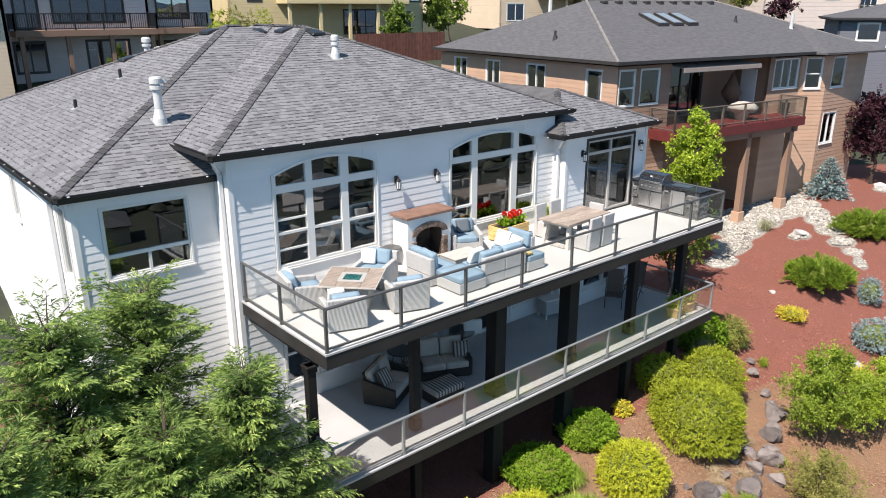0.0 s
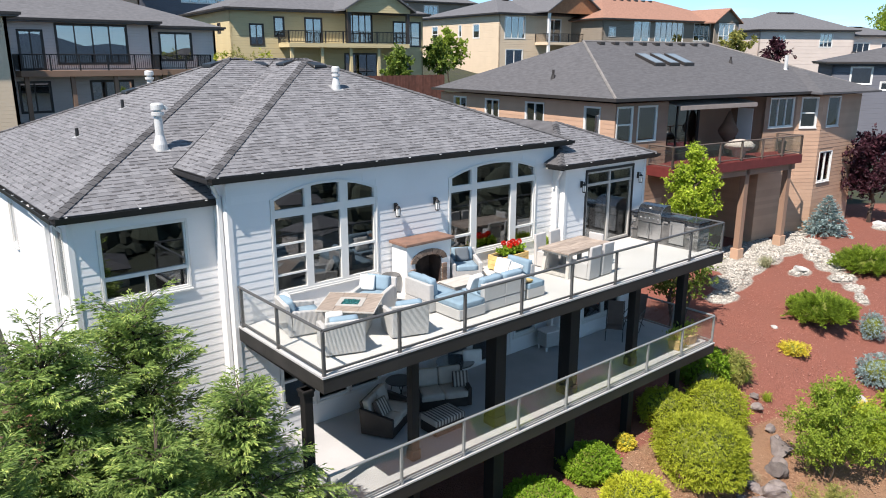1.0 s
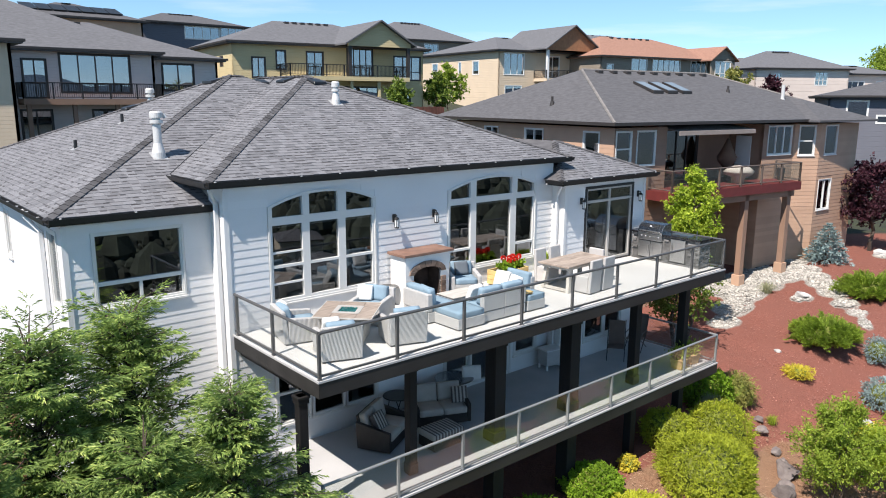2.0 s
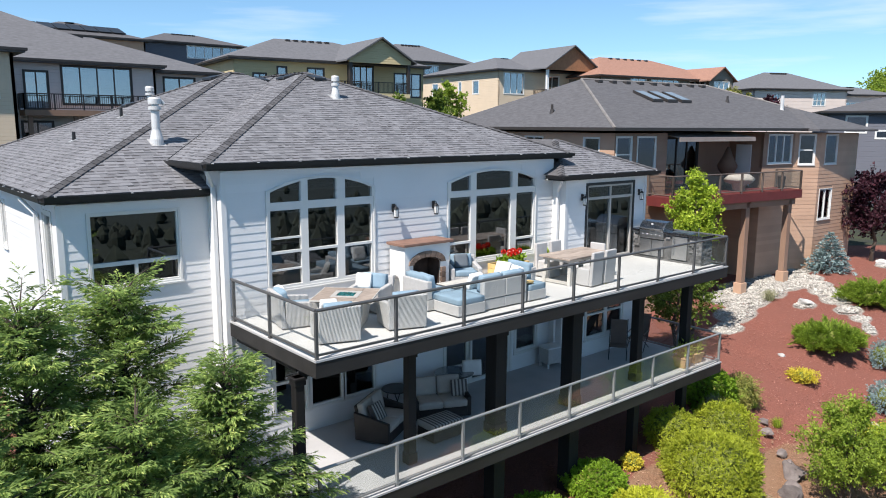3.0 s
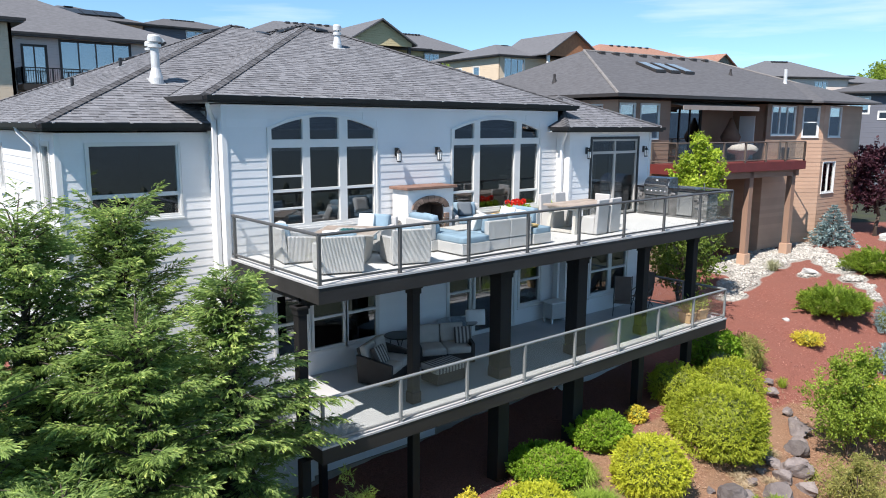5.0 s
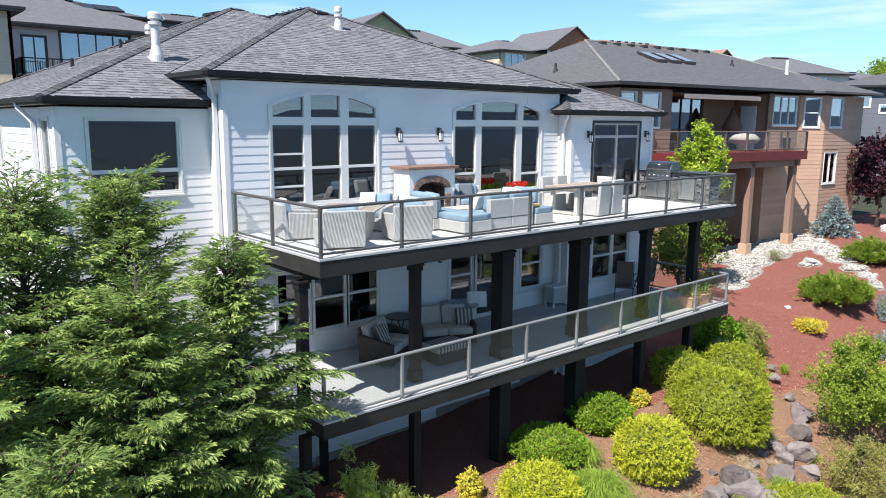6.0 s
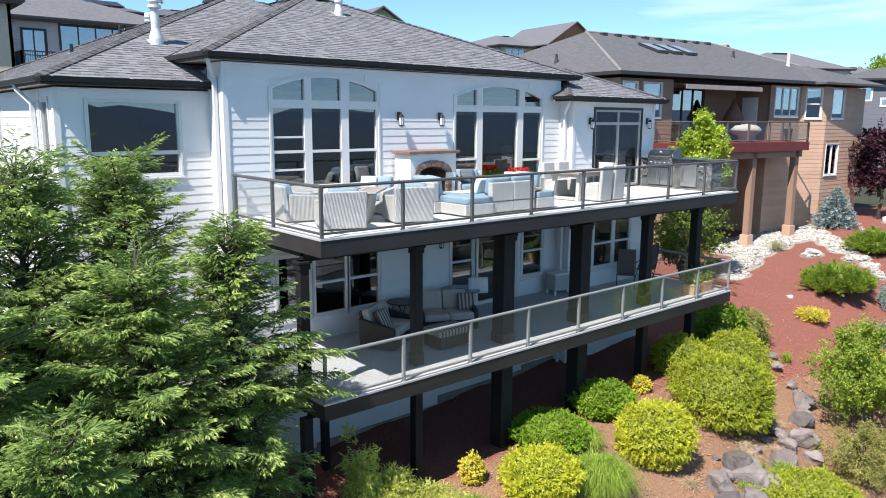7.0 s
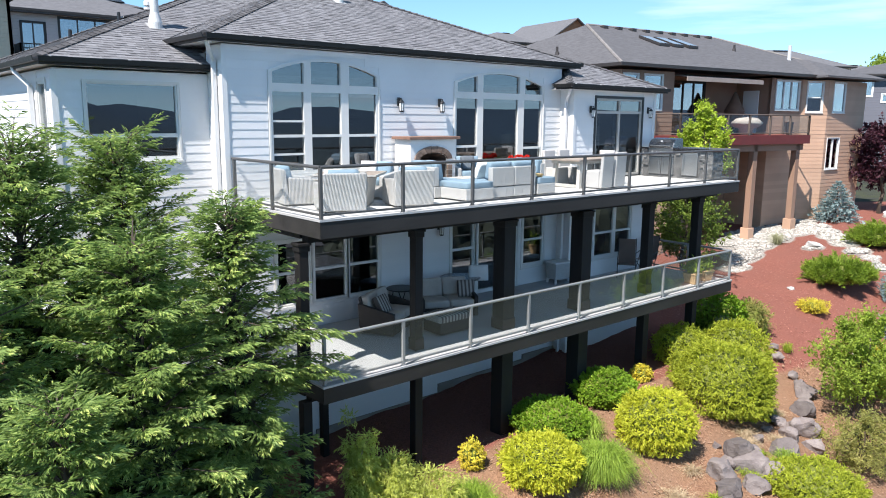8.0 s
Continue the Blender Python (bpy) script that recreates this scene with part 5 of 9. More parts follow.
for x in (4.75, 5.85, 6.95):
    g = Mesh()
    f = lambda v: 7.22 + 2.53 * (v + 0.5) / 7.1
    g.add([(x, 3.2, f(3.2)), (x + 0.75, 3.2, f(3.2)), (x + 0.75, 4.6, f(4.6)), (x, 4.6, f(4.6)), (x, 3.2, f(3.2) + 0.12), (x + 0.75, 3.2, f(3.2) + 0.12), (x + 0.75, 4.6, f(4.6) + 0.12), (x, 4.6, f(4.6) + 0.12)],
          [(0, 1, 5, 4), (1, 2, 6, 5), (2, 3, 7, 6), (3, 0, 4, 7), (4, 5, 6, 7)])
    sk = part("skylight", g, M_DKFRAME, roof)
    g = Mesh()
    g.add([(x + 0.06, 3.27, f(3.27) + 0.125), (x + 0.69, 3.27, f(3.27) + 0.125), (x + 0.69, 4.52, f(4.52) + 0.125), (x + 0.06, 4.52, f(4.52) + 0.125)], [(0, 1, 2, 3)])
    g.add([(x + 0.06, 3.27, f(3.27) + 0.13), (x + 0.69, 3.27, f(3.27) + 0.13), (x + 0.69, 4.52, f(4.52) + 0.13), (x + 0.06, 4.52, f(4.52) + 0.13)], [(0, 1, 2, 3)])
    part("pane", g, mat("grey_skylight_glazing", (0.20, 0.235, 0.26), 0.12, var=0.05, bump=0), sk)
for x, v, h in ((-0.2, 5.2, 0.35), (11.2, 3.6, 0.3), (14.8, 2.6, 0.75)):
    z = 7.22 + 2.53 * (v + 0.5) / 7.1 if x > 1 else 8.0
    g = Mesh()
    g.rod((x, v, z - 0.2), (x, v, z + h), 0.06 if h < 0.5 else 0.1, n=10)
    g.rod((x, v, z - 0.15), (x, v, z + 0.12), 0.14, 0.08, n=10)
    part("roof_pipe", g, M_BRONZE if h > 0.5 else M_DKFRAME, roof)
for i in range(9):
    g = Mesh()
    g.box(3.7 + i * 1.05, 4.05 + i * 1.05, 6.05, 6.35, 9.55, 9.72)
    part("roof_vent", g, M_DKFRAME, roof, bevel=0.03)
# awning
g = Mesh()
g.prism([(2.6, 1.2, 7.0), (8.2, 1.2, 7.0), (8.2, -0.35, 6.78), (2.6, -0.35, 6.78)][::-1], (0, 0, 0), (0, 0, 0.04))
g.box(2.6, 8.2, -0.38, -0.34, 6.62, 6.80)
part("awning", g, M_AWNING, NB, "half-open taupe awning")
# its deck
nd = thing("deck", "raised deck with red fascia, glass rail and brown posts", "deck", NB_AT @ pose(0, 0, 4.2))
g = Mesh()
g.box(1.1, 10.75, -1.4, 2.05, -0.12, 0.0)
part("floor_slab", g, M_REDTRIM, nd)
g = Mesh()
g.box(1.05, 10.8, -1.46, -1.4, -0.42, 0.0)
g.box(1.05, 1.1, -1.4, 0.0, -0.42, 0.0)
g.box(10.75, 10.8, -1.4, 0.0, -0.42, 0.0)
part("fascia_board", g, M_REDTRIM, nd)
g = Mesh()
g.box(1.3, 10.6, -1.25, -0.9, -0.75, -0.4)
part("beam", g, M_BROWN, nd)
rail_fence(nd, [(1.1, 0.0), (1.1, -1.38), (10.73, -1.38), (10.73, 0.0)], 0.0, 0.95, M_NBRAIL, M_GLASSLOW)
for x in (6.75, 10.2):
    zb = ground(*(NB_AT @ Vector((x, -1.1, 0))).to_2d()) - 4.2
    p = Mesh()
    p.box(x - 0.15, x + 0.15, -1.25, -0.95, zb - 0.4, -0.4)
    po = part("post", p, M_BROWN, nd, bevel=0.01)
    p = Mesh()
    p.box(x - 0.22, x + 0.22, -1.32, -0.88, zb - 0.5, zb + 0.55)
    part("plinth", p, M_TAN, po, bevel=0.01)
# covered grill and planter on it
g = Mesh()
g.lathe((7.2, -0.3, 4.2), [(0.30, 0.0), (0.34, 0.34), (0.66, 0.46), (0.74, 0.56), (0.55, 0.76), (0.12, 0.86), (0.02, 0.87)], 14)
g.v = [(vx + 0.05 * math.sin(9 * vz + 5 * vy), vy, vz + 0.05 * math.sin(7 * vx + 3 * vy)) if vz > 4.3 else (vx, vy, vz) for vx, vy, vz in g.v]
tagged(part("covered_grill", g, M_BEIGEFAB, None, smooth=True, m=NB_AT), "grill under a beige cover on the deck", "grill")
g = Mesh()
g.lathe((8.0, 1.0, 4.2), [(0.08, 0.0), (0.10, 0.55), (0.44, 0.95), (0.50, 1.15), (0.26, 1.6), (0.05, 2.1)], 14)
tagged(part("folded_umbrella", g, M_UMBRELLA, None, smooth=True, m=NB_AT), "folded brown patio umbrella with cover", "umbrella")
g = Mesh()
g.lathe((10.3, -0.6, 4.2), [(0.14, 0.0), (0.2, 0.62), (0.17, 0.64)], 12)
tagged(part("plant_pot", g, M_DKFRAME, None, m=NB_AT), "tall dark plant pot on the deck", "plant pot")


def far_house(label, at, w, d, zg, ze, ridge, wall_m, roof_m, wins=(), wins_left=(), side=0.5, frame_m=M_VINYL, left_wall_m=None, roof_over=0.5):
    """A house seen from a distance: garden front along local x at y 0, ridge along x."""
    e = thing("house", label, "house", at)
    F, L, R, B = pose(0, 0, 0), pose(0, d, 0, 0, 0, -90), pose(w, 0, 0, 0, 0, 90), pose(w, d, 0, 0, 0, 180)
    for m, length, ws in ((F, w, wins), (L, d, wins_left)):
        for x0, x1, z0, z1, c, r in ws:
            window(e, m, x0, x1, z0, z1, lights_of(x0, x1, z0, z1, c, r, 0.07), frame_m, M_GLASSFAR, casing=0.07, sill=False, label="framed window")
        wall(e, m, 0, length, zg, ze - 0.05, [q[:4] for q in ws], wall_m)
    for m, length in ((R, d), (B, w)):
        wall(e, m, 0, length, zg, ze - 0.05, [], wall_m)
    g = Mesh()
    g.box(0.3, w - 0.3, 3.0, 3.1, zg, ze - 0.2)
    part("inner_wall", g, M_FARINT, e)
    o = roof_over
    h = min(w, d) / 2 * 0.95
    part("roof", ridge_roof(-o, w + o, -o, d + o, ze, (h * 0.9, d / 2, ridge), (w - h * 0.9, d / 2, ridge)), roof_m, e)
    eave_trim(e, -o, w + o, -o, d + o, ze, M_DKFRAME)
    g = Mesh()
    for i in range(6):
        x = h + (w - 2 * h) * (i + 0.5) / 6
        g = Mesh()
        g.box(x - 0.2, x + 0.2, d / 2 - 0.9, d / 2 - 0.5, ridge - 0.32, ridge - 0.08)
        part("roof_vent", g, M_DKFRAME, e)
    return e


def gable(e, x0, x1, y0, y1, ze, peak, wall_m, roof_m, post_m=None, zb=None):
    """A gabled cross roof over a porch, open below."""
    xm = (x0 + x1) / 2
    g = Mesh()
    for s, a in ((1, x0 - 0.4), (-1, x1 + 0.4)):
        zt = ze - 0.4 * (peak - ze) / ((x1 - x0) / 2)
        g.prism([(a, y0 - 0.4, zt), (xm, y0 - 0.4, peak), (xm, y0 - 0.4, peak + 0.14), (a, y0 - 0.4, zt + 0.14)][::s], (0, 0, 0), (0, y1 - y0 + 0.4, 0))
    part("gable_roof", g, roof_m, e)
    g = Mesh()
    g.prism([(x0, y0, ze), (x1, y0, ze), (xm, y0, peak)], (0, 0, 0), (0, 0.15, 0))
    g.box(x0, x1, y0, y0 + 0.2, ze - 0.3, ze)
    part("gable_wall", g, wall_m, e)
    if post_m:
        for x in (x0 + 0.2, x1 - 0.2):
            g = Mesh()
            g.box(x - 0.14, x + 0.14, y0, y0 + 0.28, zb, ze - 0.3)
            part("porch_post", g, post_m, e)


def far_deck(e, x0, x1, y0, z, post_m, fascia_m, zg, glass=None, posts=4):
    g = Mesh()
    g.box(x0, x1, y0, 0.0, z - 0.35, z)
    part("deck_floor", g, fascia_m, e)
    rail_fence(e, [(x0, 0.0), (x0, y0 + 0.05), (x1, y0 + 0.05), (x1, 0.0)], z, 0.95, post_m, glass)
    for i in range(posts):
        x = x0 + 0.3 + (x1 - x0 - 0.6) * i / (posts - 1)
        g = Mesh()
        g.box(x - 0.12, x + 0.12, y0 + 0.2, y0 + 0.44, zg, z - 0.35)
        part("deck_support", g, fascia_m, e)


# greige house up the slope on the left
h1 = far_house("greige house with long upper deck and grey shingle roof", pose(-6.0, 40.0, 0), 17.5, 17, 4.0, 11.15, 14.9, M_GREIGE, M_ROOFGREY,
               [(9.6, 10.9, 8.15, 10.45, 2, 0), (11.7, 15.9, 8.5, 10.85, 4, 0),
                (9.3, 11.0, 5.6, 7.4, 2, 0), (13.4, 16.0, 5.6, 7.4, 3, 0)], frame_m=M_DKFRAME)
far_deck(h1, 9.2, 17.4, -1.6, 8.1, M_BLACK, M_BROWN, 4.0)
h1b = far_house("greige rear wing of a hillside house under a lower grey roof", pose(-2.0, 41.3, 0), 18.5, 15.0, 4.0, 10.95, 13.6, M_GREIGE, M_ROOFGREY,
                [(14.5, 16.7, 8.7, 10.5, 2, 0), (14.3, 16.1, 5.5, 7.2, 2, 0)], frame_m=M_DKFRAME)
far_deck(h1b, 13.6, 17.1, -2.2, 8.1, M_BLACK, M_BROWN, 4.0, posts=2)
far_house("cream-sided house corner with white trim", pose(-5.6, 33.0, 0), 7.4, 6.5, 4.0, 11.1, 12.6, M_PEACH, M_ROOFGREY, [(5.0, 6.6, 8.6, 10.2, 2, 0.5)])
# yellow house
h2 = far_house("cream-yellow house with covered upper deck and grey roof", pose(20.2, 46.7, 0, 0, 0, -8), 18.0, 14, 5.5, 12.75, 15.2, M_CREAM, M_ROOFGREY,
               [(1.6, 2.7, 9.9, 11.5, 2, 0), (6.4, 7.9, 10.05, 12.1, 2, 0), (10.2, 12.7, 10.1, 12.6, 4, 0.35), (14.9, 17.7, 9.9, 12.0, 3, 0.35), (3.7, 4.5, 10.6, 12.1, 1, 0), (10.0, 13.2, 7.2, 9.2, 3, 0), (15.4, 16.6, 7.4, 9.0, 2, 0)],
               [(10.5, 11.3, 10.9, 11.6, 1, 0)], frame_m=M_DKFRAME)
far_deck(h2, 4.0, 15.2, -2.4, 10.05, M_BLACK, M_CREAM, 5.5, posts=5)
gable(h2, 9.2, 15.3, -2.4, 6.0, 12.9, 14.7, M_CREAM, M_ROOFGREY, M_DKFRAME, 10.05)
# peach house
h3 = far_house("pale peach house with gabled porch and grey roof", pose(56.3, 52.6, 0, 0, 0, -8), 14.0, 18, 7.0, 13.95, 16.2, M_PEACH, M_ROOFGREY,
               [(0.8, 3.8, 11.1, 13.6, 3, 0), (7.2, 9.4, 10.8, 13.4, 2, 0.3), (1.0, 3.5, 7.9, 9.8, 2, 0)],
               [(12.6, 13.9, 11.2, 12.8, 1, 0), (9.4, 10.0, 11.4, 12.8, 1, 0), (3.0, 4.4, 11.2, 12.8, 1, 0.4)])
gable(h3, 5.4, 13.6, -2.4, 8.0, 14.3, 16.9, mat("cedar_soffit", (0.33, 0.15, 0.07), 0.7, var=0.15, bump=0.05), M_ROOFGREY, M_TRIM, 7.0)
far_deck(h3, 5.4, 13.6, -2.4, 10.7, M_BLACK, M_PEACH, 7.0)
# red-roofed house, pinkish house, slate house and the rest of the hill
h4 = far_house("olive-brown house under a red shingle roof", pose(66.3, 45.4, 0, 0, 0, -10), 23.0, 16, 8.0, 13.4, 16.4, M_OLIVE, M_ROOFRED,
               [(1.0, 2.0, 11.4, 12.4, 1, 0), (5.0, 7.6, 10.8, 13.2, 2, 0), (8.6, 13.5, 10.6, 13.2, 5, 0), (15.5, 18.5, 11.0, 13.2, 3, 0.3)])
gable(h4, 17.0, 21.5, -2.0, 6.0, 13.4, 14.9, M_OLIVE, M_ROOFRED)
window(h4, pose(0, -2.0, 0), 17.8, 20.7, 11.0, 13.1, lights_of(17.8, 20.7, 11.0, 13.1, 3, 0.3, 0.08), M_VINYL, M_GLASSFAR, casing=0.08, sill=False, label="framed window")
wall(h4, pose(0, -2.0, 0), 17.0, 21.5, 8.0, 13.35, [(17.8, 20.7, 11.0, 13.1)], M_OLIVE)
far_house("pinkish white stucco house with a grey hip roof", pose(96.5, 41.5, 0, 0, 0, -30), 15.0, 13, 6.5, 12.75, 15.5, M_PINK, M_ROOFGREY,
          [(9.5, 11.5, 10.4, 12.2, 3, 0.4), (3.0, 4.0, 10.8, 12.0, 2, 0)], [(5.0, 6.0, 11.0, 12.0, 1, 0)])
h5b = far_house("pinkish stucco wing with a balcony and low grey roof", pose(109.2, 35.0, 0, 0, 0, -30), 9.5, 9, 6.5, 12.1, 13.5, M_PINK, M_ROOFGREY, [(1.0, 4.0, 9.0, 11.0, 3, 0.3), (6.0, 8.5, 9.0, 11.0, 2, 0)])
far_deck(h5b, 0.5, 9.0, -2.5, 8.8, M_DKFRAME, M_PINK, 6.5)
far_house("slate blue-grey house with dark roof", pose(57.1, 15.0, 0, 0, 0, -62), 16.0, 12, -2.0, 8.6, 10.0, M_SLATE, M_ROOFDARK,
               [(1.4, 2.9, 6.9, 8.2, 1, 0), (3.6, 4.7, 6.45, 7.05, 1, 0), (5.4, 6.9, 6.4, 7.05, 1, 0)])
far_house("dark grey house with glazed balcony on the hill", pose(23.0, 76.0, 0), 12.5, 10, 11.0, 16.7, 18.2, M_SLATE, M_ROOFDARK, [(5.0, 9.2, 15.0, 16.4, 4, 0), (9.4, 12.3, 15.3, 16.5, 3, 0)])
far_house("hilltop house with solar panels on its roof", pose(9.5, 71.0, 0), 12.0, 12, 9.0, 16.1, 18.0, M_TAN, M_ROOFDARK, [(8.4, 9.6, 13.2, 14.6, 1, 0)])
for i in range(7):
    g = Mesh()
    g.box(0, 1.25, 0, 2.6, 0, 0.08, pose(10.6 + i * 1.35, 72.2, 16.70, 17, 0, 0))
    tagged(part("solar_panel", g, M_BLACK, None), "dark solar panel on a far roof", "solar panel", "solar panels")
far_house("grey-roofed house far up the hill", pose(60.5, 82.0, 0, 0, 0, -8), 17.0, 14, 13.0, 17.2, 20.4, M_OLIVE, M_ROOFGREY, [(3.0, 4.6, 15.4, 16.7, 2, 0), (7.5, 10.0, 15.2, 16.6, 3, 0)])
far_house("distant house with grey roof", pose(112.0, 92.0, 0, 0, 0, -12), 26.0, 14, 15.0, 20.0, 22.2, M_GREIGE, M_ROOFGREY, [(4.0, 7.0, 17.2, 19.0, 3, 0)])
far_house("distant grey-roofed house beyond the stucco house", pose(128.0, 60.0, 0, 0, 0, -14), 22.0, 12, 7.0, 13.6, 16.4, M_OLIVE, M_ROOFGREY, [(4.0, 7.0, 10.8, 12.6, 3, 0)])

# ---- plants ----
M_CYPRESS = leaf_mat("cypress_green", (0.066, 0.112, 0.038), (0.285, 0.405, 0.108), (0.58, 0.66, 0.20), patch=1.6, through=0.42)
M_GOLD = leaf_mat("golden_arborvitae", (0.37, 0.40, 0.035), (0.69, 0.71, 0.07), (0.84, 0.85, 0.15), patch=1.6, through=0.5)
M_THREAD = leaf_mat("pale_thread_leaf", (0.37, 0.42, 0.085), (0.68, 0.72, 0.19), (0.85, 0.86, 0.36), patch=2.2, through=0.55)
M_LIME = leaf_mat("lime_green_arborvitae", (0.21, 0.26, 0.026), (0.50, 0.55, 0.055), (0.73, 0.75, 0.11), patch=1.6, through=0.5)
M_GREENBUSH = leaf_mat("bright_green_boxleaf", (0.10, 0.19, 0.016), (0.31, 0.48, 0.04), (0.52, 0.68, 0.08), patch=2.0, through=0.5)
M_YELLOW = leaf_mat("yellow_gold_shrub", (0.44, 0.36, 0.03), (0.80, 0.70, 0.09), (0.85, 0.82, 0.24), patch=3, through=0.4)
M_JUNIPER = leaf_mat("spreading_juniper", (0.09, 0.15, 0.022), (0.31, 0.43, 0.05), (0.56, 0.67, 0.11), patch=1.8, through=0.5)
M_SPRUCE = leaf_mat("blue_spruce", (0.11, 0.16, 0.155), (0.31, 0.42, 0.42), (0.52, 0.66, 0.67), patch=1.5, through=0.15)
M_PLUM = leaf_mat("purple_plum_leaf", (0.019, 0.008, 0.013), (0.085, 0.027, 0.042), (0.190, 0.057, 0.076), patch=1.0)
M_TREELEAF = leaf_mat("fresh_green_tree_leaf", (0.17, 0.25, 0.024), (0.48, 0.60, 0.06), (0.72, 0.76, 0.12), patch=1.3, through=0.45)
M_SHRUB = leaf_mat("mid_green_shrub_leaf", (0.12, 0.185, 0.024), (0.36, 0.47, 0.06), (0.62, 0.70, 0.14), patch=1.6, through=0.45)
M_DARKLEAF = leaf_mat("deep_green_tree_leaf", (0.055, 0.095, 0.018), (0.20, 0.28, 0.045), (0.46, 0.52, 0.12), patch=1.5, through=0.4)
M_OLIVELEAF = leaf_mat("olive_twiggy_leaf", (0.14, 0.15, 0.036), (0.40, 0.39, 0.11), (0.62, 0.56, 0.23), patch=1.6, through=0.4)
M_TUFT = leaf_mat("green_grass_blade", (0.12, 0.20, 0.025), (0.38, 0.52, 0.075), (0.62, 0.74, 0.16), patch=2, through=0.4)
M_REED = leaf_mat("greyish_reed_blade", (0.171, 0.190, 0.095), (0.418, 0.418, 0.247), (0.722, 0.627, 0.456), patch=2)
M_STRAW = leaf_mat("dry_straw_blade", (0.34, 0.25, 0.15), (0.56, 0.45, 0.30), (0.78, 0.68, 0.50), patch=2)
M_FLOWER = leaf_mat("red_geranium_petal", (0.490, 0.017, 0.011), (0.850, 0.042, 0.021), (0.850, 0.126, 0.042), patch=4)
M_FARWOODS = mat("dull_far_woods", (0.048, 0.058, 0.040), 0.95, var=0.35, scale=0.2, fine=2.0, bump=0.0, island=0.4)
M_INNER = mat("shade_toned_shrub_core", (0.20, 0.235, 0.035), 0.9, var=0.45, scale=7, fine=35, bump=0.9, dist=0.05, col2=(0.10, 0.115, 0.018))
M_CYINNER = mat("shade_toned_cypress_core", (0.030, 0.045, 0.016), 0.95, var=0.5, scale=5, fine=25, bump=1.0, dist=0.08, col2=(0.014, 0.018, 0.008))
M_CORE = mat("shade_toned_core", (0.030, 0.032, 0.012), 0.95, var=0.4, scale=6, fine=30, bump=0.4)


def sphere_dirs(n, rs, low=-0.3):
    z = rs.uniform(low, 1, n)
    a = rs.uniform(0, 2 * np.pi, n)
    r = np.sqrt(np.maximum(0, 1 - z * z))
    return np.stack([r * np.cos(a), r * np.sin(a), z], 1)


def even_dirs(n, rs, low=-0.3):
    """Directions spread evenly over a dome, a little disturbed."""
    i = np.arange(n) + 0.5
    z = 1 - (1 - low) * i / n
    a = i * 2.399963
    r = np.sqrt(np.maximum(0, 1 - z * z))
    return unit(np.stack([r * np.cos(a), r * np.sin(a), z], 1) + rs.normal(size=(n, 3)) * 0.7 / math.sqrt(n))


def lump(d, rs, k=14, amp=0.13):
    """How far an uneven crown reaches in each direction d."""
    c = unit(rs.normal(size=(k, 3)))
    s = np.clip(d @ c.T, 0, 1) ** 8
    return 1 - amp * 0.6 + amp * s.max(1) * 1.5 + 0.04 * np.sin(d[:, 0] * 17 + d[:, 1] * 13) * np.sin(d[:, 2] * 19 + 2)


def feathers(base, way, normal, L, k, spread, fat, rs, flat=0.25, nod=0.12, reach=0.62):
    """Feathery shoots: k slim blades leave each short stem at random points and angles, mostly in one plane, nodding at the tip."""
    n = len(base)
    way = unit(way)
    side = unit(np.cross(normal, way))
    up = np.cross(way, side)
    L = np.asarray(L).reshape(-1, 1)
    vs = []
    for j in range(k):
        s = rs.uniform(0, 0.85, (n, 1)) if j else np.full((n, 1), 0.55)
        root = base + way * L * s - up * L * nod * s * s
        sp = rs.uniform(-1, 1, (n, 1)) * spread if j else rs.normal(size=(n, 1)) * 0.1
        d = unit(way + side * sp + up * (rs.normal(size=(n, 1)) * flat - nod))
        ll = L * (reach - 0.5 * reach * s) * rs.uniform(0.65, 1.25, (n, 1))
        e = unit(np.cross(d, side * rs.normal(size=(n, 1)) * 0.8 + up)) * L * fat
        mid = root + d * ll * 0.45
        vs.append(np.stack([root, mid + e, root + d * ll - up * ll * nod, mid - e], 1))
    v = np.concatenate(vs, 0).reshape(-1, 3)
    return v, np.arange(len(v)).reshape(-1, 4)


# a closed body in a shade colour, so gaps between leaves look dark
def core(name, c, r, parent, rs, scale=0.84, mat_=None):
    u = np.linspace(0, 2 * np.pi, 20, endpoint=False)
    v = np.linspace(-0.5 * np.pi, 0.5 * np.pi, 11)
    P = np.array([[np.cos(b) * np.cos(a), np.cos(b) * np.sin(a), np.sin(b)] for b in v for a in u])
    P = P * (1 + 0.08 * np.sin(P[:, :1] * 9 + P[:, 1:2] * 7) * np.cos(P[:, 2:3] * 8))
    P = P * np.array(r) * scale + np.array(c)
    F = np.array([[i * 20 + j, i * 20 + (j + 1) % 20, (i + 1) * 20 + (j + 1) % 20, (i + 1) * 20 + j] for i in range(10) for j in range(20)])
    return part(name, mesh_np(name, P, F, mat_ or M_CORE, True), None, parent)


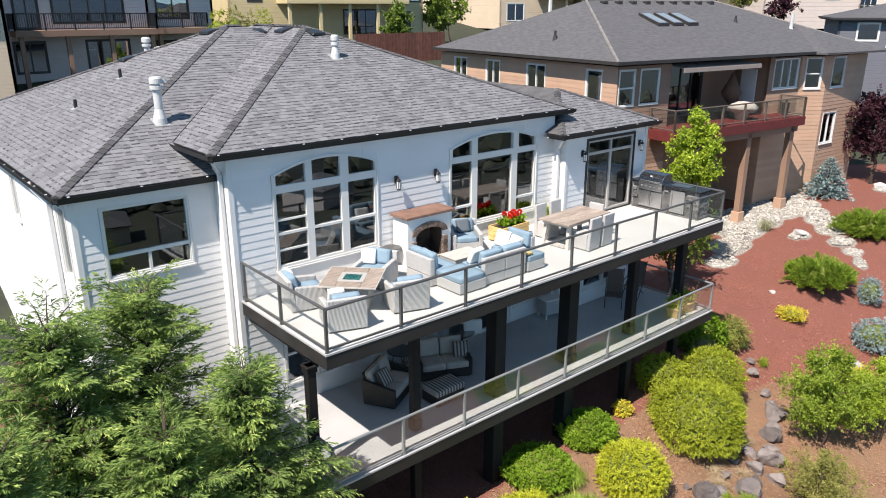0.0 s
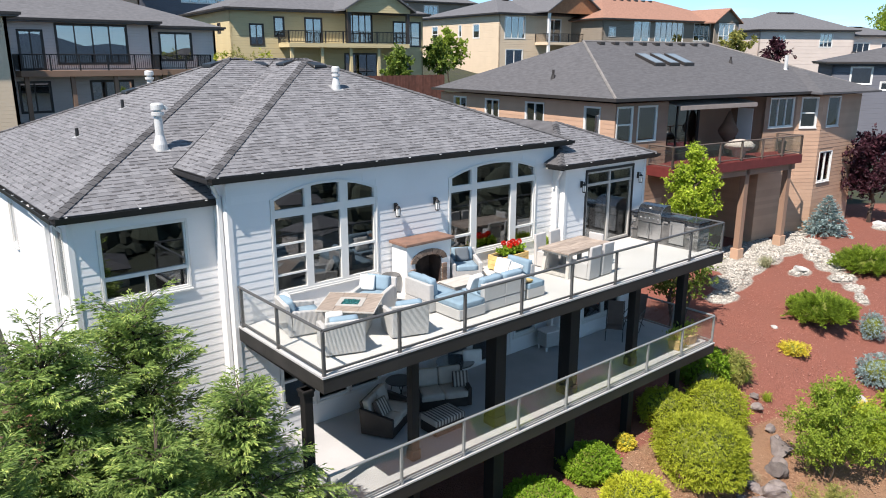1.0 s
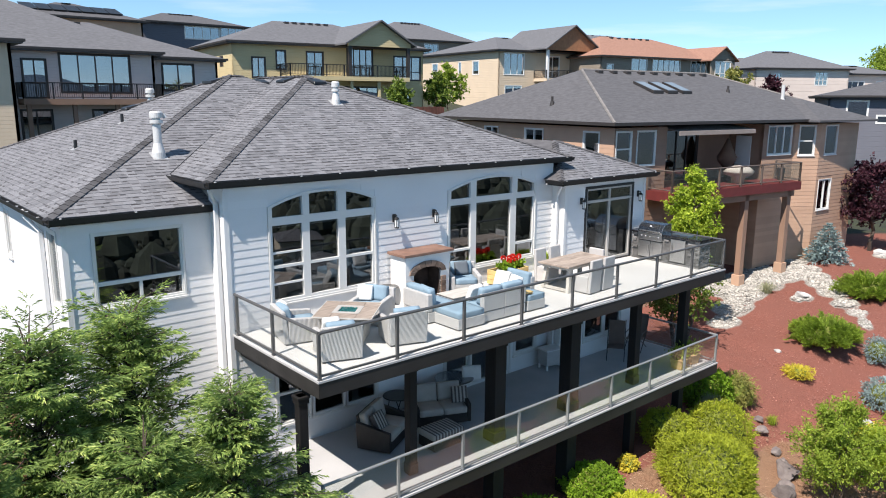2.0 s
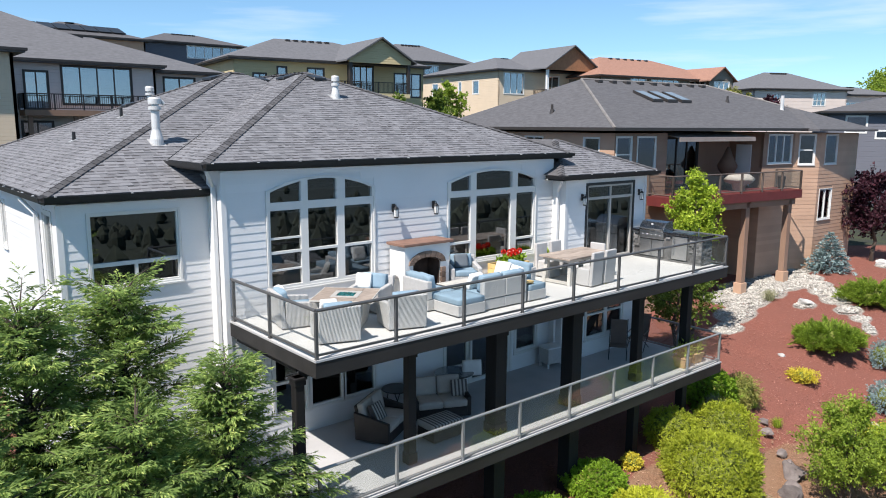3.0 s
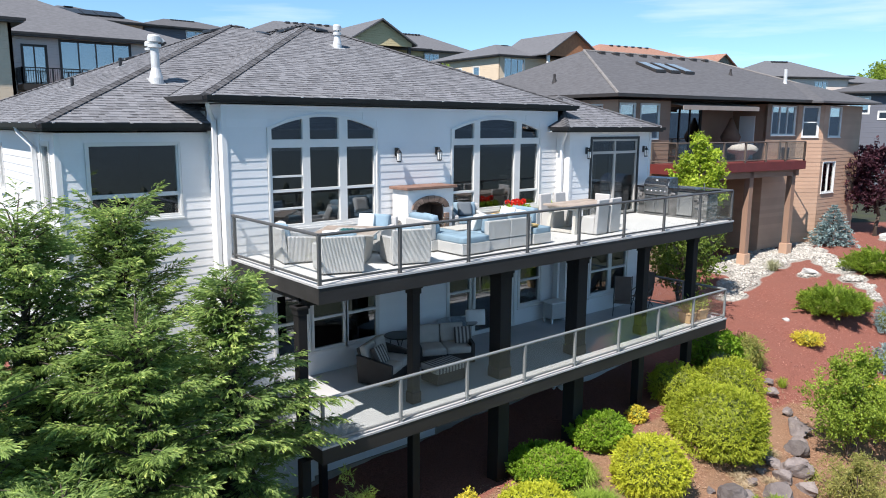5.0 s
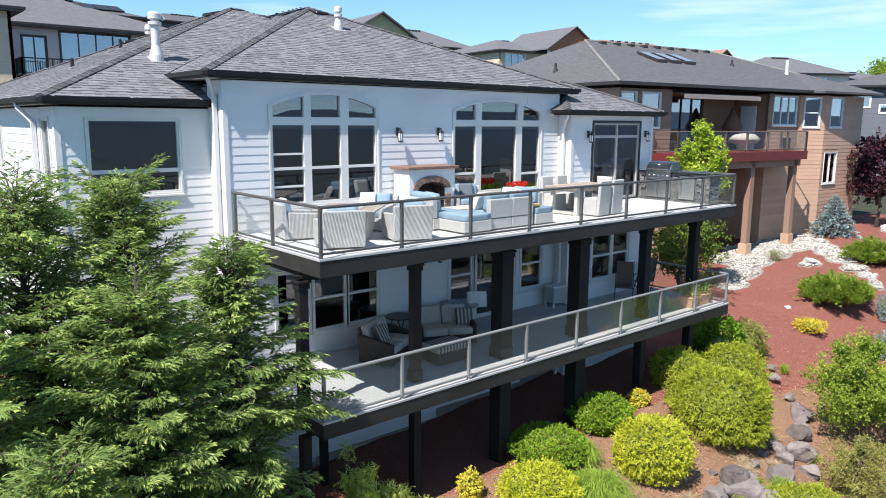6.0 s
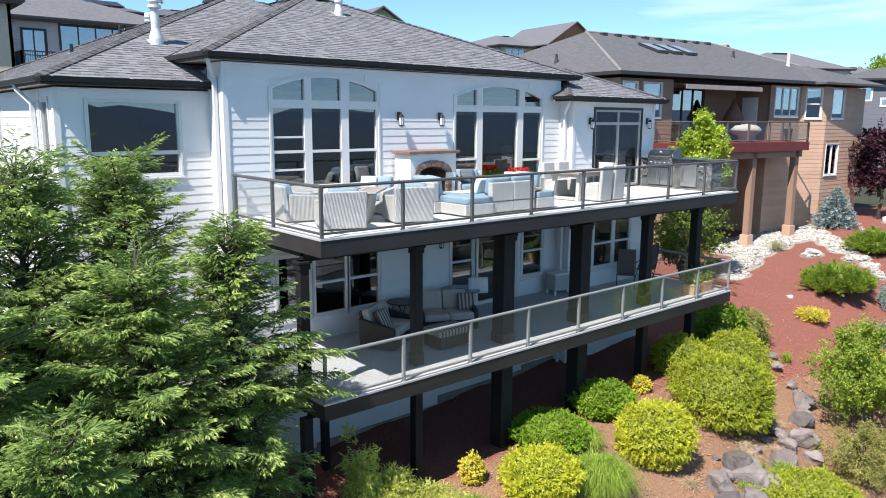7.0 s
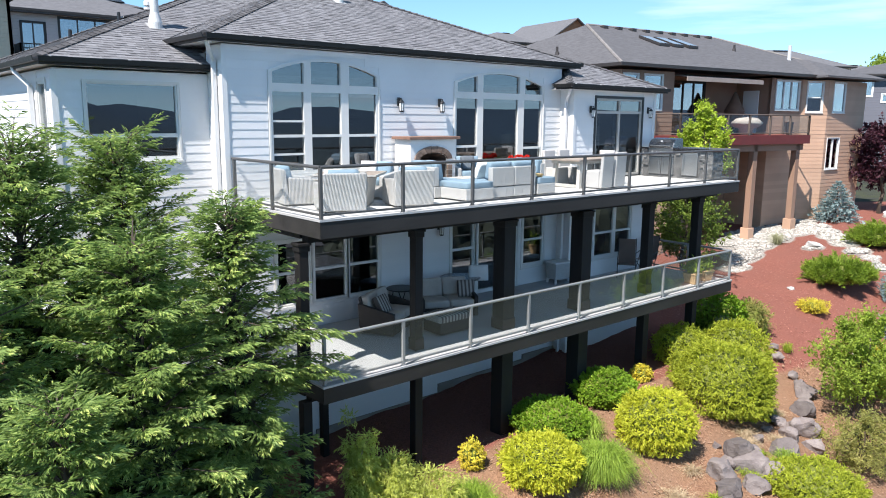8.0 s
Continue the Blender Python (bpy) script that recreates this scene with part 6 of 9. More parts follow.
def limb(g, a, b, r0, r1, rs, bend=0.12, k=4, n=6):
    """A tapering crooked limb from a to b, one closed tube."""
    a, b = Vector(a), Vector(b)
    L = (b - a).length
    p = [a.lerp(b, i / k) + (Vector(rs.normal(size=3)) * bend * L * 0.3 if 0 < i < k else Vector((0, 0, 0))) for i in range(k + 1)]
    q = (b - a).to_track_quat("Z", "Y")
    ring = [q @ Vector((math.cos(2 * math.pi * i / n), math.sin(2 * math.pi * i / n), 0)) for i in range(n)]
    v = [c + w * (r0 + (r1 - r0) * i / k) for i, c in enumerate(p) for w in ring]
    f = [(i * n + j, i * n + (j + 1) % n, (i + 1) * n + (j + 1) % n, (i + 1) * n + j) for i in range(k) for j in range(n)]
    f += [tuple(range(n - 1, -1, -1)), tuple(range(k * n, (k + 1) * n))]
    g.add(v, f)
    return p


def globe(x, y, ztop, r, leaf, label, category, seed, clumps=500, size=0.16, fuzz=0.5, squash=1.0, group="", blades_=7, fat=0.078, spread=0.9, low=-0.8, amp=0.13):
    """A clipped or naturally round shrub: clumps of feathery shoots over an uneven body, gaps showing a core coloured
    as shade.
    """
    rs = np.random.RandomState(seed)
    clumps, size = int(clumps * 1.5), size * 0.93
    zb = ground(x, y)
    h = max(0.3, ztop - zb)
    e = thing("shrub", label, category, pose(x, y, zb), group)
    rz = h * 0.55
    c = np.array([0, 0, h - rz])
    d = even_dirs(clumps, rs, low)
    k = lump(d, rs, int(16 + 26 * r), amp=amp) * rs.uniform(0.92, 1.04, clumps)
    az = np.arctan2(d[:, 1], d[:, 0])
    k = k * (1 + 0.045 * np.sin(d[:, 2] * rz * 21 / (0.7 + 0.5 * r) + 1.3 * np.sin(az * 3 + seed) + 0.8 * np.sin(az * 7 + 2 * seed)))
    b0 = c + d * k[:, None] * np.array([r, r * squash, rz])
    w0 = unit(unit(d * np.array([1 / r, 1 / r, 1 / rz])) + np.array([0, 0, -0.12]) + rs.normal(size=(clumps, 3)) * fuzz * 0.6)
    m = 3
    base = np.repeat(b0, m, 0) - np.repeat(w0, m, 0) * size * 0.75
    way = np.repeat(w0, m, 0) + rs.normal(size=(clumps * m, 3)) * fuzz
    base = base + rs.normal(size=base.shape) * size * 0.22
    nor = np.repeat(d, m, 0) * 0.6 + rs.normal(size=base.shape) * 0.6 + np.array([0, 0, 0.6])
    v, f = feathers(base, way, nor, size * rs.uniform(0.7, 1.3, clumps * m), blades_, spread, fat, rs, 0.35, 0.12)
    v[:, 2] = np.maximum(v[:, 2], 0.0)
    part("foliage", mesh_np("foliage", v, f, leaf), None, e)
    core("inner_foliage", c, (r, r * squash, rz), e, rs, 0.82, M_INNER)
    return e


def cypress(name, label, x, y, top, R, seed, boughs=95, leaf=M_CYPRESS, taper=0.58, extra=()):
    """A loose feathery evergreen: trunk, upswept boughs with side twigs in flat plates, nodding shoots, gaps over a
    shade-coloured core.
    """
    rs = np.random.RandomState(seed)
    zb = ground(x, y)
    e = thing(name, label, "tree", pose(x, y, zb))
    H = top - zb
    g = Mesh()
    limb(g, (0, 0, -0.3), (0, 0, H * 0.97), 0.16, 0.012, rs, 0.02, 9, 8)
    part("trunk", g, M_BARK, e)
    wood = Mesh()
    B, W, N, LL = [], [], [], []
    GR, plan = [], []
    for i in range(boughs):
        h = ((i + 0.5) / boughs) ** 0.92
        reach = R * (1.04 - h) ** taper * rs.uniform(0.60, 1.22) * (0.75 + 0.25 * min(1.0, h * 6))
        plan.append((h, i * 2.399963 + rs.normal() * 0.4, max(0.25, reach), rs.uniform(0.0, 0.42) + 0.7 * h * h))
    plan += [(hh, az, rc, up) for hh, az, rc, up in extra]
    plan += [(0.84 + 0.15 * i / 22, i * 2.4 + 1.1, rs.uniform(0.3, 0.55), rs.uniform(0.5, 1.5)) for i in range(22)]
    for i, (h, az, reach, up) in enumerate(plan):
        out = np.array([np.cos(az), np.sin(az), 0])
        lat = np.array([-out[1], out[0], 0])
        a = np.array([0, 0, h * H * 0.96])
        mid = a + out * reach * 0.5 + np.array([0, 0, reach * (up * 0.6 + 0.10)])
        tip = a + out * reach + np.array([0, 0, reach * up])
        limb(wood, a, mid, 0.022, 0.012, rs, 0.03, 2, 5)
        limb(wood, mid, tip, 0.012, 0.003, rs, 0.05, 2, 5)
        twigs = max(7, int(reach / 0.070))
        t = np.linspace(0.14, 1.0, twigs)
        P = ((1 - t) ** 2)[:, None] * a + (2 * t * (1 - t))[:, None] * mid + (t * t)[:, None] * tip
        D = unit((2 * (1 - t))[:, None] * (mid - a) + (2 * t)[:, None] * (tip - mid))
        sgn = np.where(np.arange(twigs) % 2 == 0, 1.0, -1.0)
        ang = rs.uniform(0.5, 1.1, twigs) * (1.12 - 0.85 * t)
        tw = unit(D * np.cos(ang)[:, None] + lat * (sgn * np.sin(ang))[:, None] + np.array([0, 0, 1]) * rs.normal(0.02, 0.13, twigs)[:, None])
        tl = (0.16 + 0.30 * reach * (1.06 - t)) * rs.uniform(0.75, 1.25, twigs)
        for j in range(twigs):
            m = max(4, int(tl[j] / 0.042))
            q = (np.arange(m) + rs.uniform(0.2, 0.9, m)) / m
            w = tw[j]
            s_ = unit(np.cross(np.array([0, 0, 1.0]) + out * 0.35, w))
            flip = np.where(np.arange(m) % 2 == 0, 1.0, -1.0)
            B.append(P[j] + w * (tl[j] * q)[:, None] + np.array([0, 0, -0.22]) * (q * q)[:, None] * tl[j] + rs.normal(size=(m, 3)) * 0.012)
            W.append(w + s_ * (flip * rs.uniform(0.35, 0.85, m) * (1.05 - 0.7 * q))[:, None] + np.array([0, 0, -0.10]) + rs.normal(size=(m, 3)) * 0.12)
            N.append(np.array([0, 0, 1.0]) + out * 0.5 + rs.normal(size=(m, 3)) * 0.16)
            LL.append((0.25 - 0.08 * q) * rs.uniform(0.75, 1.2, m))
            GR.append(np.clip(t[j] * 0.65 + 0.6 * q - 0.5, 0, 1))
    k = 6
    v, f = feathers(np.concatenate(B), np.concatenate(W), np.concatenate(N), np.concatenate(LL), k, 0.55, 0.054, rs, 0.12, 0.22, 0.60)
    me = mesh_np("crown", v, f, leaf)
    # rises towards twig and bough ends, which get the lighter, sunlit colour
    at = me.attributes.new("lit_growth", "FLOAT", "POINT")
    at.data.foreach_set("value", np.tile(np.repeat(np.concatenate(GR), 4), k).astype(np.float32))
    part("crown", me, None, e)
    # solid dark core, coloured as the shade between the boughs
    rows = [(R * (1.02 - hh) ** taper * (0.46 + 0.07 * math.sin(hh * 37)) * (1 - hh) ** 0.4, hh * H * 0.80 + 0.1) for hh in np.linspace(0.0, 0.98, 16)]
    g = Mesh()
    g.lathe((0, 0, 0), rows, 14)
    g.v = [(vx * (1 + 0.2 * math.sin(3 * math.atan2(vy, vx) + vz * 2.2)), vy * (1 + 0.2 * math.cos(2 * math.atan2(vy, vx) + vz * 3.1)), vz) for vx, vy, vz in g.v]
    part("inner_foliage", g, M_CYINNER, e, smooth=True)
    part("branch_wood", wood, M_BARK, e)
    return e


CY = "green cypress with loose feathery boughs"
cypress("cypress", CY, -4.3, 1.6, 4.55, 2.1, 11, 165, taper=0.46)
# extra boughs added, mostly unseen, to keep sun off the mulch under the deck
cypress("cypress", CY, -2.6, 2.35, 4.5, 1.85, 12, 150, taper=0.40, extra=((0.55, -0.55, 1.8, 0.1), (0.60, -0.8, 1.8, 0.05), (0.50, -0.6, 1.7, 0.15), (0.53, -0.3, 1.7, 0.1)))
# its extra boughs at 1.2 to 1.8 rad are added for that shade too
cypress("cypress", CY, -1.75, -0.2, 3.6, 1.6, 13, 160, taper=0.60, extra=((0.60, -0.1, 1.75, 0.12), (0.58, -0.4, 1.6, 0.12), (0.52, 0.15, 1.55, 0.2), (0.69, -0.45, 1.6, 0.12), (0.72, -0.25, 1.2, 0.2), (0.62, 1.5, 1.4, 0.1), (0.58, 1.2, 1.4, 0.1), (0.66, 1.8, 1.4, 0.1), (0.54, 1.4, 1.5, 0.1), (0.78, -0.1, 1.05, 0.15)))
cypress("cypress", CY, -5.6, -0.4, 3.8, 2.55, 14, 120, taper=0.72)
cypress("cypress", CY, -3.3, -0.5, 3.3, 2.45, 15, 135, taper=0.72)
cypress("cypress", CY, -7.3, 1.4, 3.0, 1.9, 17, 90)
# added and placed to fit the camera's view, for sunlit boughs at lower left
cypress("cypress", "low green cypress filling in for sunlit lower boughs", -4.7, -2.0, 1.7, 1.5, 18, 80)
cypress("cypress", "low feathery evergreen with bright tips", -2.6, -2.4, -0.9, 1.6, 16, 70)

# round shrubs on the bank
globe(11.6, -1.5, -1.15, 1.26, M_LIME, "large round lime-green arborvitae on the bank", "shrub", 21, 1150, 0.17, amp=0.2)
globe(14.0, -0.45, -1.12, 0.95, M_LIME, "round lime-green arborvitae behind a larger one", "shrub", 22, 650, 0.16)
globe(12.35, 0.35, -1.1, 0.72, M_LIME, "lime-green arborvitae against the deck posts", "shrub", 23, 420, 0.15)
globe(8.0, -1.75, -1.45, 0.85, M_GOLD, "golden globe arborvitae on the bark bank", "shrub", 24, 700, 0.15)
globe(4.55, -1.2, -1.78, 0.82, M_GOLD, "golden globe arborvitae below the deck", "shrub", 25, 680, 0.15)
globe(6.2, -0.05, -1.82, 0.93, M_GREENBUSH, "bright green rounded boxwood below the deck", "shrub", 26, 700, 0.11, 0.45, blades_=7, fat=0.17, spread=1.3, amp=0.07)
globe(8.42, 0.1, -1.54, 0.80, M_GREENBUSH, "bright green rounded boxwood by the golden shrub", "shrub", 27, 650, 0.11, 0.45, blades_=7, fat=0.17, spread=1.3, amp=0.07)
globe(10.2, 0.2, -1.78, 0.28, M_YELLOW, "small yellow-leaved shrub on bark mulch", "shrub", 28, 120, 0.09, fat=0.16, spread=1.3)
globe(3.58, -0.1, -1.98, 0.27, M_YELLOW, "small yellow-green shrub under the deck edge", "shrub", 29, 110, 0.09, fat=0.16, spread=1.3)
globe(9.75, -4.75, -2.75, 0.95, M_LIME, "yellow-green arborvitae low on the bank", "shrub", 30, 600, 0.16)
globe(15.7, 1.0, -0.85, 0.72, M_GREENBUSH, "leafy bright green shrub beside the lower deck", "shrub", 31, 260, 0.2, 0.7, fat=0.13, spread=1.2, amp=0.3)
globe(16.9, 0.55, -1.15, 0.55, M_OLIVELEAF, "olive-green twiggy shrub beside the lower deck", "shrub", 32, 200, 0.2, 0.7, fat=0.06, amp=0.3)
globe(20.45, 0.0, -1.55, 0.42, M_YELLOW, "bright yellow mound shrub in red mulch", "shrub", 33, 150, 0.20, 0.7, fat=0.05, amp=0.4)
globe(18.1, -3.3, -2.0, 0.6, M_YELLOW, "bright yellow mound shrub low in red mulch", "shrub", 34, 200, 0.2, 0.7, fat=0.05, amp=0.4)
globe(24.4, -1.3, -0.95, 0.42, M_SPRUCE, "small blue-green mound shrub in red mulch", "shrub", 35, 150, 0.14, amp=0.3)
globe(22.0, -2.6, -1.75, 0.75, M_SPRUCE, "low blue-green mat juniper in red mulch", "shrub", 36, 240, 0.18, amp=0.3)


def juniper(x, y, r, h, seed, label):
    """A low spreading juniper with outswept plumes."""
    rs = np.random.RandomState(seed)
    zb = ground(x, y)
    e = thing("juniper", label, "shrub", pose(x, y, zb))
    n = 230
    az, q = np.arange(n) * 2.399963, rs.uniform(0.05, 1, n) ** 0.6
    out = np.stack([np.cos(az), np.sin(az) * 0.8, 0 * az], 1)
    B0 = out * (q * r * 0.62)[:, None] + np.array([0, 0, 1]) * (0.03 + h * 0.62 * (1.1 - q) * rs.uniform(0.2, 1, n))[:, None]
    W0 = unit(out * (0.35 + q)[:, None] + np.array([0, 0, 0.62]) + rs.normal(size=(n, 3)) * 0.16)
    P0 = r * rs.uniform(0.34, 0.60, n)
    B, W, N, L = [], [], [], []
    for i in range(n):
        k = 34
        s = rs.uniform(0, 1, k)
        B.append(B0[i] + W0[i] * (P0[i] * s)[:, None] - np.array([0, 0, 0.2]) * (s * s)[:, None] * P0[i] + rs.normal(size=(k, 3)) * 0.035)
        W.append(W0[i] + rs.normal(size=(k, 3)) * 0.24)
        N.append(np.array([0, 0, 1.0]) + rs.normal(size=(k, 3)) * 0.6)
        L.append(rs.uniform(0.14, 0.28, k))
    v, f = feathers(np.concatenate(B), np.concatenate(W), np.concatenate(N), np.concatenate(L), 8, 0.7, 0.055, rs, 0.3, 0.05)
    part("foliage", mesh_np("foliage", v, f, M_JUNIPER), None, e)
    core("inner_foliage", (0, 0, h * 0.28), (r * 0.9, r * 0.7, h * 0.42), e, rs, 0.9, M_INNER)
    return e


juniper(23.5, 0.35, 1.45, 0.85, 41, "wide low green juniper in red mulch")
juniper(30.0, 1.0, 1.65, 0.9, 42, "wide low green juniper near the gravel")


def spruce(x, y, h, r, seed, label):
    rs = np.random.RandomState(seed)
    zb = ground(x, y)
    e = thing("spruce", label, "tree", pose(x, y, zb))
    g = Mesh()
    g.rod((0, 0, -0.2), (0, 0, h * 0.98), 0.07, 0.01, 8)
    part("trunk", g, M_BARK, e)
    B, W, N, L = [], [], [], []
    for i in range(13):
        t = i / 12
        z = h * (0.06 + 0.9 * t)
        reach = (r * (1 - t) ** 0.85 + 0.06)
        for k in range(12):
            az = 2 * np.pi * (k + 0.5 * (i % 2)) / 12 + rs.normal() * 0.2
            rc = reach * rs.uniform(0.8, 1.12)
            out = np.array([np.cos(az), np.sin(az), 0.12])
            for s in np.linspace(0.2, 0.95, 6):
                B.append(np.array([0, 0, z]) + out * rc * s - np.array([0, 0, 0.12 * s * rc]))
                W.append(out + rs.normal(size=3) * 0.35)
                N.append(np.array([0, 0, 1]) + rs.normal(size=3) * 0.4)
                L.append(rc * 0.26 + 0.12)
    v, f = feathers(np.array(B), np.array(W), np.array(N), np.array(L), 11, 1.0, 0.07, rs, 0.3, 0.02)
    part("crown", mesh_np("crown", v, f, M_SPRUCE), None, e)
    return e


spruce(34.3, 4.9, 2.15, 0.98, 45, "small conical blue spruce in red mulch")


def leafy(name, x, y, zc0, zc1, r, leaf, seed, label, n=5200, size=0.11, limbs=9, trunk=0.09, dense=0.55, zb=None, stems=1, category="tree", shape=1.0, wide=0.30):
    """A broad-leaved tree or tall shrub: trunk, limbs, leafy twigs round their ends with gaps between."""
    rs = np.random.RandomState(seed)
    zb = ground(x, y) if zb is None else zb
    e = thing(name, label, category, pose(x, y, zb))
    c0, c1 = zc0 - zb, zc1 - zb
    g = Mesh()
    for s in range(stems):
        o = rs.normal(size=2) * (0.12 * (stems > 1))
        limb(g, (o[0], o[1], -0.2), (o[0] * 2, o[1] * 2, c0 + (c1 - c0) * 0.75), trunk / (1 + 0.3 * (stems - 1)), 0.015, rs, 0.06, 7, 8)
    part("trunk", g, M_BARK, e)
    g = Mesh()
    tips = []
    for i in range(limbs):
        t = (i + 0.5) / limbs
        z0 = c0 + (c1 - c0) * t * 0.75 - 0.1 * (c1 - c0)
        az = i * 2.4 + rs.normal() * 0.3
        rr = r * (1 - abs(2 * t - 0.75) ** 2.2 * 0.55) * shape ** t * rs.uniform(0.8, 1.1)
        tip = np.array([np.cos(az) * rr, np.sin(az) * rr, z0 + 0.28 * (c1 - c0)])
        limb(g, (0, 0, max(0.1, z0)), tip, trunk * 0.35, 0.01, rs, 0.15, 4, 5)
        for q in (0.45, 0.72, 1.0):
            tips.append((np.array([0, 0, z0]) + (tip - np.array([0, 0, z0])) * q, rr * dense * (0.6 + 0.4 * q)))
    tips.append((np.array([0, 0, c1 - 0.2 * r]), r * dense * 0.7))
    part("branch_wood", g, M_BARK, e)
    B, W = [], []
    twigs = max(6, n // (len(tips) * 12))
    for c, q in tips:
        d = sphere_dirs(twigs, rs, -0.8)
        b = c + d * (q * rs.uniform(0.1, 0.6, twigs))[:, None]
        ln = q * rs.uniform(0.35, 0.75, twigs)
        w = unit(d + np.array([0, 0, 0.35]) + rs.normal(size=(twigs, 3)) * 0.35)
        s = rs.uniform(0, 1, (twigs, 12))
        p = b[:, None] + w[:, None] * (ln[:, None] * s)[..., None] + rs.normal(size=(twigs, 12, 3)) * size * 0.25
        B.append(p.reshape(-1, 3))
        W.append((w[:, None] * 0.6 + rs.normal(size=(twigs, 12, 3)) * 0.75 - np.array([0, 0, 0.2])).reshape(-1, 3))
    B, W = np.concatenate(B), np.concatenate(W)
    L = size * rs.uniform(0.6, 1.3, len(B))
    v, f = blades(B, W, L, L * wide, rs, 0.08)
    part("crown", mesh_np("crown", v, f, leaf), None, e)
    return e


leafy("tree", 20.2, 4.6, 2.2, 5.5, 1.15, M_TREELEAF, 51, "slender young tree with bright green leaves", 13000, 0.12, 13, shape=0.6)
leafy("tree", 18.6, 4.2, -0.6, 3.0, 1.3, M_DARKLEAF, 52, "leafy green tree growing past the lower deck", 12000, 0.11, 13)
leafy("plum_tree", 38.9, 4.4, 1.3, 4.9, 2.1, M_PLUM, 53, "round purple-leaved plum tree on the slope", 12000, 0.19, 13, 0.13)
leafy("shrub", 15.6, -3.5, -3.1, -0.35, 1.2, M_SHRUB, 54, "loose leafy green shrub on the bank", 20000, 0.085, 17, 0.05, stems=3, category="shrub", wide=0.26)
leafy("shrub", 17.2, -4.6, -3.0, -0.9, 1.1, M_TREELEAF, 55, "loose bright green shrub on the bank", 16000, 0.085, 14, 0.05, stems=3, category="shrub", wide=0.26)
leafy("shrub", 12.9, -4.7, -4.0, -2.3, 1.0, M_OLIVELEAF, 56, "olive twiggy shrub with bare stems on the bank", 14000, 0.07, 18, 0.04, stems=4, category="shrub", wide=0.16)


def weeping(x, y, top, r, seed, label, leaf=M_THREAD, n=70):
    """A thread-leaf shrub: arching shoots that nod outwards, hung with thin lacy sprays; bare grey twigs show."""
    rs = np.random.RandomState(seed)
    zb = ground(x, y)
    e = thing("shrub", label, "shrub", pose(x, y, zb))
    h = top - zb
    B, W, N, L = [], [], [], []
    wood = Mesh()
    for i in range(n):
        az = i * 2.399963 + rs.normal() * 0.3
        out = np.array([np.cos(az), np.sin(az), 0])
        hh, rc = h * rs.uniform(0.30, 0.95), r * rs.uniform(0.3, 1.12)
        a, mid, tip = np.array([0, 0, 0.1]), out * rc * 0.45 + np.array([0, 0, hh * 1.15]), out * rc + np.array([0, 0, hh * rs.uniform(0.35, 0.9)])
        if i % 3 == 0:
            limb(wood, a, mid * 0.62, 0.014, 0.006, rs, 0.05, 2, 5)
        if i % 9 == 0:
            limb(wood, mid * 0.62, tip + np.array([0, 0, 0.03]), 0.006, 0.003, rs, 0.08, 2, 4)
        k = 34
        t = rs.uniform(0.45, 1.0, k)
        B.append(((1 - t) ** 2)[:, None] * a + (2 * t * (1 - t))[:, None] * mid + (t * t)[:, None] * tip + rs.normal(size=(k, 3)) * 0.045)
        W.append(unit((2 * (1 - t))[:, None] * (mid - a) + (2 * t)[:, None] * (tip - mid)) + rs.normal(size=(k, 3)) * 0.5 + np.array([0, 0, -0.08]))
        N.append(np.array([0, 0, 1.0]) + rs.normal(size=(k, 3)) * 0.6)
        L.append(rs.uniform(0.10, 0.20, k))
    v, f = feathers(np.concatenate(B), np.concatenate(W), np.concatenate(N), np.concatenate(L), 8, 0.7, 0.045, rs, 0.3, 0.25)
    v[:, 2] = np.maximum(v[:, 2], 0.0)
    part("foliage", mesh_np("foliage", v, f, leaf), None, e)
    part("branch_wood", wood, M_GREYTWIG, e)
    return e


M_GREYTWIG = mat("weathered_grey_twig", (0.23, 0.19, 0.15), 0.95, var=0.3, fine=30, bump=0.3)
weeping(0.65, -0.25, -0.28, 0.34, 57, "slender yellow-green thread-leaf cypress under the deck corner", n=75)
weeping(1.2, -0.35, -1.15, 0.50, 56, "rounded yellow-green thread-leaf shrub under the deck corner", n=70)
weeping(1.65, -1.0, -1.52, 0.80, 58, "sprawling yellow-green thread-leaf shrub with bare twigs", n=120)
weeping(0.75, -1.5, -1.55, 0.60, 59, "straggly yellow-green shrub under the cypress", n=60)
weeping(0.35, -0.55, -1.75, 0.55, 69, "low dark green shrub under the deck corner", M_DARKLEAF, 60)
weeping(2.6, -2.5, -2.5, 0.8, 60, "low yellow-green thread-leaf shrub on the bank", n=50)


